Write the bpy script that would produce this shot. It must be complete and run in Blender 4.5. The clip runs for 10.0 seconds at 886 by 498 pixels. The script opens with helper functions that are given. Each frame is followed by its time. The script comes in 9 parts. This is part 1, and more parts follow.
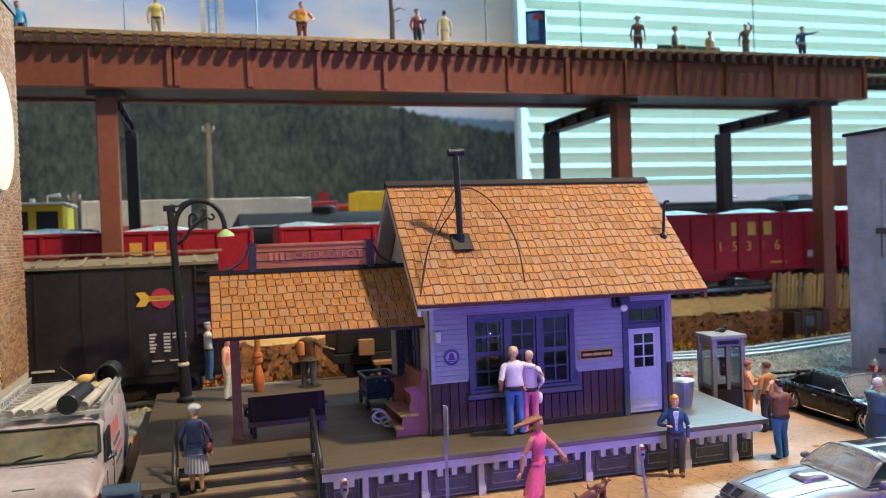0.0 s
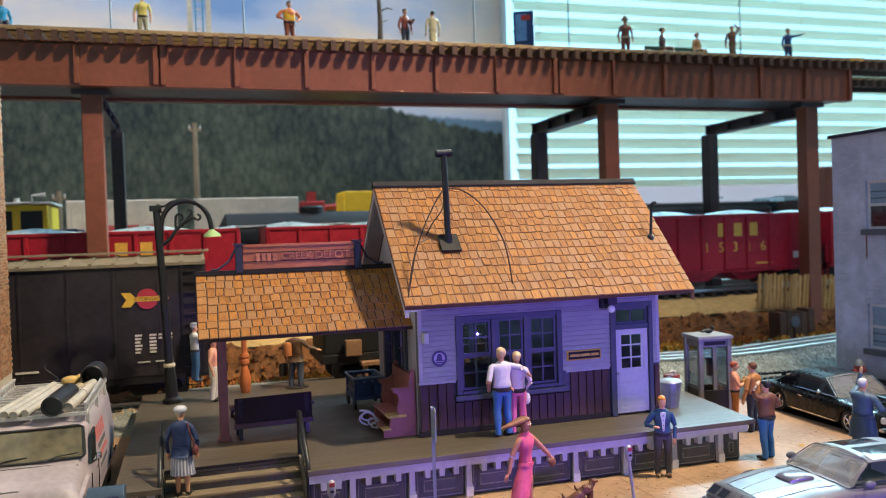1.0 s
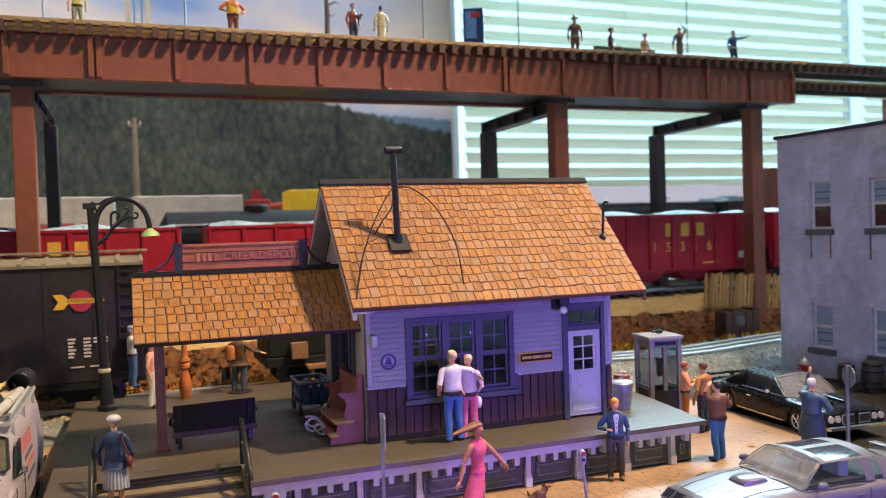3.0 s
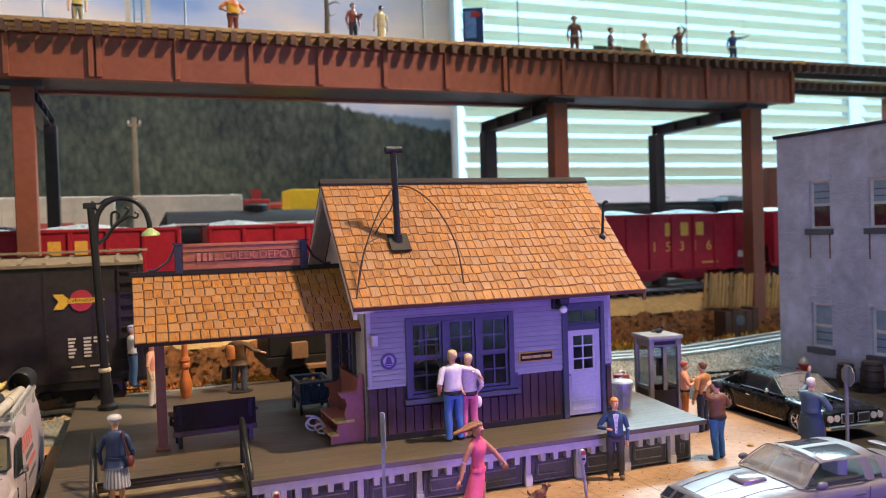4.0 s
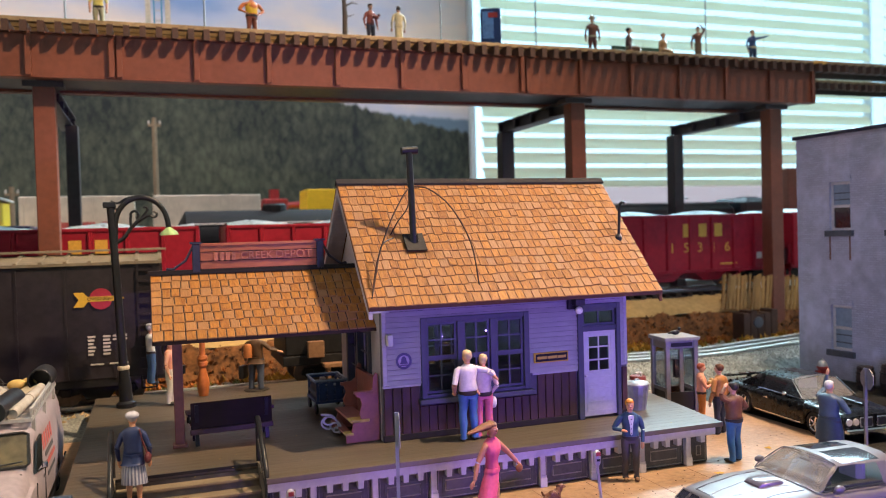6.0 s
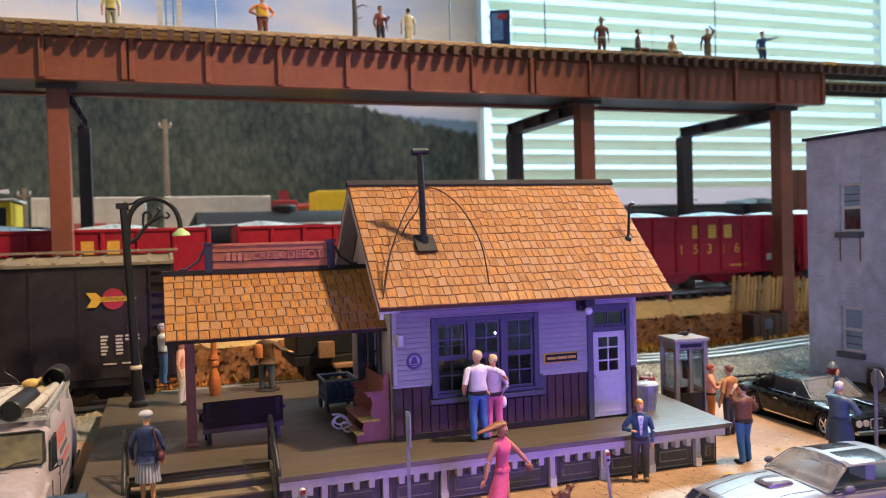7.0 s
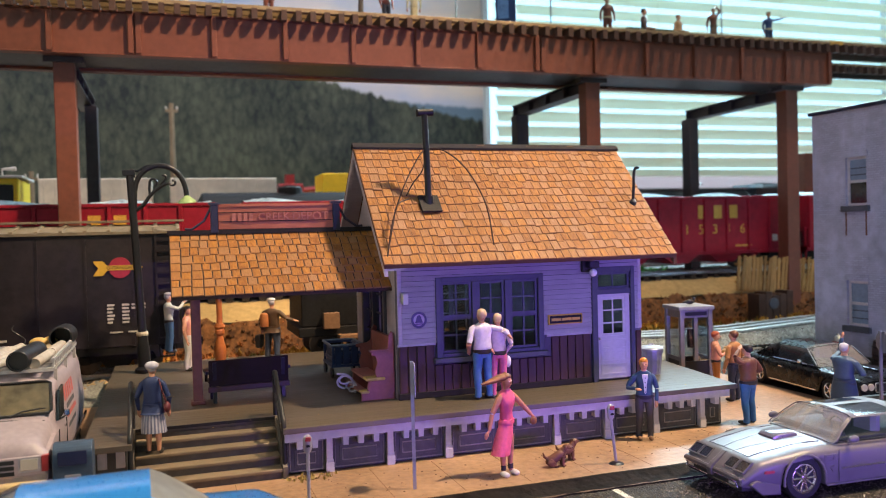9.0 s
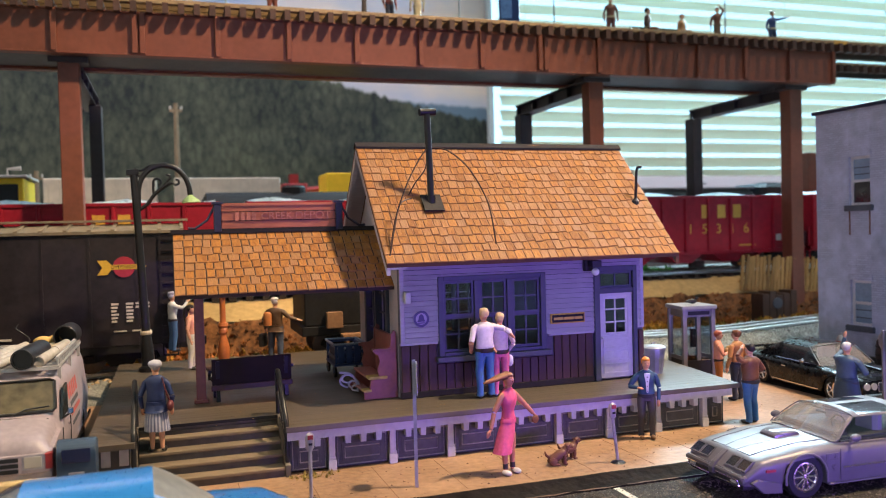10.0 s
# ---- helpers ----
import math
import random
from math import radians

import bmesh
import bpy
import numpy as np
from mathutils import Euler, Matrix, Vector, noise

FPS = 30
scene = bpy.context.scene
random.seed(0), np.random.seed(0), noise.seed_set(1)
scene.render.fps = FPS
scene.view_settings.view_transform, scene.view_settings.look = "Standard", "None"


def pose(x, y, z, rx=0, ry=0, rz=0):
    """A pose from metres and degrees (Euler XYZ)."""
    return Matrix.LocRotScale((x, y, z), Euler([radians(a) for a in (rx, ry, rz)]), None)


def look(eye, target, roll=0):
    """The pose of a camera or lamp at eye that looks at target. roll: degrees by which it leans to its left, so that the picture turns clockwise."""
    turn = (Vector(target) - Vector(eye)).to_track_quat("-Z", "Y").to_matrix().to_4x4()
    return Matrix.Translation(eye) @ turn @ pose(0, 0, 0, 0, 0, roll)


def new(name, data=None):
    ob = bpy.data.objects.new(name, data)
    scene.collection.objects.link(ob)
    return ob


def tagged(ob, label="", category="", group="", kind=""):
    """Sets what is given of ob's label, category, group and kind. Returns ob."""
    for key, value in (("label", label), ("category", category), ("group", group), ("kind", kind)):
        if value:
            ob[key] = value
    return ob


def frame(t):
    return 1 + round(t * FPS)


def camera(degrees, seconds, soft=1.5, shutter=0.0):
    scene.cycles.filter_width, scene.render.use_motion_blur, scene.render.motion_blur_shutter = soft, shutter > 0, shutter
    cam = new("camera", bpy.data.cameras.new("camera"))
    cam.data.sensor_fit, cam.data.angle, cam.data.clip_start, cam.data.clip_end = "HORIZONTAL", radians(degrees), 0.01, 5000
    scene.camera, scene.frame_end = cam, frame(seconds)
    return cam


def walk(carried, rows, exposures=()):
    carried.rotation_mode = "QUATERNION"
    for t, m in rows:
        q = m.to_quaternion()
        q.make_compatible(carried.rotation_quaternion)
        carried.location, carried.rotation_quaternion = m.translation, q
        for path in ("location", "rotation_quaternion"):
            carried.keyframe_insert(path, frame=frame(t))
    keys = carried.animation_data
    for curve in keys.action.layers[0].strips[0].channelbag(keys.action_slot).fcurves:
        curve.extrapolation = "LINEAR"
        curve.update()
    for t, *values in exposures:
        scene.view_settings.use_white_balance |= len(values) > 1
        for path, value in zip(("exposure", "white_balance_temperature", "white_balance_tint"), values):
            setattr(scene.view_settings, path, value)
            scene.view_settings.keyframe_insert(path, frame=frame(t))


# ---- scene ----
# A model railway at O scale. All sizes below are in metres of the modelled world; K brings them to the true size.
K = 1 / 48

cam = camera(57.0, 10.0, soft=1.0)
PATH = [
    (0, (0.066, -0.137, 5.326), (0.629, 1.782, 5.29), -2.0),
    (0.5, (0.065, -0.13, 5.337), (0.635, 1.787, 5.3), -2.0),
    (1, (0.069, -0.108, 5.344), (0.661, 1.802, 5.307), -1.9),
    (1.5, (0.067, 0.053, 5.342), (0.7, 1.95, 5.303), -1.9),
    (2, (0.168, 0.36, 5.343), (0.848, 2.241, 5.303), -1.8),
    (2.5, (0.204, 0.407, 5.344), (0.913, 2.277, 5.303), -1.8),
    (4, (0.171, 0.379, 5.354), (0.885, 2.247, 5.31), -1.8),
    (4.5, (0.193, 0.413, 5.354), (0.899, 2.283, 5.31), -1.8),
    (5, (0.222, 0.397, 5.358), (0.919, 2.272, 5.314), -1.7),
    (5.5, (0.217, 0.355, 5.359), (0.903, 2.234, 5.315), -1.7),
    (6, (0.208, 0.333, 5.352), (0.881, 2.216, 5.31), -1.6),
    (7.5, (0.111, 0.232, 5.32), (0.759, 2.123, 5.283), -1.5),
    (8, (0.11, 0.25, 5.088), (0.755, 2.143, 5.05), -1.4),
    (8.5, (0.117, 0.236, 4.75), (0.761, 2.129, 4.709), -1.4),
    (9, (0.117, 0.195, 4.497), (0.757, 2.089, 4.456), -1.5),
    (9.5, (0.117, 0.194, 4.473), (0.752, 2.09, 4.432), -1.5),
    (10, (0.143, 0.146, 4.48), (0.773, 2.043, 4.439), -1.5),
]
walk(cam, [(t, look(Vector(eye) * K, Vector(target) * K, roll)) for t, eye, target, roll in PATH],
     exposures=[(0.0, 0.08, 5750, 9), (1.5, 0.1, 5650, 8), (2.5, 0.14, 6150, 17), (4.5, 0.16, 6350, 19), (6.0, 0.16, 6450, 20), (10.0, 0.14, 6300, 18)])
cam.data.dof.use_dof = True
cam.data.dof.focus_distance = 17.2 * K
cam.data.dof.aperture_fstop = 18.0

# ---- light: a warm ceiling spot, a violet strip at the front edge, daylight through the blinds ----
world = bpy.data.worlds.new("world")
world.use_nodes = True
world.node_tree.nodes["Background"].inputs[0].default_value = (0.55, 0.6, 0.8, 1)
world.node_tree.nodes["Background"].inputs[1].default_value = 0.005
scene.world = world


def area_lamp(name, eye, target, power, colour, sx, sy):
    data = bpy.data.lights.new(name, "AREA")
    data.shape, data.size, data.size_y, data.energy, data.color = "RECTANGLE", sx * K, sy * K, power, colour
    ob = new(name, data)
    ob.matrix_world = look(Vector(eye) * K, Vector(target) * K)
    return ob


def spot_lamp(name, eye, target, power, colour, radius, cone, blend=0.4):
    data = bpy.data.lights.new(name, "SPOT")
    data.energy, data.color, data.shadow_soft_size = power, colour, radius * K
    data.spot_size, data.spot_blend = radians(cone), blend
    ob = new(name, data)
    ob.matrix_world = look(Vector(eye) * K, Vector(target) * K)
    return ob


spot_lamp("ceiling_spot", (24.6, 6.6, 43.0), (2.0, 17.5, 3), 70.0, (1.0, 0.76, 0.45), 1.2, 58, 0.8)
spot_lamp("ceiling_spot", (28, 18.6, 47), (20, 30, 10), 16.0, (1.0, 0.74, 0.45), 0.5, 40, 0.6)
spot_lamp("ceiling_spot", (-18, -6, 48), (-8.5, 16, 0), 20.0, (1.0, 0.73, 0.43), 1.2, 25, 1.0)
spot_lamp("ceiling_spot", (-10, 26.5, 72), (-5, 57, 16), 57.0, (1.0, 0.96, 0.95), 2.5, 50, 0.5)
spot_lamp("ceiling_spot", (-8, 33.5, 62), (-4, 42, 4), 15.5, (1.0, 0.82, 0.6), 1.0, 38, 0.7)
# a strip of small violet diodes along the table edge
for i in range(6):
    spot_lamp("violet_diode", (8.0 + 2.1 * i, -0.3, 0.8), (6.4 + 1.3 * i, 17, 1.7), 0.77 if i < 3 else 0.36, (0.27, 0.12, 1.0), 0.03, 46, 0.6)
for i in range(3):
    spot_lamp("violet_diode", (-1.0 + 3.0 * i, -0.3, 1.9), (20, 22.5, 3.2), 0.8, (0.48, 0.5, 1.0), 0.035, 30, 0.8)
# daylight through the upper part of the window
area_lamp("window_daylight", (62, 56.0, 36), (62, 10, 36), 95.0, (0.58, 0.9, 1.0), 74, 20)
area_lamp("ceiling_panel", (-45, -25, 85), (6, 22, 4), 4.4, (0.86, 0.9, 1.0), 60, 45)

# ---- materials ----
def mat(name, col, rough=0.6, metal=0.0, var=0.22, grain=9.0, big=0.9, bump=0.25, rnd=0.0, stretch=(1, 1, 1), tint=None, spec=0.4, coat=0.0, other=None):
    """A painted or weathered surface: fine grain, broad stains, slight relief; rnd: difference from piece to piece; other: a second colour that some pieces lean to."""
    m = bpy.data.materials.new(name)
    m.use_nodes = True
    nt = m.node_tree
    n, l = nt.nodes, nt.links
    b = n["Principled BSDF"]
    co = n.new("ShaderNodeTexCoord")
    mp = n.new("ShaderNodeMapping")
    mp.inputs["Scale"].default_value = [s / K for s in stretch]
    l.new(co.outputs["Object"], mp.inputs["Vector"])
    info = n.new("ShaderNodeObjectInfo")
    shift = n.new("ShaderNodeVectorMath")
    shift.operation = "ADD"
    comb = n.new("ShaderNodeCombineXYZ")
    mul = n.new("ShaderNodeMath")
    mul.operation = "MULTIPLY"
    mul.inputs[1].default_value = 37.0
    l.new(info.outputs["Random"], mul.inputs[0])
    for i in range(3):
        l.new(mul.outputs[0], comb.inputs[i])
    l.new(mp.outputs[0], shift.inputs[0])
    l.new(comb.outputs[0], shift.inputs[1])
    fine, broad = n.new("ShaderNodeTexNoise"), n.new("ShaderNodeTexNoise")
    for node, s, d in ((fine, grain, 6), (broad, big, 4)):
        node.inputs["Scale"].default_value, node.inputs["Detail"].default_value = s, d
        l.new(shift.outputs[0], node.inputs["Vector"])
    a = n.new("ShaderNodeMath")
    a.operation = "MULTIPLY_ADD"
    a.inputs[1].default_value, a.inputs[2].default_value = 1.0, 0.0
    l.new(fine.outputs[0], a.inputs[0])
    s2 = n.new("ShaderNodeMath")
    s2.operation = "ADD"
    l.new(a.outputs[0], s2.inputs[0])
    l.new(broad.outputs[0], s2.inputs[1])
    r = n.new("ShaderNodeMapRange")
    r.inputs["From Min"].default_value, r.inputs["From Max"].default_value = 0.7, 1.3
    l.new(s2.outputs[0], r.inputs["Value"])
    mix = n.new("ShaderNodeMix")
    mix.data_type = "RGBA"
    dark = [c * (1 - var) for c in col]
    light = [min(1, c * (1 + var)) for c in (tint or col)]
    mix.inputs[6].default_value, mix.inputs[7].default_value = (*dark, 1), (*light, 1)
    l.new(r.outputs[0], mix.inputs[0])
    last = mix.outputs[2]
    if rnd:
        hs = n.new("ShaderNodeHueSaturation")
        v = n.new("ShaderNodeMapRange")
        v.inputs["To Min"].default_value, v.inputs["To Max"].default_value = 1 - rnd, 1 + rnd
        l.new(info.outputs["Random"], v.inputs["Value"])
        l.new(v.outputs[0], hs.inputs["Value"])
        l.new(last, hs.inputs["Color"])
        last = hs.outputs[0]
    if other:
        mo, po = n.new("ShaderNodeMix"), n.new("ShaderNodeMapRange")
        mo.data_type = "RGBA"
        po.inputs["From Min"].default_value, po.inputs["To Max"].default_value = 0.45, 0.8
        wr = n.new("ShaderNodeMath")
        wr.operation = "FRACT"
        m7 = n.new("ShaderNodeMath")
        m7.operation = "MULTIPLY"
        m7.inputs[1].default_value = 7.31
        l.new(info.outputs["Random"], m7.inputs[0])
        l.new(m7.outputs[0], wr.inputs[0])
        l.new(wr.outputs[0], po.inputs["Value"])
        l.new(po.outputs[0], mo.inputs[0])
        l.new(last, mo.inputs[6])
        mo.inputs[7].default_value = (*other, 1)
        last = mo.outputs[2]
    l.new(last, b.inputs["Base Color"])
    rr = n.new("ShaderNodeMapRange")
    rr.inputs["To Min"].default_value, rr.inputs["To Max"].default_value = max(0.03, rough - 0.1), min(1, rough + 0.1)
    l.new(fine.outputs[0], rr.inputs["Value"])
    l.new(rr.outputs[0], b.inputs["Roughness"])
    b.inputs["Metallic"].default_value = metal
    b.inputs["Specular IOR Level"].default_value = spec
    b.inputs["Coat Weight"].default_value = coat
    b.inputs["Coat Roughness"].default_value = 0.06
    if bump:
        bp = n.new("ShaderNodeBump")
        bp.inputs["Strength"].default_value, bp.inputs["Distance"].default_value = bump, 0.03 * K
        l.new(fine.outputs[0], bp.inputs["Height"])
        l.new(bp.outputs[0], b.inputs["Normal"])
    return m


def glow(name, col, strength):
    m = bpy.data.materials.new(name)
    m.use_nodes = True
    b = m.node_tree.nodes["Principled BSDF"]
    b.inputs["Base Color"].default_value = (*col, 1)
    b.inputs["Emission Color"].default_value = (*col, 1)
    b.inputs["Emission Strength"].default_value = strength
    return m


def glass(name, tint=(0.8, 0.85, 0.9), clear=0.9, dust=0.0):
    m = bpy.data.materials.new(name)
    m.use_nodes = True
    n, l = m.node_tree.nodes, m.node_tree.links
    n.remove(n["Principled BSDF"])
    tr, gl, mx, fr, pw = n.new("ShaderNodeBsdfTransparent"), n.new("ShaderNodeBsdfGlossy"), n.new("ShaderNodeMixShader"), n.new("ShaderNodeLayerWeight"), n.new("ShaderNodeMath")
    tr.inputs[0].default_value = (*[c * clear for c in tint], 1)
    gl.inputs["Roughness"].default_value = 0.005
    fr.inputs[0].default_value = 0.35
    pw.operation = "MULTIPLY_ADD"
    pw.inputs[1].default_value, pw.inputs[2].default_value = 0.6, 0.015
    l.new(fr.outputs["Facing"], pw.inputs[0])
    l.new(pw.outputs[0], mx.inputs[0])
    l.new(tr.outputs[0], mx.inputs[1])
    l.new(gl.outputs[0], mx.inputs[2])
    last = mx.outputs[0]
    if dust:
        # pale diffuse film that paints a whitish reflection haze onto the glass
        film, over = n.new("ShaderNodeBsdfDiffuse"), n.new("ShaderNodeMixShader")
        film.inputs[0].default_value = (0.5, 0.46, 0.44, 1)
        over.inputs[0].default_value = dust
        l.new(last, over.inputs[1])
        l.new(film.outputs[0], over.inputs[2])
        last = over.outputs[0]
    l.new(last, n["Material Output"].inputs[0])
    return m


# ---- shapes ----
def quad(bm, pts, mi=0):
    f = bm.faces.new([bm.verts.new(p) for p in pts])
    f.material_index = mi
    return f


def box(bm, x0, y0, z0, x1, y1, z1, mi=0, m=None):
    v = [Vector((x, y, z)) for z in (z0, z1) for y in (y0, y1) for x in (x0, x1)]
    if m is not None:
        v = [m @ p for p in v]
    v = [bm.verts.new(p) for p in v]
    for q in ((0, 2, 3, 1), (4, 5, 7, 6), (0, 1, 5, 4), (2, 6, 7, 3), (0, 4, 6, 2), (1, 3, 7, 5)):
        bm.faces.new([v[i] for i in q]).material_index = mi
    return bm


def chamfer_box(bm, x0, y0, z0, x1, y1, z1, c, mi=0):
    """A box whose four upright edges and top edges are cut by c."""
    def ring(d, z):
        return [(x0 + d + c, y0 + d, z), (x1 - d - c, y0 + d, z), (x1 - d, y0 + d + c, z), (x1 - d, y1 - d - c, z),
                (x1 - d - c, y1 - d, z), (x0 + d + c, y1 - d, z), (x0 + d, y1 - d - c, z), (x0 + d, y0 + d + c, z)]
    rings = [[bm.verts.new(p) for p in r] for r in (ring(0, z0), ring(0, z1 - c), ring(c * 0.8, z1))]
    skin(bm, rings, True, mi)
    bm.faces.new(rings[0][::-1]).material_index = mi
    bm.faces.new(rings[-1]).material_index = mi
    return bm


def skin(bm, rings, closed=True, mi=0):
    for a, b in zip(rings, rings[1:]):
        n = len(a)
        for i in range(n if closed else n - 1):
            j = (i + 1) % n
            bm.faces.new((a[i], a[j], b[j], b[i])).material_index = mi


def tube(bm, pts, r, n=8, mi=0, flat=1.0, cap=True):
    """A round bar through pts; r: one radius or one for each point."""
    pts = [Vector(p) for p in pts]
    rs = r if isinstance(r, (list, tuple)) else [r] * len(pts)
    rings = []
    up = None
    for i, p in enumerate(pts):
        d = (pts[min(i + 1, len(pts) - 1)] - pts[max(i - 1, 0)]).normalized()
        if up is None:
            up = Vector((0, 0, 1)) if abs(d.z) < 0.9 else Vector((0, 1, 0))
        s = d.cross(up)
        s = s.normalized() if s.length > 1e-6 else Vector((1, 0, 0))
        up = s.cross(d).normalized()
        rings.append([bm.verts.new(p + (s * math.cos(2 * math.pi * k / n) + up * flat * math.sin(2 * math.pi * k / n)) * rs[i]) for k in range(n)])
    skin(bm, rings, True, mi)
    if cap:
        bm.faces.new(rings[0][::-1]).material_index = mi
        bm.faces.new(rings[-1]).material_index = mi
    return bm


def lathe(bm, prof, n=12, at=(0, 0, 0), mi=0):
    """A turned shape: prof is (radius, height) from below."""
    rings = [[bm.verts.new((at[0] + r * math.cos(2 * math.pi * k / n), at[1] + r * math.sin(2 * math.pi * k / n), at[2] + z)) for k in range(n)] for r, z in prof]
    skin(bm, rings, True, mi)
    bm.faces.new(rings[0][::-1]).material_index = mi
    bm.faces.new(rings[-1]).material_index = mi
    return bm


def prism(bm, poly, axis, a, b, mi=0):
    """A flat outline drawn out along an axis from a to b."""
    def put(p, h):
        return {"x": (h, p[0], p[1]), "y": (p[0], h, p[1]), "z": (p[0], p[1], h)}[axis]
    lo, hi = [bm.verts.new(put(p, a)) for p in poly], [bm.verts.new(put(p, b)) for p in poly]
    skin(bm, [lo, hi], True, mi)
    bm.faces.new(lo[::-1]).material_index = mi
    bm.faces.new(hi).material_index = mi
    return bm


def ball(bm, c, rx, ry, rz, n=10, m=7, mi=0):
    prof = [(max(0.02, math.sin(math.pi * i / m)), -math.cos(math.pi * i / m)) for i in range(m + 1)]
    rings = [[bm.verts.new((c[0] + rx * r * math.cos(2 * math.pi * k / n), c[1] + ry * r * math.sin(2 * math.pi * k / n), c[2] + rz * h)) for k in range(n)] for r, h in prof]
    skin(bm, rings, True, mi)
    bm.faces.new(rings[0][::-1]).material_index = mi
    bm.faces.new(rings[-1]).material_index = mi
    return bm


def mesh_of(name, bm, mats, smooth=False):
    bmesh.ops.recalc_face_normals(bm, faces=bm.faces)
    for v in bm.verts:
        v.co *= K
    me = bpy.data.meshes.new(name)
    bm.to_mesh(me)
    bm.free()
    for m in mats if isinstance(mats, (list, tuple)) else [mats]:
        me.materials.append(m)
    if smooth:
        me.polygons.foreach_set("use_smooth", [True] * len(me.polygons))
        me.set_sharp_from_angle(angle=radians(40))
    return me


def part(name, bm, mats, parent=None, label="", at=None, rz=0.0, smooth=False, bevel=0.0):
    ob = new(name, mesh_of(name, bm, mats, smooth))
    ob.parent = parent
    if at or rz:
        x, y, z = at or (0, 0, 0)
        ob.matrix_basis = pose(x * K, y * K, z * K, 0, 0, rz)
    if bevel:
        mod = ob.modifiers.new("worn_edge", "BEVEL")
        mod.width, mod.segments, mod.limit_method = bevel * K, 2, "ANGLE"
    if label:
        tagged(ob, label)
    return ob


def piece(name, me, parent, m):
    ob = new(name, me)
    ob.parent = parent
    ob.matrix_basis = Matrix.Translation(m.translation * K) @ m.to_quaternion().to_matrix().to_4x4() @ Matrix.Diagonal((*m.to_scale(), 1))
    return ob


def thing(name, at, label, category, rz=0.0, group="", kind=""):
    ob = new(name)
    ob.empty_display_size = 0.01
    ob.matrix_basis = pose(at[0] * K, at[1] * K, at[2] * K, 0, 0, rz)
    return tagged(ob, label, category, group, kind)


def single(name, bm, mats, label, category, at=None, rz=0.0, group="", kind="", smooth=False, bevel=0.0):
    return tagged(part(name, bm, mats, None, "", at, rz, smooth, bevel), label, category, group, kind)


def B():
    return bmesh.new()


def writing(words, size, material, parent, m, depth=0.006, name="lettering", squeeze=1.0):
    """Raised letters; m: their pose, whose x runs along the line."""
    cu = bpy.data.curves.new(name, "FONT")
    cu.body, cu.size, cu.extrude, cu.align_x, cu.align_y = words, size * K, depth * K, "CENTER", "CENTER"
    tmp = bpy.data.objects.new(name, cu)
    me = bpy.data.meshes.new_from_object(tmp)
    me.materials.clear()
    me.materials.append(material)
    bpy.data.objects.remove(tmp)
    ob = new(name, me)
    ob.parent = parent
    ob.matrix_basis = Matrix.Translation(m.translation * K) @ m.to_quaternion().to_matrix().to_4x4() @ Matrix.Diagonal((squeeze, 1, 1, 1))
    return ob


M_GIRDER = mat("brown_girder_paint", (0.18, 0.054, 0.029), 0.45, var=0.18, grain=5, big=0.35, bump=0.12)
# much darker than the girders; for cap beams, bottom plate and rear posts
M_BEAM = mat("slate_black_steel", (0.035, 0.027, 0.03), 0.42, var=0.25, grain=5, big=0.5, bump=0.12)
M_TIE = mat("dark_tie_wood", (0.03, 0.02, 0.014), 0.7, var=0.4, grain=12)
M_RAIL = mat("nickel_rail", (0.62, 0.63, 0.6), 0.32, metal=0.75, var=0.2, grain=20, bump=0.05)
M_RUSTRAIL = mat("brown_rail_side", (0.3, 0.17, 0.07), 0.35, metal=0.8, var=0.3, grain=20)
M_CONCRETE = mat("tan_pavement", (0.29, 0.168, 0.092), 0.48, var=0.28, grain=7, big=0.6, bump=0.5, tint=(0.33, 0.205, 0.125))
M_ASPHALT = mat("asphalt", (0.02, 0.016, 0.012), 0.78, var=0.85, grain=22, big=1.4, bump=1.0, spec=0.25)
M_GRAVEL = mat("grey_gravel", (0.2, 0.2, 0.18), 0.85, var=0.5, grain=14, big=1.5, bump=1.0)
M_EARTH = mat("brown_earth", (0.125, 0.046, 0.015), 0.9, var=0.7, grain=7, big=2.2, bump=1.0, tint=(0.16, 0.066, 0.02))
M_CORK = mat("ochre_roadbed", (0.42, 0.29, 0.12), 0.85, var=0.25, grain=5, big=0.4, bump=0.5)
M_BED = mat("grey_ballast", (0.16, 0.15, 0.14), 0.85, var=0.5, grain=18, bump=1.0)
M_WHITE = mat("grey_white_wall_paint", (0.48, 0.47, 0.45), 0.6, var=0.04, grain=2, bump=0.05)
M_ROOMFLOOR = mat("grey_carpet", (0.2, 0.19, 0.18), 0.95, var=0.2, grain=3)


# ---- the room round the layout ----
def slab(name, x0, y0, z0, x1, y1, z1, m, label, cat="wall"):
    return single(name, box(B(), x0, y0, z0, x1, y1, z1), m, label, cat, kind="structure")


slab("floor", -120, -140, -49, 140, 62, -48, M_ROOMFLOOR, "grey carpeted floor of the hobby room", "floor")
slab("ceiling", -120, -140, 118, 140, 62, 119, M_WHITE, "white painted ceiling of the hobby room", "ceiling")
slab("wall_west", -121, -140, -48, -120, 62, 118, M_WHITE, "white painted side wall of the room")
slab("wall_east", 140, -140, -48, 141, 62, 118, M_WHITE, "white painted side wall of the room")
slab("wall_south", -120, -141, -48, 140, -140, 118, M_WHITE, "white painted wall at the back of the room")

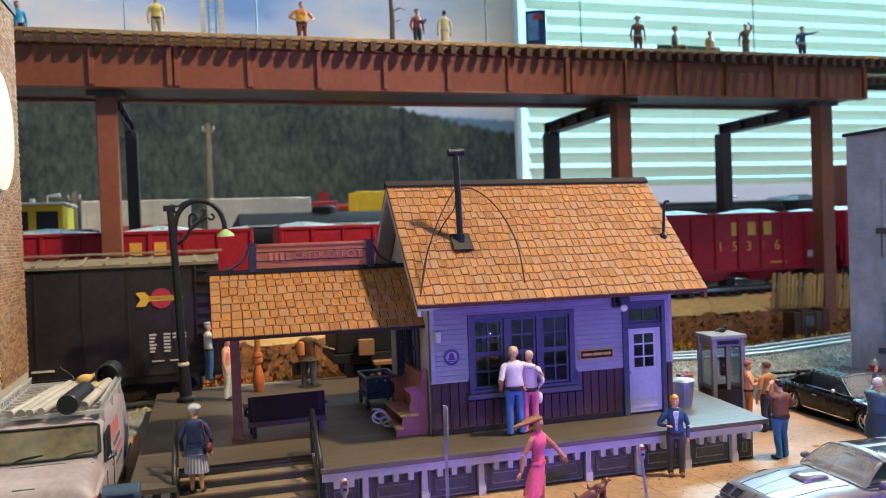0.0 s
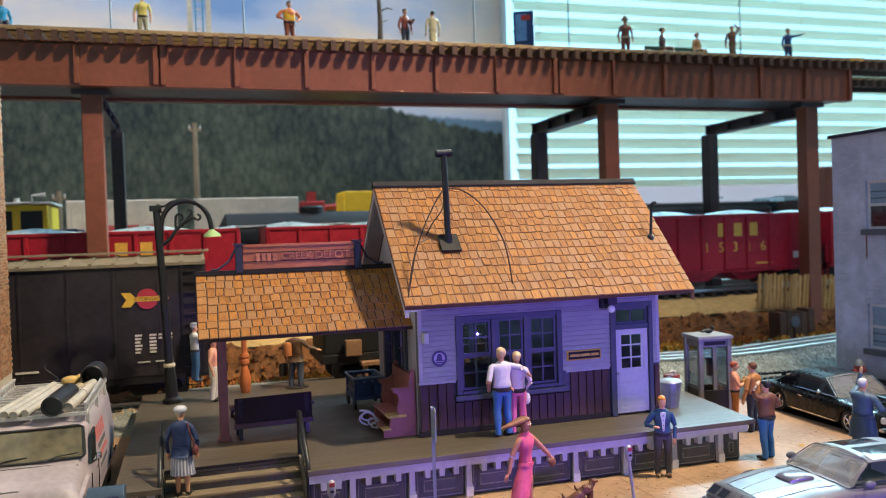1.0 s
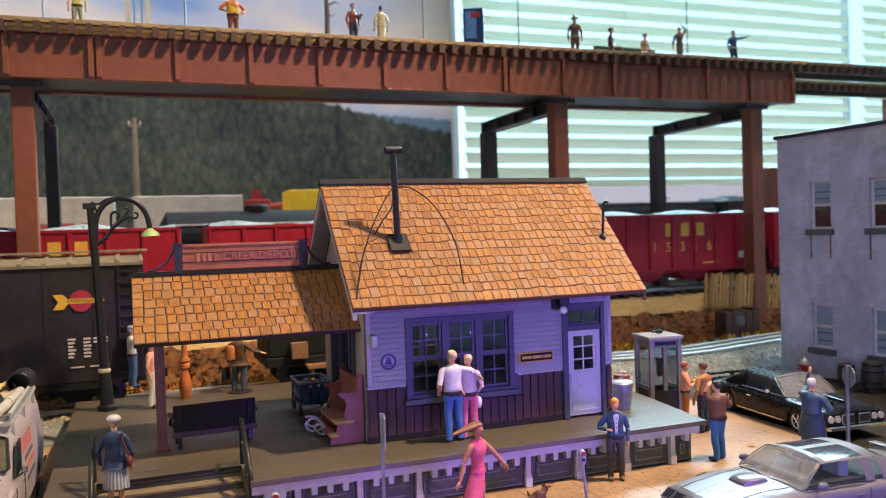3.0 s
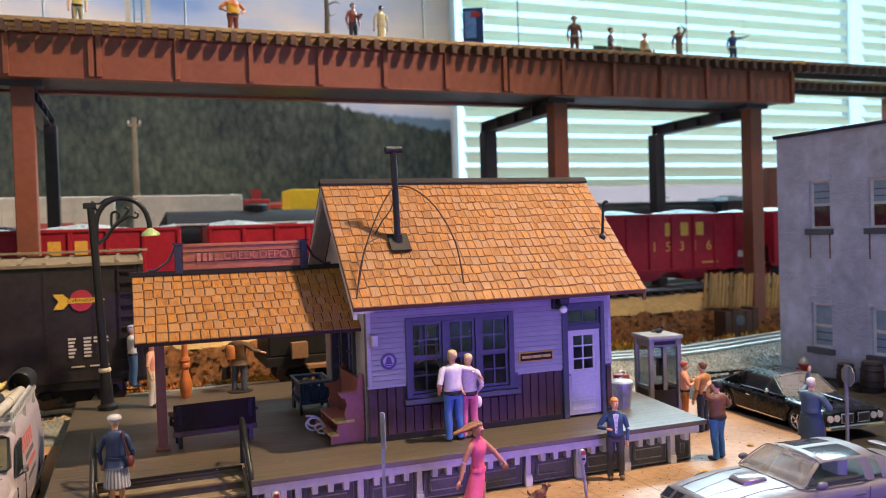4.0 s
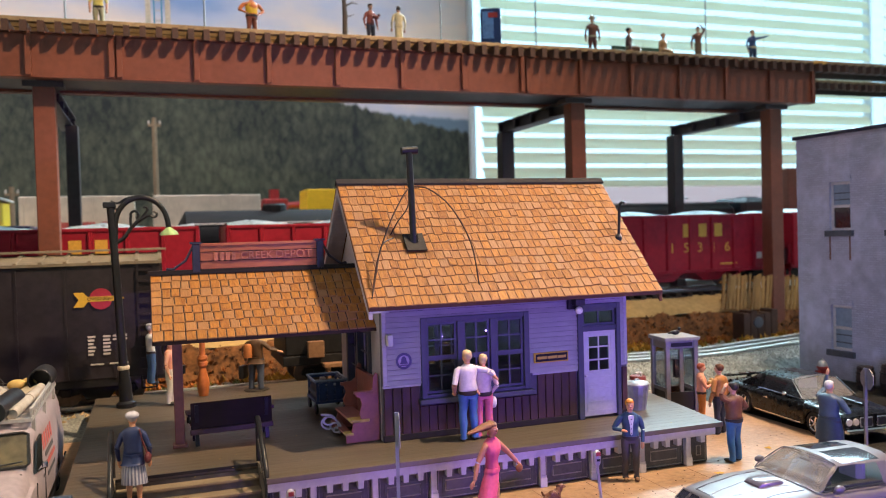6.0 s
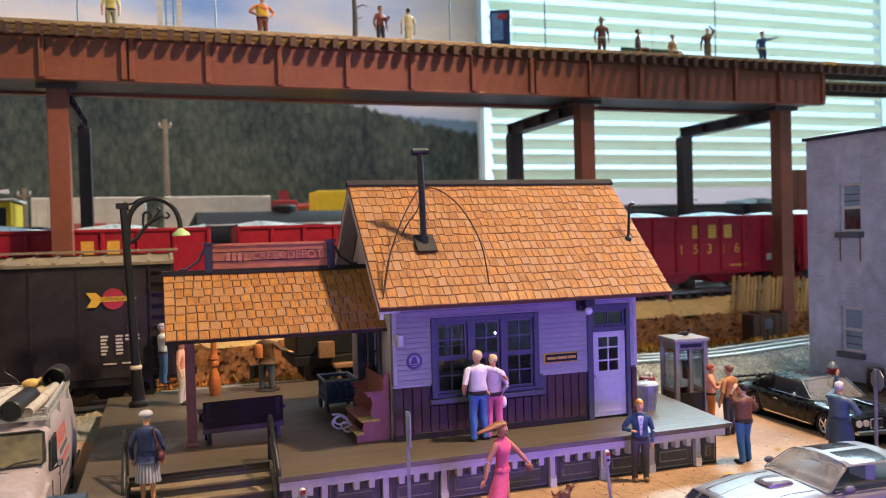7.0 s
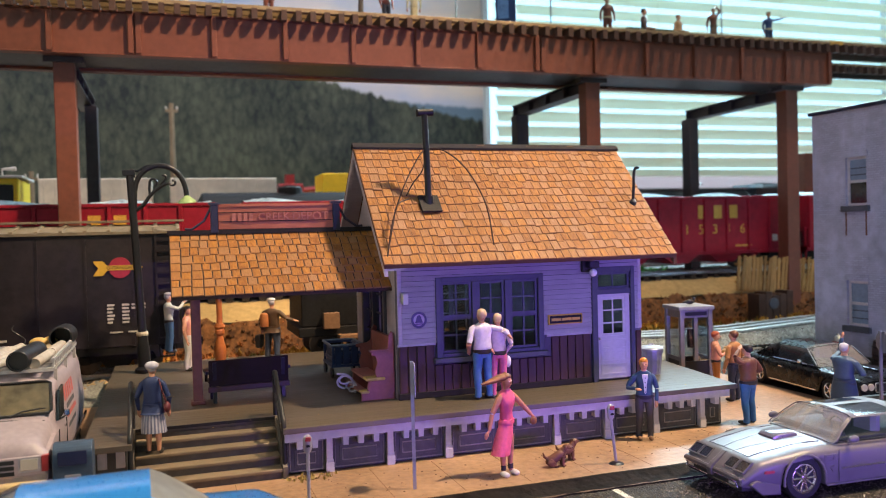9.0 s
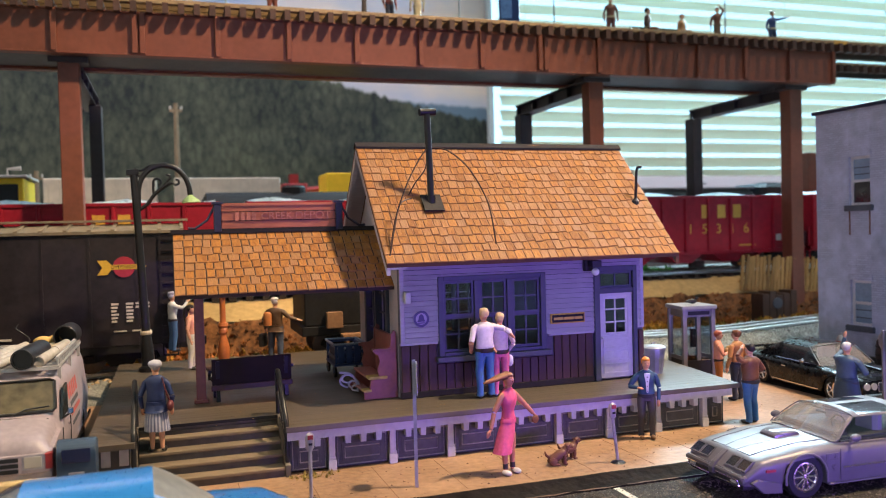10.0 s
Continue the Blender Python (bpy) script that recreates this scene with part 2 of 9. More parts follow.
# the wall behind the layout, with a wide window opening
WY = 57.0
WIN = (22.95, 130.0, 3.4, 60.0)
bm = B()
box(bm, -120, WY, -48, WIN[0], WY + 3, 118)
box(bm, WIN[1], WY, -48, 140, WY + 3, 118)
box(bm, WIN[0], WY, -48, WIN[1], WY + 3, WIN[2])
box(bm, WIN[0], WY, WIN[3], WIN[1], WY + 3, 118)
single("wall_north", bm, M_WHITE, "white painted wall with a wide window behind the layout", "wall", kind="structure")


def mural_material():
    """A printed landscape: cloudy sky above wooded mountains."""
    m = bpy.data.materials.new("printed_landscape")
    m.use_nodes = True
    n, l = m.node_tree.nodes, m.node_tree.links
    b = n["Principled BSDF"]
    b.inputs["Roughness"].default_value = 0.6

    def node(kind, **kw):
        q = n.new(kind)
        for k, v in kw.items():
            q.inputs[k].default_value = v
        return q
    co = n.new("ShaderNodeTexCoord")
    sc = node("ShaderNodeMapping", Scale=(1 / K, 1 / K, 1 / K))
    l.new(co.outputs["Object"], sc.inputs["Vector"])
    xyz = n.new("ShaderNodeSeparateXYZ")
    l.new(sc.outputs[0], xyz.inputs[0])
    # sky
    cm = node("ShaderNodeMapping", Scale=(0.05, 1, 0.1))
    l.new(sc.outputs[0], cm.inputs["Vector"])
    cl = node("ShaderNodeTexNoise", Scale=1.3, Detail=5.0, Roughness=0.5)
    l.new(cm.outputs[0], cl.inputs["Vector"])
    cr = n.new("ShaderNodeValToRGB")
    cr.color_ramp.elements[0].position, cr.color_ramp.elements[0].color = 0.34, (0.24, 0.36, 0.62, 1)
    cr.color_ramp.elements[1].position, cr.color_ramp.elements[1].color = 0.6, (0.92, 0.74, 0.62, 1)
    e = cr.color_ramp.elements.new(0.43)
    e.color = (0.5, 0.55, 0.7, 1)
    l.new(cl.outputs[0], cr.inputs[0])
    # woods
    wm = node("ShaderNodeMapping", Scale=(3.4, 1, 2.2))
    l.new(sc.outputs[0], wm.inputs["Vector"])
    wn = node("ShaderNodeTexNoise", Scale=1.0, Detail=6.0, Roughness=0.65)
    l.new(wm.outputs[0], wn.inputs["Vector"])
    wb = node("ShaderNodeTexNoise", Scale=0.16, Detail=3.0)
    l.new(sc.outputs[0], wb.inputs["Vector"])
    # crowns of single conifers: narrow cells, lit towards their tips
    vm = node("ShaderNodeMapping", Scale=(2.4, 1, 1.15))
    l.new(sc.outputs[0], vm.inputs["Vector"])
    vo = node("ShaderNodeTexVoronoi", Scale=1.0)
    l.new(vm.outputs[0], vo.inputs["Vector"])
    vx = node("ShaderNodeSeparateColor")
    l.new(vo.outputs["Color"], vx.inputs[0])
    vd = node("ShaderNodeMath")
    vd.operation = "MULTIPLY_ADD"
    vd.inputs[1].default_value = -0.34
    l.new(vo.outputs["Distance"], vd.inputs[0])
    vr = node("ShaderNodeMath")
    vr.operation = "MULTIPLY_ADD"
    vr.inputs[1].default_value, vr.inputs[2].default_value = 0.22, 0.06
    l.new(vx.outputs[0], vr.inputs[0])
    l.new(vr.outputs[0], vd.inputs[2])
    wv = node("ShaderNodeMath")
    wv.operation = "ADD"
    l.new(wn.outputs[0], wv.inputs[0])
    l.new(vd.outputs[0], wv.inputs[1])
    ws = n.new("ShaderNodeMath")
    ws.operation = "ADD"
    l.new(wv.outputs[0], ws.inputs[0])
    l.new(wb.outputs[0], ws.inputs[1])
    wr = n.new("ShaderNodeValToRGB")
    wr.color_ramp.elements[0].position, wr.color_ramp.elements[0].color = 0.36, (0.013, 0.019, 0.018, 1)
    wr.color_ramp.elements[1].position, wr.color_ramp.elements[1].color = 0.7, (0.118, 0.126, 0.078, 1)
    half = node("ShaderNodeMath")
    half.operation = "MULTIPLY"
    half.inputs[1].default_value = 0.5
    l.new(ws.outputs[0], half.inputs[0])
    l.new(half.outputs[0], wr.inputs[0])

    # ridge: height falls to the east
    def ridge(points, rough, shift):
        mr = node("ShaderNodeMapRange")
        mr.inputs["From Min"].default_value, mr.inputs["From Max"].default_value = -40, 40
        l.new(xyz.outputs[0], mr.inputs["Value"])
        fc = n.new("ShaderNodeFloatCurve")
        c = fc.mapping.curves[0]
        c.points[0].location, c.points[1].location = points[0], points[-1]
        for p in points[1:-1]:
            c.points.new(*p)
        fc.mapping.update()
        l.new(mr.outputs[0], fc.inputs["Value"])
        rn = node("ShaderNodeTexNoise", Scale=1.6, Detail=5.0)
        rm = node("ShaderNodeMapping", Scale=(1, 0, 0), Location=(shift, 0, 0))
        l.new(sc.outputs[0], rm.inputs["Vector"])
        l.new(rm.outputs[0], rn.inputs["Vector"])
        a = node("ShaderNodeMath")
        a.operation = "MULTIPLY_ADD"
        a.inputs[1].default_value = rough
        l.new(rn.outputs[0], a.inputs[0])
        sx = node("ShaderNodeMath")
        sx.operation = "MULTIPLY"
        sx.inputs[1].default_value = 30.0
        l.new(fc.outputs[0], sx.inputs[0])
        l.new(sx.outputs[0], a.inputs[2])
        gt = n.new("ShaderNodeMath")
        gt.operation = "SUBTRACT"
        l.new(a.outputs[0], gt.inputs[0])
        l.new(xyz.outputs[2], gt.inputs[1])
        sm = node("ShaderNodeMapRange")
        sm.inputs["From Min"].default_value, sm.inputs["From Max"].default_value = -0.12, 0.12
        l.new(gt.outputs[0], sm.inputs["Value"])
        return sm.outputs[0]

    def over(fac, low, high):
        mx = n.new("ShaderNodeMix")
        mx.data_type = "RGBA"
        l.new(fac, mx.inputs[0])
        l.new(low, mx.inputs[6])
        if isinstance(high, tuple):
            mx.inputs[7].default_value = high
        else:
            l.new(high, mx.inputs[7])
        return mx.outputs[2]
    far = over(ridge([(0, 0.52), (0.5, 0.5), (0.7, 0.455), (1, 0.43)], 0.5, 50), cr.outputs[0], (0.16, 0.23, 0.3, 1))
    near = over(ridge([(0, 0.60), (0.45, 0.545), (0.6, 0.505), (0.68, 0.455), (0.78, 0.40), (1, 0.36)], 1.3, 0), far, wr.outputs[0])
    l.new(near, b.inputs["Base Color"])
    return m


single("backdrop", box(B(), -90, WY - 0.4, -1, 22.6, WY, 70), mural_material(), "printed backdrop of wooded mountains under a cloudy sky", "backdrop", kind="structure")

# window: casing, glass, daylight outside, two blinds
M_CASING = mat("white_casing", (0.72, 0.76, 0.76), 0.45, var=0.05, grain=3, bump=0.05)
M_SLAT = mat("cream_blind_slat", (0.75, 0.62, 0.42), 0.5, var=0.06, grain=4, bump=0.03)
sn, sl_ = M_SLAT.node_tree.nodes, M_SLAT.node_tree.links
thin, both = sn.new("ShaderNodeBsdfTranslucent"), sn.new("ShaderNodeMixShader")
thin.inputs[0].default_value = (0.95, 0.91, 0.77, 1)
both.inputs[0].default_value = 0.78
sl_.new(sn["Principled BSDF"].outputs[0], both.inputs[1])
sl_.new(thin.outputs[0], both.inputs[2])
sl_.new(both.outputs[0], sn["Material Output"].inputs[0])
M_DAY = glow("daylight_outside", (0.56, 0.92, 1.0), 2.7)
window = thing("window_1", (0, WY, 0), "wide window with white casing and lowered blinds", "window", kind="structure")
bm = B()
box(bm, 22.6, -0.9, 2.6, 22.95, 0.0, 61)
part("window_frame", bm, M_CASING, window)
part("window_frame", box(B(), 62.75, 0.8, 3.4, 62.95, 1.5, 60), M_CASING, window)
part("window_sill", box(B(), 22.2, -1.6, 2.4, 131, 0.6, 3.4), M_CASING, window)
pane = part("pane", box(B(), 22.96, 2.0, 3.4, 130, 2.15, 60), glass("window_glass"), window)
pane.visible_shadow = False
single("backdrop", box(B(), 8, WY + 9, -20, 150, WY + 9.2, 80), M_DAY, "bright overcast daylight outside the window", "daylight", kind="structure")
# the daylight on this brick is put in as an even glow of its own
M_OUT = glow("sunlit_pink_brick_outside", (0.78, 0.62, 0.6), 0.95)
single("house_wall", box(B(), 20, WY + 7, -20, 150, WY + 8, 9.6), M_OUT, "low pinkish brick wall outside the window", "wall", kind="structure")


def blind(x0, x1, name):
    bl = thing(name, (0, WY + 0.2, 0), "cream horizontal slat blind, half open, hanging in the window", "window blind")
    bm = B()
    n = 9
    pts = [(-0.52 + 1.04 * i / (n - 1), 0.17 * math.sin(math.pi * i / (n - 1))) for i in range(n)]
    a = radians(57)
    prof = [(y * math.cos(a) - z * math.sin(a), y * math.sin(a) + z * math.cos(a)) for y, z in pts]
    prof = prof + [(y, z - 0.035) for y, z in prof[::-1]]
    prism(bm, prof, "x", x0, x1)
    me = mesh_of("slat", bm, M_SLAT)
    z = 9.7
    while z < 44:
        piece("slat", me, bl, pose(0, 0, z))
        z += 1.16
    part("bottom_rail", box(B(), x0, -0.4, 8.6, x1, 0.4, 9.1), M_SLAT, bl)
    for i in range(int((x1 - x0) / 12) + 1):
        part("cord", tube(B(), [(x0 + 2 + 12 * i, -0.5, 8.8), (x0 + 2 + 12 * i, -0.5, 44)], 0.03, 5), M_SLAT, bl)
    part("head_rail", box(B(), x0, -0.6, 44, x1, 0.6, 45.2), M_SLAT, bl)
    return bl


blind(23.9, 61.9, "window_blind")
blind(63.9, 129.0, "window_blind")

# ---- ground of the layout ----
slab("ground", -90, -6, -1.6, 110, WY - 0.4, -0.25, M_GRAVEL, "grey gravelled base board of the model railway", "ground")
slab("road", -60, 1.0, -0.25, 60, 13.25, -0.15, M_ASPHALT, "dark asphalt street in front of the depot", "road")
slab("side_road", 15.9, 13.25, -0.25, 21.95, 24.0, -0.02, M_ASPHALT, "dark asphalt side street beside the brick building", "road")
pavement = slab("pavement", -12, 13.36, -0.25, 15.9, 25.2, 0.0, M_CONCRETE, "tan dusty pavement round the depot", "pavement")
M_JOINT = mat("dark_pavement_joint", (0.2, 0.115, 0.062), 0.8, var=0.4, grain=12)
for i in range(11):
    part("joint", box(B(), -1.35 + 1.25 * i, 13.45, 0.0, -1.338 + 1.25 * i, 15.42, 0.003), M_JOINT, pavement)


def heap(name, x0, x1, y0, y1, nx, ny, height, m, label, cat, seed=0.0, kind="structure"):
    """An uneven sheet of ground; height(x, y) gives its level."""
    bm = B()
    rows = []
    for j in range(ny + 1):
        y = y0 + (y1 - y0) * j / ny
        rows.append([bm.verts.new((x0 + (x1 - x0) * i / nx, y, height(x0 + (x1 - x0) * i / nx, y))) for i in range(nx + 1)])
    skin(bm, rows, False)
    return single(name, bm, m, label, cat, kind=kind, smooth=True)


def rough(x, y, s, a, seed=0.0):
    return a * noise.noise(Vector((x * s + seed, y * s, seed)))


def near_bend(x):
    t = max(0.0, min(1.0, (x - 12) / 7))
    return -0.9 * t * t * (3 - 2 * t) + 0.22 * max(0.0, x - 20)


def bed_level(x, y):
    """Ballast up to the tops of the ties, sloping off at both sides."""
    d = abs(y - 26.9 - near_bend(x))
    return 0.42 - 0.3 * max(0.0, d - 1.35) if y < 27 else max(0.26, 0.42 - 0.3 * max(0.0, d - 1.35))


heap("track_bed", -60, 70, 22.6, 30.4, 300, 30, lambda x, y: max(-0.2, bed_level(x, y)) + rough(x, y, 2.2, 0.05), M_GRAVEL, "grey gravel bed of the near track", "track bed")
# bank: a brown earth face below an ochre shoulder
heap("embankment", -40, 50, 29.9, 30.5, 520, 12, lambda x, y: 0.2 + min(1.0, max(0, (y - 29.95) / 0.4)) * 1.25 + rough(x, y * 3, 1.3, 0.22) + rough(x, y * 6, 4, 0.13, 5), M_EARTH, "rough brown earth bank below the raised track", "embankment")
heap("roadbed_shoulder", -60, 70, 30.4, 31.7, 160, 6, lambda x, y: 1.45 + (y - 30.4) * 0.5 + rough(x, y, 0.8, 0.07), M_CORK, "ochre plaster shoulder of the raised track", "embankment")
heap("yard_ground", -60, 90, 31.6, 56.6, 60, 12, lambda x, y: 2.08 + rough(x, y, 0.6, 0.05), M_BED, "grey ballasted yard behind the raised track", "ground")

# ---- tracks ----
tie_me = mesh_of("tie", box(B(), -0.13, -1.3, 0, 0.13, 1.3, 0.16), M_TIE)


def track(name, y, z, x0, x1, pitch, pieces, label, bend=None):
    t = thing(name, (0, 0, 0), label, "railway track", kind="structure")
    bend = bend or (lambda x: 0.0)
    for off in (-0.66, 0, 0.66):
        for nm, w, a, b, mm in (("rail", 0.12, 0.16, 0.3, M_RAIL),):
            bm = B()
            rings = []
            for i in range(61):
                x = x0 + (x1 - x0) * i / 60
                yy = y + off + bend(x)
                rings.append([bm.verts.new((x, yy + p, z + q)) for p, q in ((-0.1, a), (-0.03, a + 0.03), (-0.03, b - 0.06), (-w, b - 0.04), (-w, b), (w, b), (w, b - 0.04), (0.03, b - 0.06), (0.03, a + 0.03), (0.1, a))])
            skin(bm, rings, True)
            part(nm, bm, mm, t)
    x = x0
    k = 0
    while x < x1 and k < pieces:
        piece("tie", tie_me, t, pose(x, y + bend(x), z))
        x += pitch
        k += 1
    return t


track("track_1", 26.9, 0.28, -22, 60, 0.62, 140, "three-rail track on dark ties behind the depot", near_bend)
track("track_2", 32.9, 2.1, -30, 75, 0.62, 170, "raised three-rail track on dark ties")
track("track_3", 40.5, 2.1, -40, 85, 0.62, 0, "yard track behind the raised line")
track("track_4", 44.5, 2.1, -40, 85, 0.62, 0, "rear yard track below the backdrop")

# ---- plate girder bridge ----
bridge = thing("girder_bridge", (0, 29.66, 0), "brown plate girder railway bridge on steel bents above the tracks", "bridge")
GZ0, GZ1 = 10.7, 12.18
SPANS = [(-15.9, -0.705), (-0.7, 14.275), (14.28, 28.75)]


def girder(x0, x1, y, sy, ribs):
    """One plate girder with flanges; sy: the side on which its stiffeners stand."""
    g = B()
    box(g, x0, y - 0.06, GZ0 + 0.06, x1, y + 0.06, GZ1 - 0.06)
    ob = part("girder", g, M_GIRDER, bridge, bevel=0.015)
    for za in (GZ0, GZ1 - 0.057):
        part("flange", box(B(), x0, y - 0.12, za, x1, y + 0.3, za + 0.057), M_GIRDER, ob, bevel=0.012)
    for x in ribs:
        part("stiffener", box(B(), x - 0.09, y + sy * 0.06, GZ0 + 0.06, x + 0.09, y + sy * 0.2, GZ1 - 0.06), M_GIRDER, ob, bevel=0.02)
    return ob


for x0, x1 in SPANS:
    ribs = [x0 + 0.12 + (x1 - x0 - 0.24) * i / 6 for i in range(7)]
    girder(x0, x1, 0, -1, ribs)
    girder(x0, x1, 3.0, -1, ribs[::2])
part("bottom_plate", box(B(), -15.9, 0.35, GZ0 + 0.1, 28.7, 2.85, GZ0 + 0.18), M_BEAM, bridge)
for px in (-2.97, 16.95, 27.08):
    part("post", box(B(), px - 0.33, 0.5, 0.2, px + 0.33, 1.15, GZ0 - 0.003), M_GIRDER, bridge, bevel=0.03)
    ra, rb = {-2.97: (0.02, 0.5), 16.95: (-0.42, 0.22), 27.08: (-0.62, -0.05)}[px]
    part("post", box(B(), px + ra, 7.3, 1.8, px + rb, 8.0, GZ0 - 0.553), M_BEAM, bridge, bevel=0.03)
    back = 9.3 if px < 0 else 8.1
    beam = part("cap_beam", box(B(), px - 0.06, 1.153, GZ0 - 0.5, px + 0.06, back, GZ0 - 0.06), M_BEAM, bridge)
    for za in (GZ0 - 0.55, GZ0 - 0.058):
        part("flange", box(B(), px - 0.3, 1.153, za, px + 0.3, back + 0.05, za + 0.055), M_BEAM, beam, bevel=0.012)
    for ya in (2.6, 4.4, 6.2, back - 0.1):
        part("stiffener", box(B(), px - 0.27, ya, GZ0 - 0.493, px + 0.27, ya + 0.08, GZ0 - 0.06), M_BEAM, beam)
    part("cap_plate", box(B(), px - 0.62, 0.42, GZ0 - 0.2, px + 0.62, 1.15, GZ0 - 0.004), M_BEAM, bridge, bevel=0.02)

# open deck: ties and rails
M_TIEEND = mat("brown_tie_block", (0.07, 0.032, 0.022), 0.6, var=0.3, grain=10)
deck_tie = mesh_of("tie", box(box(B(), -0.1, -0.2, 0, 0.1, 4.9, 0.26), -0.1, -0.5, -0.1, 0.1, -0.2, 0.26), M_TIEEND)
short_tie = mesh_of("tie", box(box(B(), -0.1, -0.2, 0, 0.1, 1.45, 0.26), -0.1, -0.5, -0.1, 0.1, -0.2, 0.26), M_TIEEND)
deck = thing("bridge_track", (0, 29.66, GZ1), "railway track on closely spaced dark ties along the bridge", "railway track")
x = -9.0
while x < 52:
    piece("tie", deck_tie if x < 28.6 else short_tie, deck, pose(x, 0, 0.0))
    x += 0.51
part("guard_timber", box(B(), -12, -0.28, 0.262, 52, -0.02, 0.42), mat("tan_guard_timber", (0.3, 0.2, 0.1), 0.6, var=0.3, grain=6), deck, bevel=0.02)
for y in (0.55, 1.2, 1.85):
    part("rail", box(B(), -12, y - 0.05, 0.262, 52, y + 0.05, 0.5), M_RUSTRAIL, deck)
part("walkway", box(B(), -12, 2.1, 0.262, 29, 4.7, 0.58), M_TIE, deck)
part("timber_block", box(B(), 28.55, -0.29, 0.262, 29.3, 0.02, 0.44), mat("fresh_yellow_timber", (0.55, 0.3, 0.06), 0.6, var=0.2), deck, bevel=0.02)
part("trestle_beam", box(B(), 28.8, 0.3, -0.22, 52, 0.55, -0.003), M_TIE, deck)
rear = thing("rear_track", (0, 33.75, GZ1), "second high railway track on dark ties beside the bridge track", "railway track")
rear_tie = mesh_of("tie", box(box(B(), -0.1, -0.5, 0, 0.1, 1.2, 0.26), -0.1, -0.75, -0.1, 0.1, -0.5, 0.26), M_TIEEND)
x = 28.95
while x < 52:
    piece("tie", rear_tie, rear, pose(x, 0, 0))
    x += 0.51
for y in (-0.1, 0.55, 1.1):
    part("rail", box(B(), 28.8, y - 0.05, 0.262, 52, y + 0.05, 0.5), M_RUSTRAIL, rear)
part("guard_timber", box(B(), 28.8, -0.55, 0.262, 52, -0.3, 0.4), mat("tan_guard_timber", (0.3, 0.2, 0.1), 0.6, var=0.3, grain=6), rear)
part("trestle_beam", box(B(), 28.8, 0.0, -0.22, 52, 0.25, -0.003), M_TIE, rear)
for px in (40, 50):
    part("post", box(B(), px - 0.3, 0.0, -10.1, px + 0.3, 0.6, -0.22), M_GIRDER, rear)
for px in (36, 45, 51):
    part("post", box(B(), px - 0.3, 0.0, -12, px + 0.3, 0.6, -0.5), M_GIRDER, deck)

# ---- depot platform ----
M_DECK = mat("brown_deck_plank", (0.078, 0.06, 0.042), 0.44, var=0.3, grain=5, big=0.7, bump=0.3, rnd=0.09, stretch=(0.35, 1.6, 1.6), spec=0.75)
M_TRIMWHITE = mat("pale_trim_paint", (0.5, 0.48, 0.51), 0.5, var=0.14, grain=8, bump=0.12)
M_SKIRT = mat("grey_skirt_panel", (0.075, 0.077, 0.075), 0.55, var=0.25, grain=8)
M_BEAD = mat("worn_grey_moulding", (0.24, 0.225, 0.2), 0.5, var=0.3, grain=10)
M_STEP = mat("tan_step_tread", (0.17, 0.125, 0.08), 0.65, var=0.22, grain=6, stretch=(0.4, 1, 1))
M_RISER = mat("dark_step_riser", (0.11, 0.09, 0.07), 0.65, var=0.25, grain=6)
M_IRON = mat("black_iron", (0.011, 0.011, 0.013), 0.4, var=0.3, grain=10, bump=0.1, spec=0.35)
DZ = 0.93
plat = thing("platform", (0, 0, 0), "long low depot platform with brown planks and a pale scalloped skirt", "platform")
STX0, STX1 = -0.55, 2.02


def plank_mesh(l):
    return mesh_of("plank", chamfer_box(B(), 0, 0, 0, l, 0.239, 0.1, 0.002), M_DECK)


y = 15.36
while y < 25.0:
    segs = [(-1.4, 12.12 + max(0, y - 15.4) * 0.13)]
    if y < 16.55:
        segs = [(-1.4, STX0 - 0.03), (STX1 + 0.03, 12.12 + (y - 15.4) * 0.13)]
    for a, b in segs:
        piece("plank", plank_mesh(b - a), plat, pose(a, y, DZ - 0.1))
    y += 0.24
# body under the planks and the panelled front
part("body", box(B(), -1.25, 16.6, 0, 11.9, 24.8, DZ - 0.1), M_SKIRT, plat)
fx = STX1 + 0.1
part("fascia", box(B(), fx - 0.05, 15.42, DZ - 0.265, 11.95, 15.56, DZ - 0.103), M_TRIMWHITE, plat)
part("front_body", box(B(), fx, 15.7, 0, 11.9, 16.595, DZ - 0.103), M_SKIRT, plat)
pilasters = [2.92 + 1.197 * i for i in range(8)]
for x in pilasters:
    part("pilaster", box(box(box(B(), x - 0.06, 15.52, 0, x + 0.06, 15.698, DZ - 0.268), x - 0.08, 15.49, 0, x + 0.08, 15.519, 0.19), x - 0.07, 15.5, 0.19, x + 0.07, 15.519, 0.25), M_TRIMWHITE, plat, bevel=0.012)
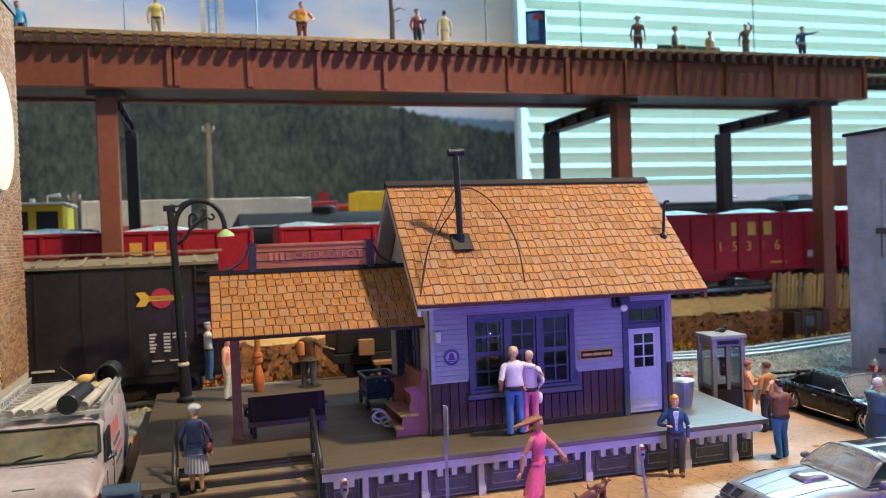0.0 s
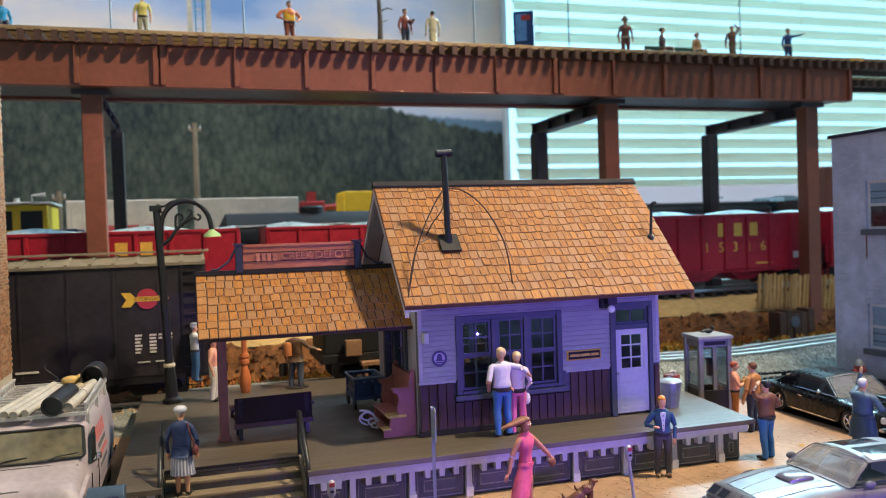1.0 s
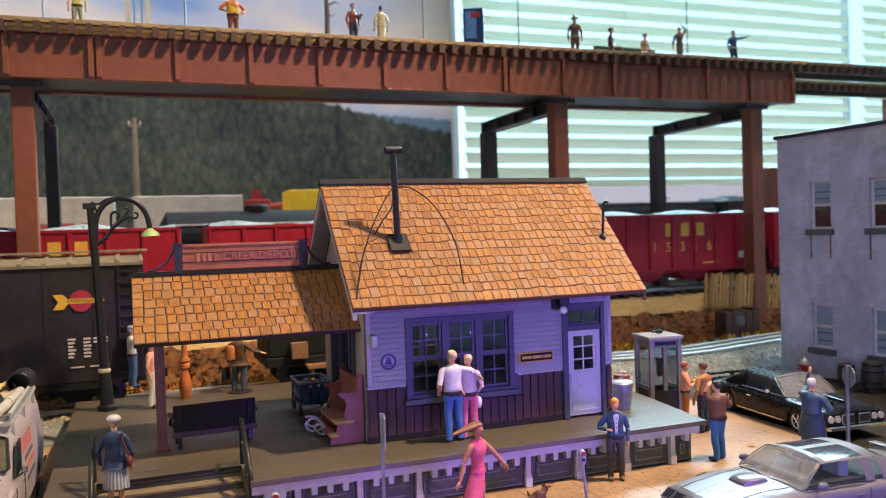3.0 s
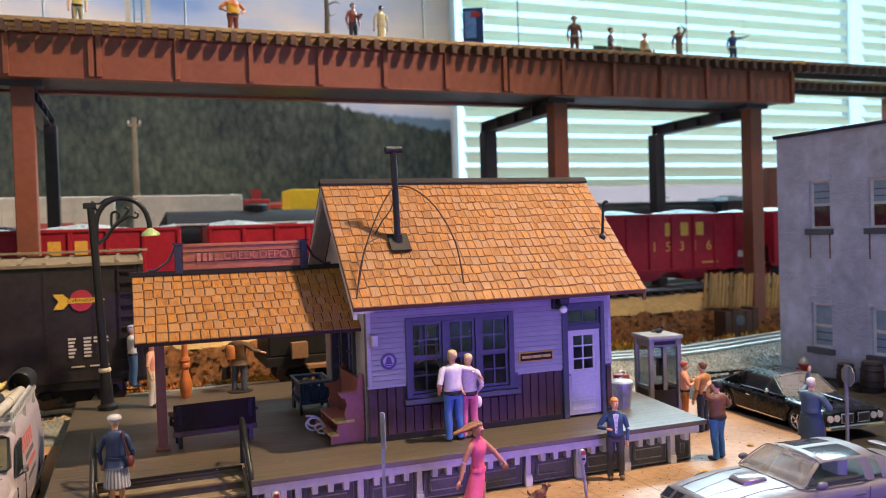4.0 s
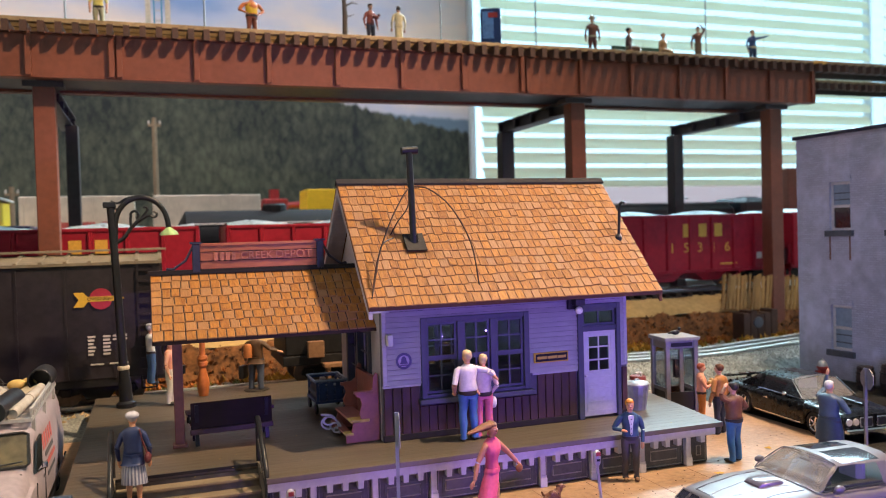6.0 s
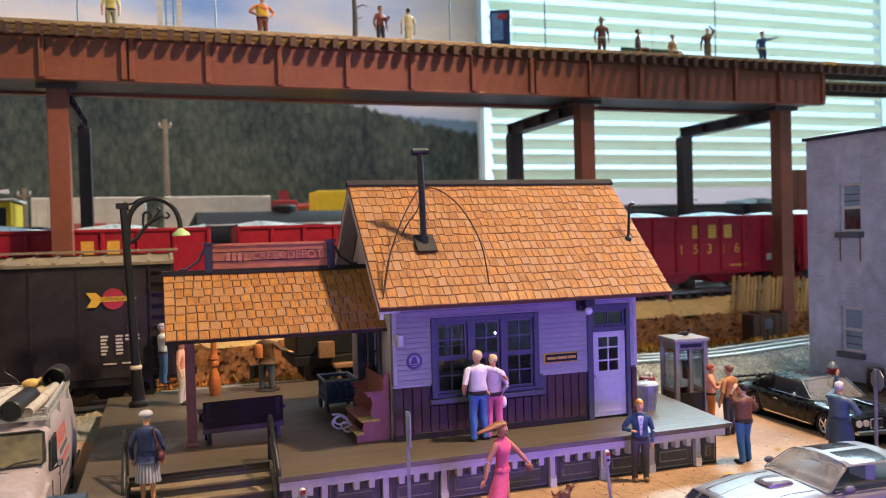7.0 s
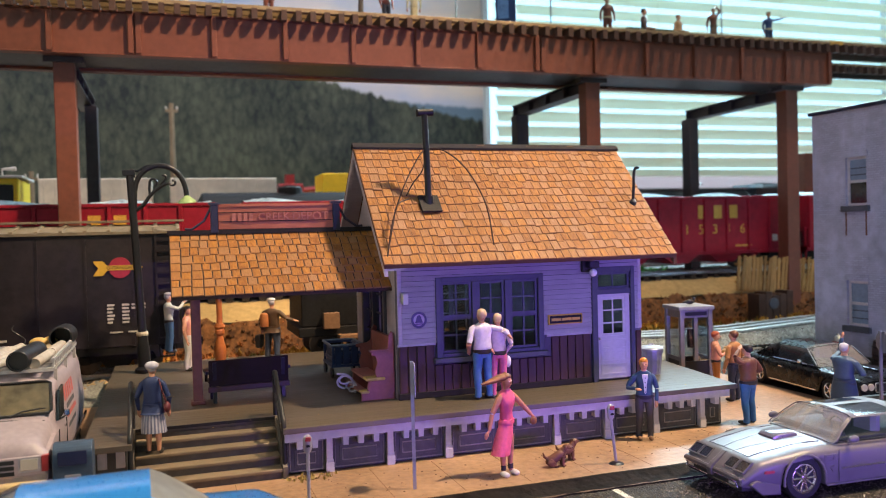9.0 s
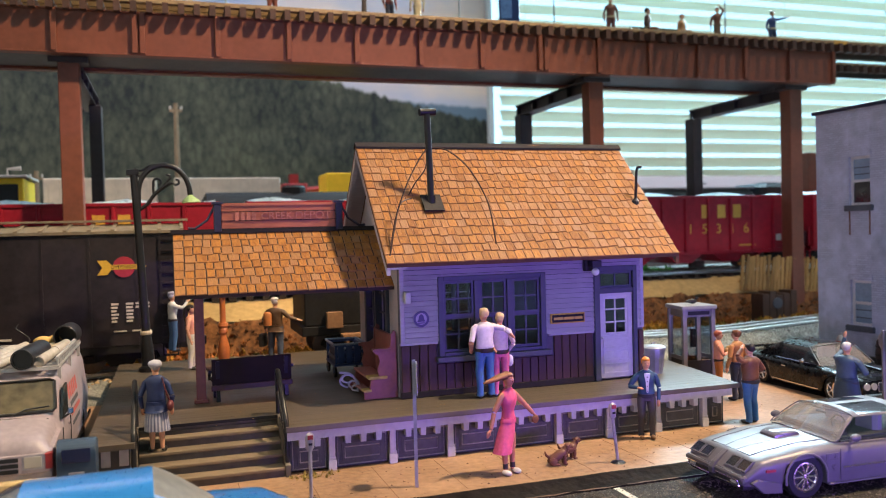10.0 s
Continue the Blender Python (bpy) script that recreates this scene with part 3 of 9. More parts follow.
for xa, xb in zip([fx - 0.06] + pilasters, pilasters + [11.93]):
    x0, x1 = xa + 0.1, xb - 0.1
    p = part("panel", box(box(B(), x0 - 0.03, 15.62, 0.03, x1 + 0.03, 15.697, 0.62), x0 + 0.1, 15.6, 0.13, x1 - 0.1, 15.619, 0.48), M_SKIRT, plat, bevel=0.014)
    for d, za, zb, yb in ((0.02, 0.06, 0.6, 15.617), (0.16, 0.19, 0.4, 15.598)):
        part("moulding", tube(B(), [(x0 + d, yb, za), (x1 - d, yb, za), (x1 - d, yb, zb), (x0 + d, yb, zb), (x0 + d, yb, za)], 0.015, 6), M_BEAD, p)
    teeth = 3 if xb - xa > 1 else 2 if xb - xa > 0.7 else 1
    for k in range(teeth):
        xx = xa + (xb - xa) * (k + 1) / (teeth + 1)
        part("bracket", prism(B(), [(xx - 0.058, DZ - 0.268), (xx + 0.058, DZ - 0.268), (xx + 0.05, DZ - 0.42), (xx - 0.05, DZ - 0.42)], "y", 15.43, 15.59), M_TRIMWHITE, plat)
part("left_skirt", box(B(), -1.25, 15.6, 0, STX0 - 0.13, 16.595, DZ - 0.103), M_SKIRT, plat)
for i in range(2):
    part("bracket", box(B(), -1.15 + 0.3 * i, 15.52, DZ - 0.42, -1.0 + 0.3 * i, 15.598, DZ - 0.103), M_TRIMWHITE, plat)

steps = thing("steps", (0, 0, 0), "four wide tan wooden steps with dark risers up to the platform", "steps")
for i in range(4):
    z = DZ * (i + 1) / 5
    ya = 15.43 + 0.28 * i
    part("tread", box(B(), STX0, ya, z - 0.062, STX1, ya + 0.345, z), M_STEP, steps, bevel=0.014)
    part("riser", box(B(), STX0, ya + 0.055, 0, STX1, ya + 0.28, z - 0.064), M_RISER, steps)
part("top_riser", box(B(), STX0, 16.552, 0.6, STX1, 16.595, DZ - 0.11), M_RISER, steps)
part("edge_strip", box(B(), STX0, 16.515, DZ - 0.045, STX1, 16.555, DZ + 0.012), M_IRON, steps)
for x in (STX0 - 0.06, STX1 + 0.05):
    part("stringer", prism(B(), [(15.4, 0), (15.4, 0.22), (16.5, DZ + 0.02), (16.56, DZ + 0.02), (16.56, 0)], "x", x - 0.045, x + 0.045), M_RISER, steps)
for x in (STX0 - 0.06, STX1 + 0.05):
    rail = thing("handrail", (x, 0, 0), "black iron stair handrail beside the platform steps", "handrail", group="stair handrails")
    part("bar", tube(B(), [(0, 15.5, 0.16), (0, 15.5, 0.95), (0, 15.56, 1.06), (0, 16.58, 1.8), (0, 16.68, 1.8), (0, 16.72, 1.7), (0, 16.72, DZ)], 0.048, 10), M_IRON, rail, smooth=True)
    part("bar", tube(B(), [(0, 15.5, 0.6), (0, 16.72, 1.38)], 0.03, 6), M_IRON, rail)

# ---- depot building ----
M_CLAP = mat("pale_lavender_clapboard", (0.375, 0.34, 0.4), 0.5, var=0.14, grain=10, big=1.5, bump=0.12, stretch=(0.3, 1, 2))
M_TRIM = mat("slate_blue_trim", (0.055, 0.06, 0.095), 0.5, var=0.15, grain=10, bump=0.1)
M_WAINS = mat("maroon_wainscot", (0.055, 0.023, 0.017), 0.55, var=0.25, grain=8, bump=0.2, rnd=0.12, stretch=(2, 2, 0.3))
M_SHINGLE = mat("orange_brown_shingle", (0.25, 0.085, 0.008), 0.55, var=0.26, grain=8, big=1.6, bump=0.6, rnd=0.14, stretch=(3.0, 1, 0.5), tint=(0.29, 0.12, 0.016), other=(0.28, 0.15, 0.075))
M_SHEDGE = mat("pale_worn_shingle_edge", (0.27, 0.13, 0.055), 0.7, var=0.3, grain=9)
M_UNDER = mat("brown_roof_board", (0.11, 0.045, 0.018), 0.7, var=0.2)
# darker copy of the roof board: paints deeper shade into the shelter's shingle joints
M_UNDERSHADE = mat("dark_roof_board", (0.03, 0.013, 0.008), 0.7, var=0.2)
M_CAP = mat("dark_ridge_cap", (0.022, 0.018, 0.02), 0.7, var=0.2, spec=0.15)
M_DOOR = mat("pale_door_paint", (0.5, 0.48, 0.52), 0.5, var=0.1, grain=10, bump=0.1)
M_PANE = glass("depot_glass")
M_INNER = mat("dim_interior_plaster", (0.34, 0.33, 0.34), 0.8, var=0.1)
X0, X1, Y0, Y1 = 4.72, 10.68, 16.99, 20.87
EZ, RZ, EY, RY = 3.88, 6.56, 16.31, 18.93
SL = (RZ - EZ) / (RY - EY)
WT = EZ + (Y0 - EY) * SL - 0.22
depot = thing("depot", (0, 0, 0), "small lavender clapboard railway depot with maroon wainscot and shingled roof", "depot building")
OPEN = [(5.66, 8.06, 1.78, 3.47), (9.5, 10.38, DZ, 3.47)]
T = 0.14


def wall_pieces(x0, x1, z0, z1):
    """The stretches of a wall between its openings."""
    xs = sorted({x0, x1, *[o[0] for o in OPEN], *[o[1] for o in OPEN]})
    for a, b in zip(xs, xs[1:]):
        zs = [(z0, z1)]
        for o in OPEN:
            if a >= o[0] - 1e-6 and b <= o[1] + 1e-6:
                zs = [(z0, o[2]), (o[3], z1)]
        for c, d in zs:
            if d - c > 0.01:
                yield a, b, c, d


bm = B()
for a, b, c, d in wall_pieces(X0, X1, DZ, WT):
    box(bm, a, Y0, c, b, Y0 + T, d)
front = part("wall_front", bm, mat("dark_sheathing", (0.1, 0.09, 0.13), 0.7), depot)
# side walls with gables, back wall with windows
for x, nm in ((X0, "wall_west"), (X1 - T, "wall_east")):
    bm = B()
    prism(bm, [(Y0 + T, DZ), (Y0 + T, WT), (RY, RZ - 0.24), (Y1, WT), (Y1, DZ)] if nm == "wall_east" else [(Y0 + T, 3.5), (Y0 + T, WT), (RY, RZ - 0.24), (Y1, WT), (Y1, 3.5)], "x", x, x + T)
    if nm == "wall_west":
        box(bm, x, Y0 + T, DZ, x + T, 17.9, 3.5)
        box(bm, x, 20.0, DZ, x + T, Y1, 3.5)
        box(bm, x, 17.9, DZ, x + T, 20.0, 1.75)
    part(nm, bm, M_CLAP, depot)
bm = B()
for a, b, c, d in ((X0 + T, 5.6, DZ, WT), (8.1, X1 - T, DZ, WT), (5.6, 8.1, DZ, 1.8), (5.6, 8.1, 3.4, WT)):
    box(bm, a, Y1 - T, c, b, Y1, d)
part("wall_back", bm, M_CLAP, depot)
part("floor", box(B(), X0 + T, Y0 + T, DZ, X1 - T, Y1 - T, DZ + 0.04), M_INNER, depot)
part("partition", box(B(), X0 + T, Y1 - 0.9, DZ + 0.04, 5.6, Y1 - 0.8, 3.6), M_INNER, depot)
part("counter", box(B(), 5.4, 18.9, DZ + 0.04, 9.2, 19.4, 2.0), M_INNER, depot)

# clapboards
WZ = 2.12
row = 0.112
z = WZ
while z < WT - 0.02:
    z1 = min(z + row, WT)
    for a, b, c, d in wall_pieces(X0 + 0.09, X1 - 0.09, WZ, WT):
        c2, d2 = max(z, c), min(z1, d)
        gap = 0.013 + 0.006 * noise.noise(Vector((z * 9, a, 0)))
        if d2 - c2 > 0.03:
            part("clapboard", prism(B(), [(Y0 - 0.075, c2), (Y0 - 0.002, c2), (Y0 - 0.002, d2 - gap), (Y0 - 0.03, d2 - gap)], "x", a, b), M_CLAP, front)
    z += row
for x in (X0, X1 - 0.09):
    part("corner_board", box(B(), x, Y0 - 0.055, WZ, x + 0.09, Y0 - 0.002, WT), M_CLAP, front, bevel=0.008)
part("belt_board", box(B(), X0 - 0.02, Y0 - 0.075, WZ - 0.05, 5.55, Y0 - 0.002, WZ - 0.003), M_CLAP, front)
part("belt_board", box(B(), 8.2, Y0 - 0.075, WZ - 0.05, 9.34, Y0 - 0.002, WZ - 0.003), M_CLAP, front)
# wainscot
x = X0 + 0.01
while x < X1 - 0.05:
    b = min(x + 0.198, X1)
    top = WZ - 0.053
    if x > 5.4 and x < 8.2:
        top = 1.62
    if not (x > 9.2 and x < 10.45):
        part("board", chamfer_box(B(), x, Y0 - 0.05, DZ + 0.14, b - 0.012, Y0 - 0.002, top, 0.01), M_WAINS, front)
    x += 0.2
part("base_board", box(B(), X0 - 0.02, Y0 - 0.07, DZ + 0.002, 9.34, Y0 - 0.002, DZ + 0.137), M_CAP, front, bevel=0.01)
part("base_board", box(B(), 10.47, Y0 - 0.07, DZ + 0.002, X1, Y0 - 0.002, DZ + 0.137), M_CAP, front, bevel=0.01)


def sash(parent, x0, x1, z0, z1, y, cols, rows, m, th=0.035):
    """A glazed sash with its bars and one pane behind each opening."""
    s = part("sash", box(box(box(box(B(), x0, y, z0, x0 + 0.055, y + 0.06, z1), x1 - 0.055, y, z0, x1, y + 0.06, z1), x0 + 0.055, y, z0, x1 - 0.055, y + 0.06, z0 + 0.055), x0 + 0.055, y, z1 - 0.055, x1 - 0.055, y + 0.06, z1), m, parent)
    for i in range(1, cols):
        x = x0 + (x1 - x0) * i / cols
        part("bar", box(B(), x - th / 2, y + 0.01, z0 + 0.055, x + th / 2, y + 0.05, z1 - 0.055), m, s)
    for i in range(1, rows):
        z = z0 + (z1 - z0) * i / rows
        for k in range(cols):
            a = x0 + (x1 - x0) * k / cols + (0.055 if k == 0 else th / 2)
            b = x0 + (x1 - x0) * (k + 1) / cols - (0.055 if k == cols - 1 else th / 2)
            part("bar", box(B(), a, y + 0.012, z - th / 2, b, y + 0.048, z + th / 2), m, s)
    p = part("pane", box(B(), x0 + 0.05, y + 0.026, z0 + 0.05, x1 - 0.05, y + 0.032, z1 - 0.05), M_PANE, s)
    p.visible_shadow = False
    return s


win = part("window", box(box(box(box(B(), 5.57, Y0 - 0.09, 1.78, 5.7, Y0 + 0.1, 3.52), 8.0, Y0 - 0.09, 1.78, 8.13, Y0 + 0.1, 3.52), 5.7, Y0 - 0.09, 3.41, 8.0, Y0 + 0.1, 3.52), 5.7, Y0 - 0.09, 1.78, 8.0, Y0 + 0.1, 1.86), M_TRIM, depot, "three-part window in a slate blue frame", bevel=0.012)
part("window_sill", box(B(), 5.5, Y0 - 0.17, 1.66, 8.2, Y0 - 0.002, 1.777), M_TRIM, win, bevel=0.02)
for x in (6.41, 7.19):
    part("mullion", box(B(), x, Y0 - 0.08, 1.863, x + 0.14, Y0 + 0.09, 3.407), M_TRIM, win, bevel=0.01)
for a, b in ((5.703, 6.407), (6.553, 7.187), (7.333, 7.997)):
    sash(win, a, b, 2.63, 3.405, Y0 - 0.03, 2, 2, M_TRIM)
    sash(win, a, b, 1.865, 2.627, Y0 - 0.01, 2, 2, M_TRIM)
door_frame = part("door_frame", box(box(box(B(), 9.36, Y0 - 0.1, DZ + 0.003, 9.5, Y0 + 0.12, 3.6), 10.38, Y0 - 0.1, DZ + 0.003, 10.48, Y0 + 0.12, 3.6), 9.5, Y0 - 0.1, 3.47, 10.38, Y0 + 0.12, 3.6), M_TRIM, depot, bevel=0.012)
part("transom_bar", box(B(), 9.503, Y0 - 0.08, 2.96, 10.377, Y0 + 0.1, 3.08), M_TRIM, door_frame)
sash(door_frame, 9.503, 10.377, 3.083, 3.467, Y0 - 0.02, 2, 1, M_TRIM)
door = part("door", box(box(B(), 9.503, Y0 - 0.02, DZ + 0.06, 10.377, Y0 + 0.05, 1.98), 9.503, Y0 - 0.02, 2.88, 10.377, Y0 + 0.05, 2.957), M_DOOR, depot, "pale panelled door with six small panes")
box_bm = box(box(B(), 9.503, Y0 - 0.02, 1.98, 9.62, Y0 + 0.05, 2.88), 10.26, Y0 - 0.02, 1.98, 10.377, Y0 + 0.05, 2.88)
part("stile", box_bm, M_DOOR, door)
sash(door, 9.623, 10.257, 1.983, 2.877, Y0 - 0.01, 2, 3, M_DOOR)
for za, zb in ((1.08, 1.32), (1.38, 1.62), (1.68, 1.9)):
    f = box(box(box(box(B(), 9.6, Y0 - 0.032, za, 10.28, Y0 - 0.021, za + 0.03), 9.6, Y0 - 0.032, zb - 0.03, 10.28, Y0 - 0.021, zb), 9.6, Y0 - 0.032, za + 0.03, 9.63, Y0 - 0.021, zb - 0.03), 10.25, Y0 - 0.032, za + 0.03, 10.28, Y0 - 0.021, zb - 0.03)
    part("panel", f, M_DOOR, door)
part("knob", ball(B(), (9.56, Y0 - 0.06, 1.93), 0.03, 0.04, 0.03), M_RAIL, door, smooth=True)

# west bay window under the shelter, and the back windows
bay = part("bay_window", box(box(box(B(), X0 - 0.07, 17.86, 1.7, X0 + 0.1, 18.0, 3.54), X0 - 0.07, 19.9, 1.7, X0 + 0.1, 20.04, 3.54), X0 - 0.07, 18.9, 1.75, X0 + 0.09, 19.0, 3.5), M_TRIM, depot, bevel=0.01)
part("head", box(B(), X0 - 0.08, 17.84, 3.5, X0 + 0.1, 20.06, 3.62), M_TRIM, bay)
for ya in (18.0, 19.0):
    for z in (2.2, 2.65, 3.1):
        part("bar", box(B(), X0 + 0.02, ya, z - 0.02, X0 + 0.06, ya + 0.9, z + 0.02), M_TRIM, bay)
    part("bar", box(B(), X0 + 0.015, ya + 0.43, 1.75, X0 + 0.055, ya + 0.47, 3.5), M_TRIM, bay)
for a in (5.6, 6.43, 7.27):
    sash(depot, a, a + 0.83, 1.8, 3.4, Y1 - 0.1, 2, 3, M_DOOR)


# ---- shingled roofs ----
def roof(parent, x0, x1, ey, ez, ry, rz, rows, width, seed, loose_until, gap=0.008, bed=None, th=0.1):
    """A gable roof: boards, then rows of shingles on the front slope, each a piece up to loose_until."""
    rnd = random.Random(seed)
    yb = 2 * ry - ey
    slab_bm = prism(B(), [(ey, ez - th), (ry, rz - th), (yb, ez - th), (yb, ez - 0.02), (ry, rz - 0.02), (ey, ez - 0.02)], "x", x0, x1)
    r = part("roof", slab_bm, bed or M_UNDER, parent)
    ln = math.hypot(ry - ey, rz - ez)
    ang = math.degrees(math.atan2(rz - ez, ry - ey))
    step = ln / rows
    def shingle(bm, m, w, tk, sk):
        """One slightly wedge-shaped shingle with worn upper edges."""
        e, c, l = gap, 0.012, step * 1.22
        lo = [(e, sk[0], 0), (w - e, sk[1], 0), (w - e, l, 0), (e, l, 0)]
        mid = [(e, sk[0], tk - c * 0.7), (w - e, sk[1], tk - c * 0.7), (w - e, l, 0.004), (e, l, 0.004)]
        top = [(e + c, sk[0] + c, tk), (w - e - c, sk[1] + c, tk), (w - e - c, l - 0.01, 0.01), (e + c, l - 0.01, 0.01)]
        rings = [[bm.verts.new(m @ Vector(p)) for p in q] for q in (lo, mid, top)]
        skin(bm, rings, True, 1)
        bm.faces.new(rings[2])

    shapes = []
    for k in range(10):
        w = width * (0.84 + 0.036 * k)
        q = B()
        shingle(q, Matrix(), w, 0.026 + 0.01 * rnd.random(), [rnd.uniform(-0.008, 0.008) for _ in range(2)])
        shapes.append((w, mesh_of("shingle", q, [M_SHINGLE, M_SHEDGE])))
    rest = B()
    count = 0
    tilt = pose(0, 0, 0, ang, 0, 0)
    for side in (0, 1):
        for j in range(rows):
            x = x0
            while x < x1 - 0.02:
                w, me = shapes[rnd.randrange(10)]
                if x + w > x1:
                    w, me = min(shapes, key=lambda s: abs(s[0] - (x1 - x)))
                    x = x1 - w
                s0 = j * step - 0.02 + rnd.choice((0, 0, 0.012, 0.03, 0.045)) * (j > 0)
                base = Vector((x, ey + math.cos(radians(ang)) * s0, ez + math.sin(radians(ang)) * s0 - 0.02))
                m = Matrix.Translation(base) @ tilt @ pose(0, 0, rnd.uniform(0, 0.009), -1.2 + rnd.uniform(-0.3, 0.3), 0, rnd.uniform(-0.3, 0.3))
                if side == 0 and count < loose_until:
                    piece("shingle", me, r, m)
                    count += 1
                else:
                    if side == 1:
                        m = Matrix.Translation((0, 2 * ry, 0)) @ Matrix.Diagonal((1, -1, 1, 1)) @ m
                    shingle(rest, m, w, 0.03, [rnd.uniform(-0.008, 0.008) for _ in range(2)])
                x += w
    tagged(part("shingles", rest, [M_SHINGLE_REST, M_SHEDGE], r), kind="stuff")
    return r


M_SHINGLE_REST = M_SHINGLE.copy()
M_SHINGLE_REST.name = "orange_brown_shingle_rows"
nt = M_SHINGLE_REST.node_tree
geo = nt.nodes.new("ShaderNodeNewGeometry")
for link in list(nt.links):
    if link.from_node.type == "OBJECT_INFO":
        target = link.to_socket
        nt.links.remove(link)
        nt.links.new(geo.outputs["Random Per Island"], target)

main_roof = roof(depot, 4.29, 11.25, EY, EZ, RY, RZ, 15, 0.19, 3, 300, 0.006)
part("ridge_cap", prism(B(), [(RY - 0.12, RZ - 0.08), (RY, RZ + 0.03), (RY + 0.12, RZ - 0.08), (RY + 0.12, RZ - 0.03), (RY, RZ + 0.08), (RY - 0.12, RZ - 0.03)], "x", 4.27, 11.27), M_CAP, main_roof)
for x in (4.29, 11.17):
    part("barge_board", prism(B(), [(EY, EZ - 0.26), (RY, RZ - 0.28), (2 * RY - EY, EZ - 0.26), (2 * RY - EY, EZ - 0.103), (RY, RZ - 0.103), (EY, EZ - 0.103)], "x", x, x + 0.08), M_CLAP if x < 5 else M_UNDER, main_roof)

for ya, yb2 in ((EY, RY), (2 * RY - EY, RY)):
    part("soffit", prism(B(), [(ya, EZ - 0.14), (yb2, RZ - 0.14), (yb2, RZ - 0.104), (ya, EZ - 0.104)], "x", 4.372, 4.718), M_CLAP, main_roof)

shelter = thing("waiting_shelter", (0, 0, 0), "open shelter with a shingled gable roof beside the depot", "shelter")
sroof = roof(shelter, 0.16, 4.72, 17.36, 3.36, 18.92, 4.61, 8, 0.205, 8, 300, 0.012, M_UNDERSHADE)
part("ridge_cap", box(B(), 0.12, 18.84, 4.58, 4.7, 19.0, 4.68), M_CAP, sroof)
M_POST = mat("plum_brown_post", (0.15, 0.058, 0.045), 0.5, var=0.2, grain=8)
part("post", box(box(B(), 0.55, 18.42, DZ, 0.75, 18.62, 4.2), 0.5, 18.37, DZ, 0.8, 18.67, DZ + 0.08), M_POST, shelter, bevel=0.015)
M_TURNED = mat("orange_turned_wood", (0.42, 0.12, 0.025), 0.4, var=0.3, grain=6)
part("post", box(B(), 0.6, 20.1, DZ, 0.8, 20.3, 3.5), M_POST, shelter)
newel = thing("turned_post", (1.46, 24.2, DZ), "orange turned wooden post at the back of the platform", "post")
part("shaft", lathe(B(), [(0.17, 0), (0.2, 0.1), (0.23, 0.3), (0.22, 0.45), (0.14, 0.68), (0.11, 0.78), (0.18, 0.86), (0.18, 0.95), (0.12, 1.02), (0.11, 1.3), (0.11, 2.6)], 16), M_TURNED, newel, smooth=True)
newel.scale = (0.75, 0.75, 1.0)
part("block", box(B(), -0.17, -0.17, 1.85, 0.17, 0.17, 2.2), M_TURNED, newel, bevel=0.02)
part("collar", lathe(B(), [(0.16, 0.98), (0.2, 1.05), (0.16, 1.14)], 14), M_TURNED, newel, smooth=True)
part("beam", box(B(), 0.3, 18.44, 4.1, 4.7, 18.6, 4.22), M_POST, shelter)
part("beam", box(B(), 0.3, 20.12, 3.45, 4.7, 20.28, 3.6), M_POST, shelter)

# ---- fittings of the depot ----
M_SIGNWOOD = mat("red_brown_sign_board", (0.36, 0.11, 0.055), 0.5, var=0.25, grain=6, bump=0.3, stretch=(0.4, 1, 2))
M_SIGNIRON = mat("navy_sign_post", (0.025, 0.025, 0.05), 0.45, var=0.2)
M_SIGNREL = mat("worn_raised_lettering", (0.4, 0.14, 0.09), 0.5, var=0.3, grain=20)
sign = thing("station_sign", (0, 18.92, 4.68), "red-brown wooden station sign on navy brackets over the shelter roof", "station sign")
board = part("board", box(B(), 1.2, -0.05, 0.0, 3.76, 0.05, 0.55), M_SIGNWOOD, sign, bevel=0.012)
for z in (0.17, 0.37):
    part("groove_strip", box(B(), 1.2, -0.062, z, 3.76, -0.051, z + 0.014), M_CAP, board)
part("trim", box(B(), 1.18, -0.07, 0.51, 3.78, -0.051, 0.57), M_SIGNWOOD, board)
writing("CREEK", 0.24, M_SIGNREL, board, pose(2.42, -0.066, 0.27, 90, 0, 0), 0.014)
writing("DEPOT", 0.26, M_SIGNREL, board, pose(3.24, -0.066, 0.27, 90, 0, 0), 0.014)
for i in range(4):
    part("lettering", box(B(), 1.5 + 0.125 * i, -0.078, 0.18, 1.58 + 0.125 * i, -0.064, 0.36), M_SIGNREL, board)
for x, s in ((1.12, -1), (3.84, 1)):
    part("post", box(B(), x - 0.08, -0.09, -0.06, x + 0.08, 0.09, 0.55), M_SIGNIRON, sign, bevel=0.01)
    part("brace", tube(B(), [(x + s * 0.06, 0, 0.5), (x + s * 0.22, 0, 0.2), (x + s * 0.48, 0, 0.02), (x + s * 0.62, 0, 0.03)], 0.03, 6), M_SIGNIRON, sign, smooth=True)
    part("finial", box(B(), x - 0.12, -0.1, 0.553, x + 0.12, 0.1, 0.6), M_SIGNIRON, sign)

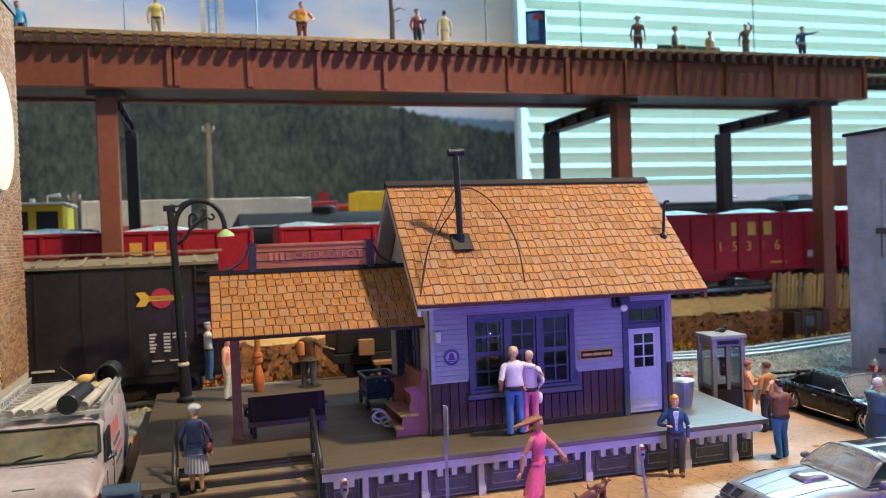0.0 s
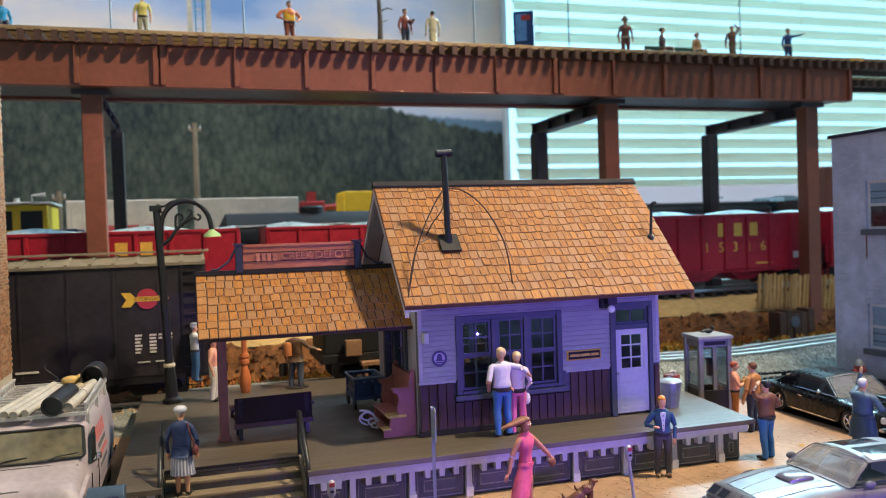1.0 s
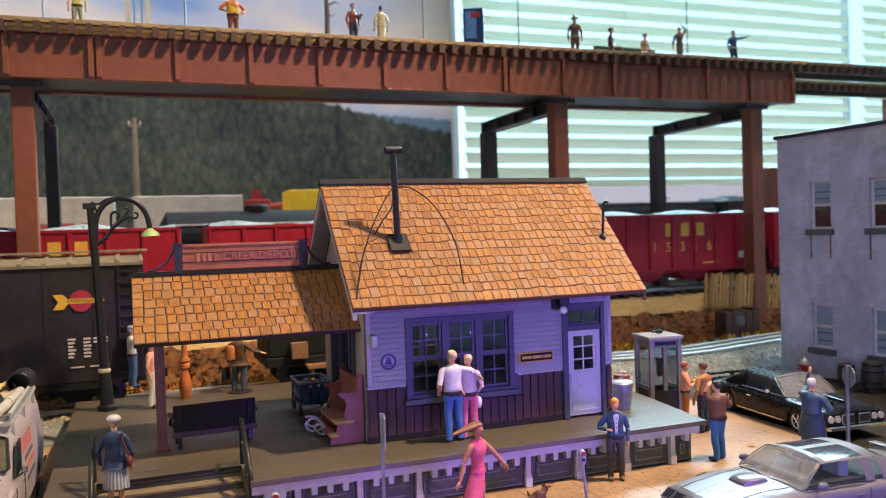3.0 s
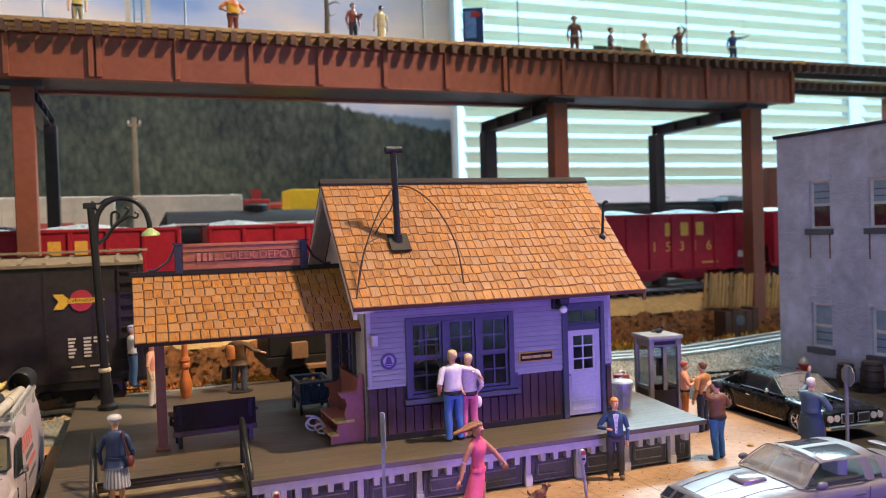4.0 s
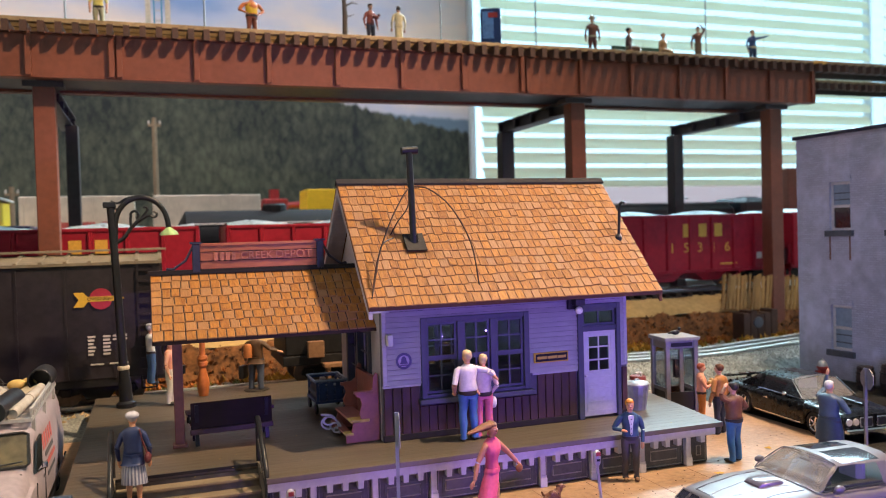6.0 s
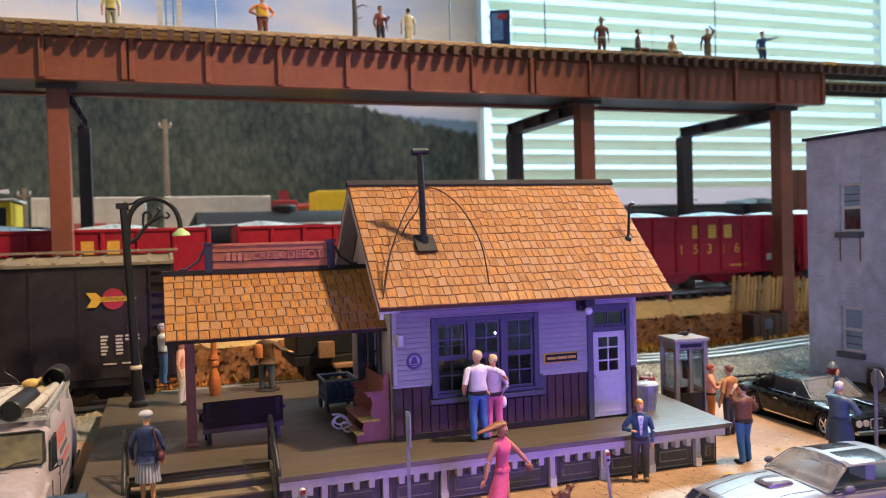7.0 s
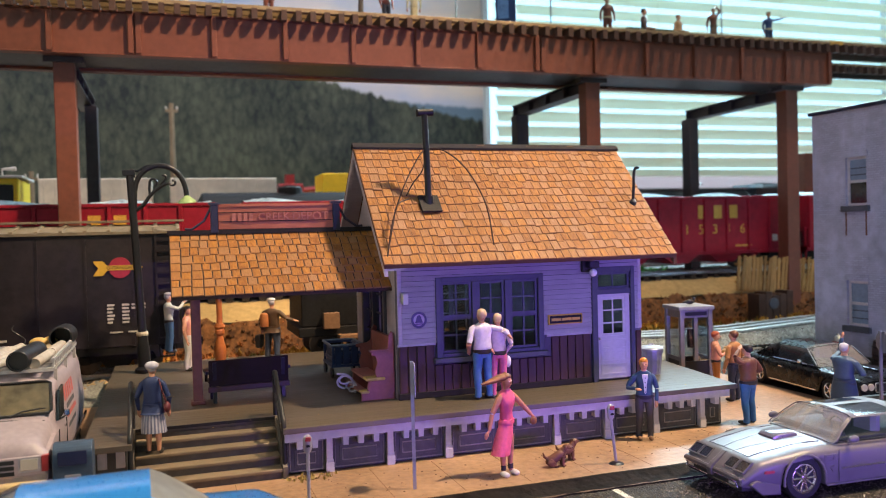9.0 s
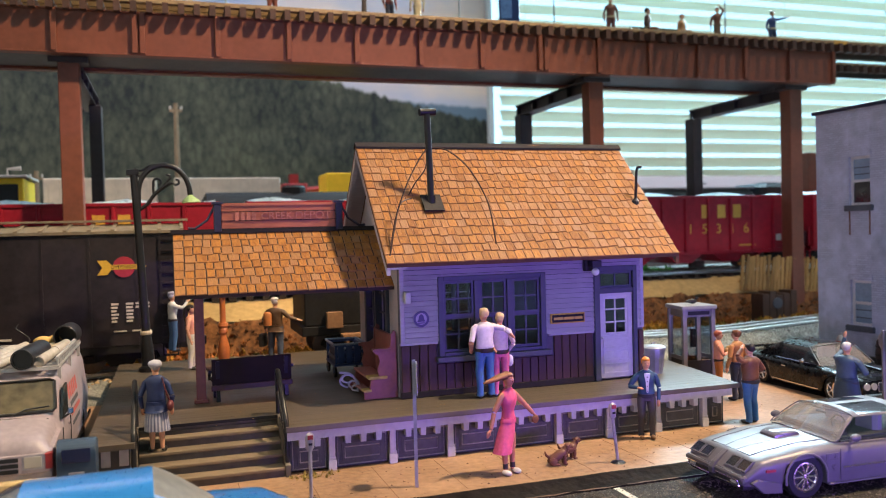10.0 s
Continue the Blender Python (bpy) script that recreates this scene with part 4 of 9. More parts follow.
# stove pipe with its guy wires, and a small vent
pipe = thing("stove_pipe", (5.66, 17.5, 5.1), "tall black stove pipe with a tee cap on the shingled roof", "stove pipe")
part("pipe", tube(B(), [(0, 0, -0.1), (-0.02, 0, 1.0), (-0.05, 0, 2.02)], 0.075, 12), M_IRON, pipe, smooth=True)
part("tee_cap", tube(B(), [(-0.22, 0, 2.05), (0.14, 0, 2.07)], 0.085, 12), M_IRON, pipe, smooth=True)
fl = part("flashing", box(B(), -0.22, -0.3, 0.0, 0.24, 0.2, 0.045), mat("black_flashing", (0.02, 0.017, 0.016), 0.6, spec=0.2), pipe)
fl.matrix_basis = pose(0, 0, 0.06 * K, 45.6, 0, 0)
part("collar", tube(B(), [(0, 0, -0.02), (0, 0, 0.2)], 0.11, 12), M_IRON, pipe, smooth=True)
M_WIRE = mat("brown_wire", (0.035, 0.014, 0.01), 0.4)
WIRES = [
    [(5.66, 17.5, 6.36), (5.98, 17.3, 6.3), (6.4, 17.05, 5.88), (6.74, 16.8, 5.1), (6.84, 16.62, 4.18)],
    [(5.6, 17.5, 6.36), (5.35, 17.3, 6.1), (4.95, 17.0, 5.5), (4.6, 16.7, 4.75), (4.42, 16.5, 4.05)],
    [(5.62, 17.5, 6.3), (5.55, 17.55, 5.9), (5.32, 17.55, 5.6), (5.2, 17.7, 5.33)],
    [(5.2, 17.5, 5.25), (4.82, 17.1, 5.1), (4.6, 16.75, 4.6), (4.4, 16.45, 4.02)],
]


def smooth_path(pts, n=6):
    """A soft curve through pts."""
    p = [Vector(q) for q in pts]
    out = []
    for i in range(len(p) - 1):
        a, b, c, d = p[max(i - 1, 0)], p[i], p[i + 1], p[min(i + 2, len(p) - 1)]
        for k in range(n):
            t = k / n
            out.append(0.5 * ((2 * b) + (c - a) * t + (2 * a - 5 * b + 4 * c - d) * t * t + (3 * b - a - 3 * c + d) * t ** 3))
    return out + [p[-1]]


for w in WIRES:
    part("guy_wire", tube(B(), [q - Vector((5.66, 17.5, 5.1)) for q in smooth_path(w)], 0.017, 5), M_WIRE, pipe, "thin bent brown wire")
vent = thing("vent_pipe", (10.86, 17.5, 5.08), "thin bent black vent pipe on the shingled roof", "vent pipe")
part("pipe", tube(B(), smooth_path([(0, 0, -0.08), (0.03, 0, 0.4), (0.05, 0, 0.75), (0.1, 0, 0.86), (0.18, 0, 0.86)], 4), 0.035, 8), M_IRON, vent, smooth=True)
part("flange", lathe(B(), [(0.09, -0.1), (0.09, 0.03), (0.04, 0.1)], 10), M_IRON, vent)

# wall lamp, round bell plate, plaque, junction box
lamp = thing("wall_lamp", (9.2, 16.94, 3.55), "black wall lantern with a white globe on the depot wall", "wall lamp")
part("bracket", box(box(B(), -0.1, -0.12, -0.05, 0.1, 0, 0.28), -0.04, -0.34, 0.05, 0.2, -0.12, 0.2), M_IRON, lamp, bevel=0.015)
part("globe", ball(B(), (0.08, -0.26, -0.06), 0.09, 0.09, 0.09, 12, 8), mat("white_globe", (0.8, 0.8, 0.85), 0.25, var=0.03, bump=0), lamp, smooth=True)
M_NAVY = mat("navy_enamel", (0.014, 0.018, 0.06), 0.4, var=0.1)
plate = thing("bell_plate", (5.18, 16.93, 2.63), "round pale enamel plate with a navy ring and bell shape", "enamel plate")
part("disc", tube(B(), [(0, 0, 0), (0, -0.014, 0)], 0.175, 24), M_CLAP, plate)
bm = B()
rings = [[bm.verts.new((r * math.cos(2 * math.pi * k / 28), yy, r * math.sin(2 * math.pi * k / 28))) for k in range(28)] for r, yy in ((0.125, -0.013), (0.125, -0.02), (0.175, -0.02), (0.175, -0.013))]
skin(bm, rings)
part("ring", bm, M_NAVY, plate)
part("bell_shape", prism(B(), [(-0.1, -0.06), (-0.065, -0.02), (-0.05, 0.06), (-0.02, 0.1), (0.02, 0.1), (0.05, 0.06), (0.065, -0.02), (0.1, -0.06)], "y", -0.022, -0.015), M_NAVY, plate)
part("clapper", box(B(), -0.08, -0.022, -0.1, 0.08, -0.015, -0.075), M_NAVY, plate)
plaque = thing("wall_plaque", (8.66, 16.93, 2.45), "black plaque with a yellow border and lettering on the wall", "plaque")
M_YEL = mat("mustard_enamel", (0.55, 0.34, 0.03), 0.4, var=0.1)
part("frame", box(B(), -0.43, -0.05, -0.115, 0.43, 0, 0.115), M_YEL, plaque, bevel=0.012)
part("face", box(B(), -0.4, -0.058, -0.085, 0.4, -0.051, 0.085), M_CAP, plaque)
for a, b in ((-0.36, -0.12), (-0.1, 0.14), (0.16, 0.36)):
    part("lettering", box(B(), a, -0.063, -0.03, b, -0.059, 0.03), M_YEL, plaque)
single("junction_box", box(B(), -0.06, -0.16, -0.12, 0.06, 0, 0.12), M_TRIMWHITE, "small pale junction box on the corner of the depot", "junction box", at=(4.86, 16.93, 3.1), bevel=0.015)

# rubbish bin
M_ZINC = mat("galvanised_steel", (0.26, 0.27, 0.29), 0.4, metal=0.5, var=0.2, grain=8)
binn = thing("rubbish_bin", (11.15, 17.3, DZ), "galvanised ribbed rubbish bin with a pale lid", "rubbish bin")
bm = B()
n = 28
rings = []
for r, z in ((0.2, 0), (0.235, 0.28), (0.27, 0.58)):
    rings.append([bm.verts.new((r * (1 + 0.035 * (k % 2)) * math.cos(2 * math.pi * k / n), r * (1 + 0.035 * (k % 2)) * math.sin(2 * math.pi * k / n), z)) for k in range(n)])
skin(bm, rings)
bm.faces.new(rings[0][::-1])
bm.faces.new(rings[-1])
part("body", bm, M_ZINC, binn)
part("lid", lathe(B(), [(0.3, 0.58), (0.3, 0.63), (0.26, 0.67), (0.08, 0.7)], 20), M_ZINC, binn, smooth=True)
part("lid_handle", tube(B(), [(-0.06, 0, 0.69), (-0.04, 0, 0.74), (0.04, 0, 0.74), (0.06, 0, 0.69)], 0.014, 6), M_ZINC, binn)
M_REDP = mat("red_paint", (0.3, 0.03, 0.03), 0.4)
single("fire_bucket", lathe(B(), [(0.1, 0), (0.14, 0.22), (0.15, 0.24)], 12), M_REDP, "small red bucket beside the rubbish bin on the platform", "bucket", at=(12.1, 18.65, DZ), smooth=True)

# benches
M_BENCH = mat("dark_plum_bench", (0.022, 0.014, 0.015), 0.7, spec=0.15, var=0.2, grain=7, stretch=(0.4, 1, 1))


M_BENCHRAIL = mat("worn_plum_rail", (0.06, 0.03, 0.028), 0.5, var=0.25, grain=7)


def bench(at, rz, label):
    b = thing("bench", at, label, "bench", rz, group="")
    w = 0.86
    part("backrest", box(B(), -w, 0.22, 0.36, w, 0.27, 0.92), M_BENCH, b, bevel=0.012)
    part("back_rail", box(B(), -w - 0.02, 0.2, 0.24, w + 0.02, 0.29, 0.357), M_BENCHRAIL, b, bevel=0.012)
    for i in range(3):
        part("seat_slat", box(B(), -w, -0.28 + 0.16 * i, 0.42, w, -0.14 + 0.16 * i, 0.47), M_BENCH, b, bevel=0.01)
    for s in (-1, 1):
        e = part("end_frame", prism(B(), [(-0.32, 0), (-0.24, 0), (-0.2, 0.34), (0.14, 0.34), (0.22, 0), (0.3, 0), (0.26, 0.4), (0.31, 0.88), (0.25, 0.88), (0.19, 0.48), (-0.3, 0.48)], "x", s * (w - 0.12) - 0.04, s * (w - 0.12) + 0.04), M_IRON, b)
        part("armrest", box(B(), s * w - 0.06, -0.32, 0.62, s * w + 0.06, 0.2, 0.68), M_IRON, b)
        part("arm_post", box(B(), s * w - 0.03, -0.3, 0.4, s * w + 0.03, -0.24, 0.62), M_IRON, b)
    return b


bench((1.72, 18.75, DZ), 184, "dark plum slatted bench standing on the platform")

# stepped pew against the depot wall
M_PEW = mat("red_brown_pew", (0.27, 0.09, 0.085), 0.5, var=0.2, grain=7)
M_CUSH = mat("ochre_cushion", (0.5, 0.33, 0.11), 0.7, var=0.25)
pew = thing("pew", (3.95, 17.2, DZ), "red-brown pew with scrolled ends and ochre seat edges beside the depot", "pew")
prof = [(0, 0), (0.74, 0), (0.74, 1.42), (0.68, 1.46), (0.62, 1.36), (0.6, 1.12), (0.5, 1.05), (0.24, 1.03), (0.24, 0.97), (0.32, 0.95), (0.36, 0.8), (0.3, 0.62), (0.34, 0.48), (0.32, 0.42), (0.16, 0.42), (0.12, 0.2), (0, 0.16)]
for y in (0.0, 1.5):
    part("end_panel", prism(B(), prof, "y", y, y + 0.07), M_PEW, pew, bevel=0.008)
part("arm_cap", box(B(), 0.2, -0.04, 1.035, 0.6, 0.11, 1.08), M_PEW, pew)
part("seat", box(B(), 0.1, 0.3, 0.423, 0.5, 1.5, 0.48), M_PEW, pew, bevel=0.01)
part("seat_cushion", box(B(), 0.1, -0.03, 0.423, 0.52, 0.297, 0.49), M_CUSH, pew, bevel=0.02)
part("foot_step", box(B(), -0.02, 0.22, 0.163, 0.16, 1.5, 0.21), M_PEW, pew, bevel=0.01)
part("step_pad", box(B(), -0.02, -0.03, 0.163, 0.17, 0.217, 0.22), M_CUSH, pew, bevel=0.02)
part("back", box(B(), 0.62, 0.073, 0.1, 0.7, 1.497, 1.35), M_PEW, pew)
# pale scrolled cast-iron bench end lying against the pew
M_SCROLL = mat("white_cast_iron", (0.34, 0.33, 0.4), 0.45, var=0.3, grain=12)
scroll = thing("cast_iron_scroll", (3.74, 17.95, DZ + 0.06), "white scrolled cast-iron bench end leaning on the pew", "bench end")
for cx, cz, r, a0, a1 in ((0.0, 0.42, 0.14, 20, 330), (0.14, 0.24, 0.11, -60, 250), (0.05, 0.36, 0.24, 100, 260), (0.2, 0.12, 0.09, 0, 300)):
    pts = [(cx + r * math.cos(radians(a0 + (a1 - a0) * i / 12)), -0.02 * i / 12, cz + r * 0.85 * math.sin(radians(a0 + (a1 - a0) * i / 12))) for i in range(13)]
    part("scroll", tube(B(), pts, 0.03, 6), M_SCROLL, scroll, smooth=True)
part("rim", tube(B(), smooth_path([(-0.2, 0, 0.62), (0.05, 0, 0.58), (0.2, 0, 0.4), (0.3, 0, 0.2), (0.26, 0, 0.0)], 4), 0.035, 6), M_SCROLL, scroll, smooth=True)
scroll.scale = (0.85, 0.85, 0.72)

# luggage cart
M_CART = mat("blue_cart_paint", (0.03, 0.055, 0.16), 0.4, var=0.2, grain=8)
cart = thing("luggage_cart", (4.3, 20.8, DZ), "blue slatted luggage cart on small wheels", "luggage cart")
part("bed", box(B(), -0.5, -0.6, 0.34, 0.46, 0.6, 0.42), M_CART, cart, bevel=0.01)
for y in (-0.58, 0.52):
    for x in (-0.48, 0.38):
        part("stake", box(B(), x, y, 0.42, x + 0.07, y + 0.06, 1.02), M_CART, cart)
    for z in (0.5, 0.72, 0.94):
        part("slat", box(B(), -0.41, y + 0.005, z, 0.38, y + 0.055, z + 0.09), M_CART, cart)
for x in (-0.46, 0.4):
    for z in (0.55, 0.92):
        part("end_slat", box(B(), x, -0.52, z, x + 0.04, 0.52, z + 0.08), M_CART, cart)
for x in (-0.46, 0.42):
    for y in (-0.45, 0.45):
        w = part("wheel", tube(B(), [(x - 0.03, y, 0.17), (x + 0.03, y, 0.17)], 0.17, 14), M_IRON, cart)
        part("hub", tube(B(), [(x - 0.045, y, 0.17), (x + 0.045, y, 0.17)], 0.05, 8), M_CART, w)
for x in (-0.3, -0.05, 0.2):
    part("side_board", box(B(), x - 0.09, -0.612, 0.43, x + 0.09, -0.583, 0.98), M_CART, cart)

part("crate", box(B(), -0.4, -0.5, 0.423, 0.36, 0.5, 0.86), mat("navy_crate", (0.02, 0.035, 0.1), 0.5, var=0.25), cart, bevel=0.02)
M_CARTRIM = mat("worn_pale_blue_rim", (0.2, 0.26, 0.36), 0.4, var=0.3, grain=14)
for y in (-0.58, 0.55):
    part("top_rail", tube(B(), [(-0.5, y, 1.03), (0.47, y, 1.03)], 0.035, 6), M_CARTRIM, cart)
for x in (-0.5, 0.47):
    part("top_rail", tube(B(), [(x, -0.58, 1.03), (x, 0.55, 1.03)], 0.035, 6), M_CARTRIM, cart)
cart.scale = (0.82, 1.0, 0.8)

# street lamp at the back of the platform
lamp = thing("street_lamp", (-0.62, 23.6, DZ), "black cast-iron street lamp with a curved scrolled arm and green shade", "street lamp")
part("base", lathe(B(), [(0.26, 0), (0.26, 0.1), (0.17, 0.16), (0.16, 0.6), (0.145, 0.7), (0.13, 0.95), (0.12, 1.0)], 16), M_IRON, lamp, smooth=True)
part("band", lathe(B(), [(0.145, 0.95), (0.16, 1.0), (0.145, 1.05)], 14), mat("pale_band", (0.5, 0.42, 0.32), 0.5), lamp)
part("column", tube(B(), [(0, 0, 0.8), (0, 0, 3.6), (-0.02, 0, 5.1)], [0.115, 0.1, 0.095], 12), M_IRON, lamp, smooth=True)
part("head_block", box(B(), -0.2, -0.1, 5.05, 0.12, 0.1, 5.2), M_IRON, lamp, bevel=0.02)
arc = [(0.06 + 0.67 * (1 - math.cos(radians(a))), 0, 4.42 + 0.86 * math.sin(radians(a)) ** 0.8) for a in range(0, 181, 12)]
arc = [(0.03, 0, 4.15)] + arc[1:-1] + [(1.4, 0, 4.48)]
part("arm", tube(B(), arc, 0.07, 10), M_IRON, lamp, smooth=True)


def curl(cx, cz, r, a0, a1, lead=()):
    """A wrought curl that tightens towards its tip, after the points that lead to it."""
    n = 9
    pts = list(lead) + [(cx + r * (1 - 0.45 * i / n) * math.cos(radians(a0 + (a1 - a0) * i / n)), 0, cz + r * (1 - 0.45 * i / n) * math.sin(radians(a0 + (a1 - a0) * i / n))) for i in range(n + 1)]
    part("scroll", tube(B(), smooth_path(pts, 2), 0.034, 6), M_IRON, lamp, smooth=True)


branch = [(0.06, 0, 4.16), (0.28, 0, 4.3), (0.46, 0, 4.52), (0.68, 0, 4.7), (0.9, 0, 4.82)]
part("scroll", tube(B(), smooth_path(branch, 4), 0.05, 8), M_IRON, lamp, smooth=True)
curl(0.58, 4.84, 0.12, 200, -80, ((0.46, 0, 4.54), (0.45, 0, 4.7)))
curl(1.06, 4.84, 0.09, 200, 470, ((0.86, 0, 4.8),))
curl(0.84, 4.98, 0.07, -60, 150, ((0.72, 0, 4.74), (0.82, 0, 4.86)))
part("scroll", tube(B(), smooth_path([(-0.16, 0, 5.18), (0.02, 0, 5.1), (0.16, 0, 5.0), (0.3, 0, 5.12), (0.46, 0, 5.2)], 4), 0.035, 6), M_IRON, lamp, smooth=True)
part("scroll", tube(B(), smooth_path([(0.0, 0, 5.22), (0.18, 0, 5.16), (0.36, 0, 5.26), (0.55, 0, 5.3)], 4), 0.03, 6), M_IRON, lamp, smooth=True)
part("shade", lathe(B(), [(0.06, 0.2), (0.1, 0.16), (0.22, 0.07), (0.245, 0.0), (0.05, 0.015)][::-1], 18), mat("pale_green_shade", (0.3, 0.42, 0.18), 0.35, var=0.08), lamp, at=(1.4, 0, 4.28), smooth=True)

lamp.matrix_basis = pose(-0.55 * K, 23.6 * K, DZ * K, 0, -2.2, 0) @ Matrix.Diagonal((1, 1, 1.05, 1))

# telephone booth
M_ALU = mat("aluminium_booth", (0.2, 0.19, 0.2), 0.4, metal=0.4, var=0.15, grain=8)
M_BOOTHGLASS = glass("booth_glass", (0.85, 0.9, 0.95))
booth = thing("telephone_booth", (13.86, 19.6, 0), "aluminium and glass telephone booth with a flat pale roof", "telephone booth", rz=-8)
for x in (-0.5, 0.5):
    for y in (-0.5, 0.5):
        part("corner_post", box(B(), x - 0.07, y - 0.07, 0, x + 0.07, y + 0.07, 2.1), M_ALU, booth, bevel=0.012)
part("roof", box(B(), -0.62, -0.62, 2.1, 0.62, 0.62, 2.2), mat("pale_booth_roof", (0.22, 0.22, 0.235), 0.4, var=0.1), booth, bevel=0.02)
for a, b, c, d, nm in ((-0.43, -0.52, 0.43, -0.48, "front"), (-0.43, 0.48, 0.43, 0.52, "back")):
    part("lower_panel", box(B(), a, b, 0.05, c, d, 0.75), M_IRON, booth)
    part("header", box(B(), a, b - 0.01, 1.9, c, d + 0.01, 2.097), M_ALU, booth)
    part("header_strip", box(B(), a + 0.05, b - 0.016, 1.95, c - 0.05, b - 0.011, 2.05), M_IRON, booth)
    for x in (-0.06,):
        part("mullion", box(B(), x, b, 0.753, x + 0.12, d, 1.897), M_ALU, booth)
    p = part("pane", box(B(), a, b + 0.015, 0.753, c, b + 0.02, 1.897), M_BOOTHGLASS, booth)
    p.visible_shadow = False
for x in (-0.52, 0.48):
    part("lower_panel", box(B(), x, -0.43, 0.05, x + 0.04, 0.43, 0.75), M_IRON, booth)
    part("header", box(B(), x - 0.01, -0.43, 1.9, x + 0.05, 0.43, 2.097), M_ALU, booth)
    part("mid_rail", box(B(), x, -0.43, 0.753, x + 0.04, 0.43, 0.85), M_ALU, booth)
    p = part("pane", box(B(), x + 0.015, -0.43, 0.853, x + 0.02, 0.43, 1.897), M_BOOTHGLASS, booth)
    p.visible_shadow = False
part("telephone", box(B(), 0.18, 0.3, 1.0, 0.42, 0.46, 1.5), M_IRON, booth)
booth.scale = (0.84, 0.84, 1.04)
single("toy_pigeon", ball(tube(ball(B(), (0, 0, 0.09), 0.13, 0.06, 0.07), [(-0.1, 0, 0.1), (-0.24, 0, 0.08)], [0.05, 0.02], 6), (0.12, 0, 0.18), 0.05, 0.045, 0.05), M_IRON, "tiny dark model pigeon on the booth roof", "figurine", at=(13.86, 19.5, 2.288), smooth=True)

# ---- painted model figures, each one plain mesh ----
PAINT = {}


def paint(col, rough=0.5):
    key = tuple(round(c, 3) for c in col)
    if key not in PAINT:
        PAINT[key] = mat("figure_paint", col, rough, var=0.14, grain=14, big=5, bump=0.15)
    return PAINT[key]


SKIN = (0.55, 0.27, 0.16)


def loft(bm, rows, n, mi, cx=0.0, cy=0.0):
    rings = [[bm.verts.new((cx + dx + rx * math.cos(2 * math.pi * k / n), cy + dy + ry * math.sin(2 * math.pi * k / n), z)) for k in range(n)] for z, rx, ry, dx, dy in rows]
    skin(bm, rings, True, mi)
    bm.faces.new(rings[0][::-1]).material_index = mi
    bm.faces.new(rings[-1]).material_index = mi


DOWN = ((0.23, 0.0, 1.38), (0.29, 0.02, 1.1), (0.28, -0.06, 0.84))


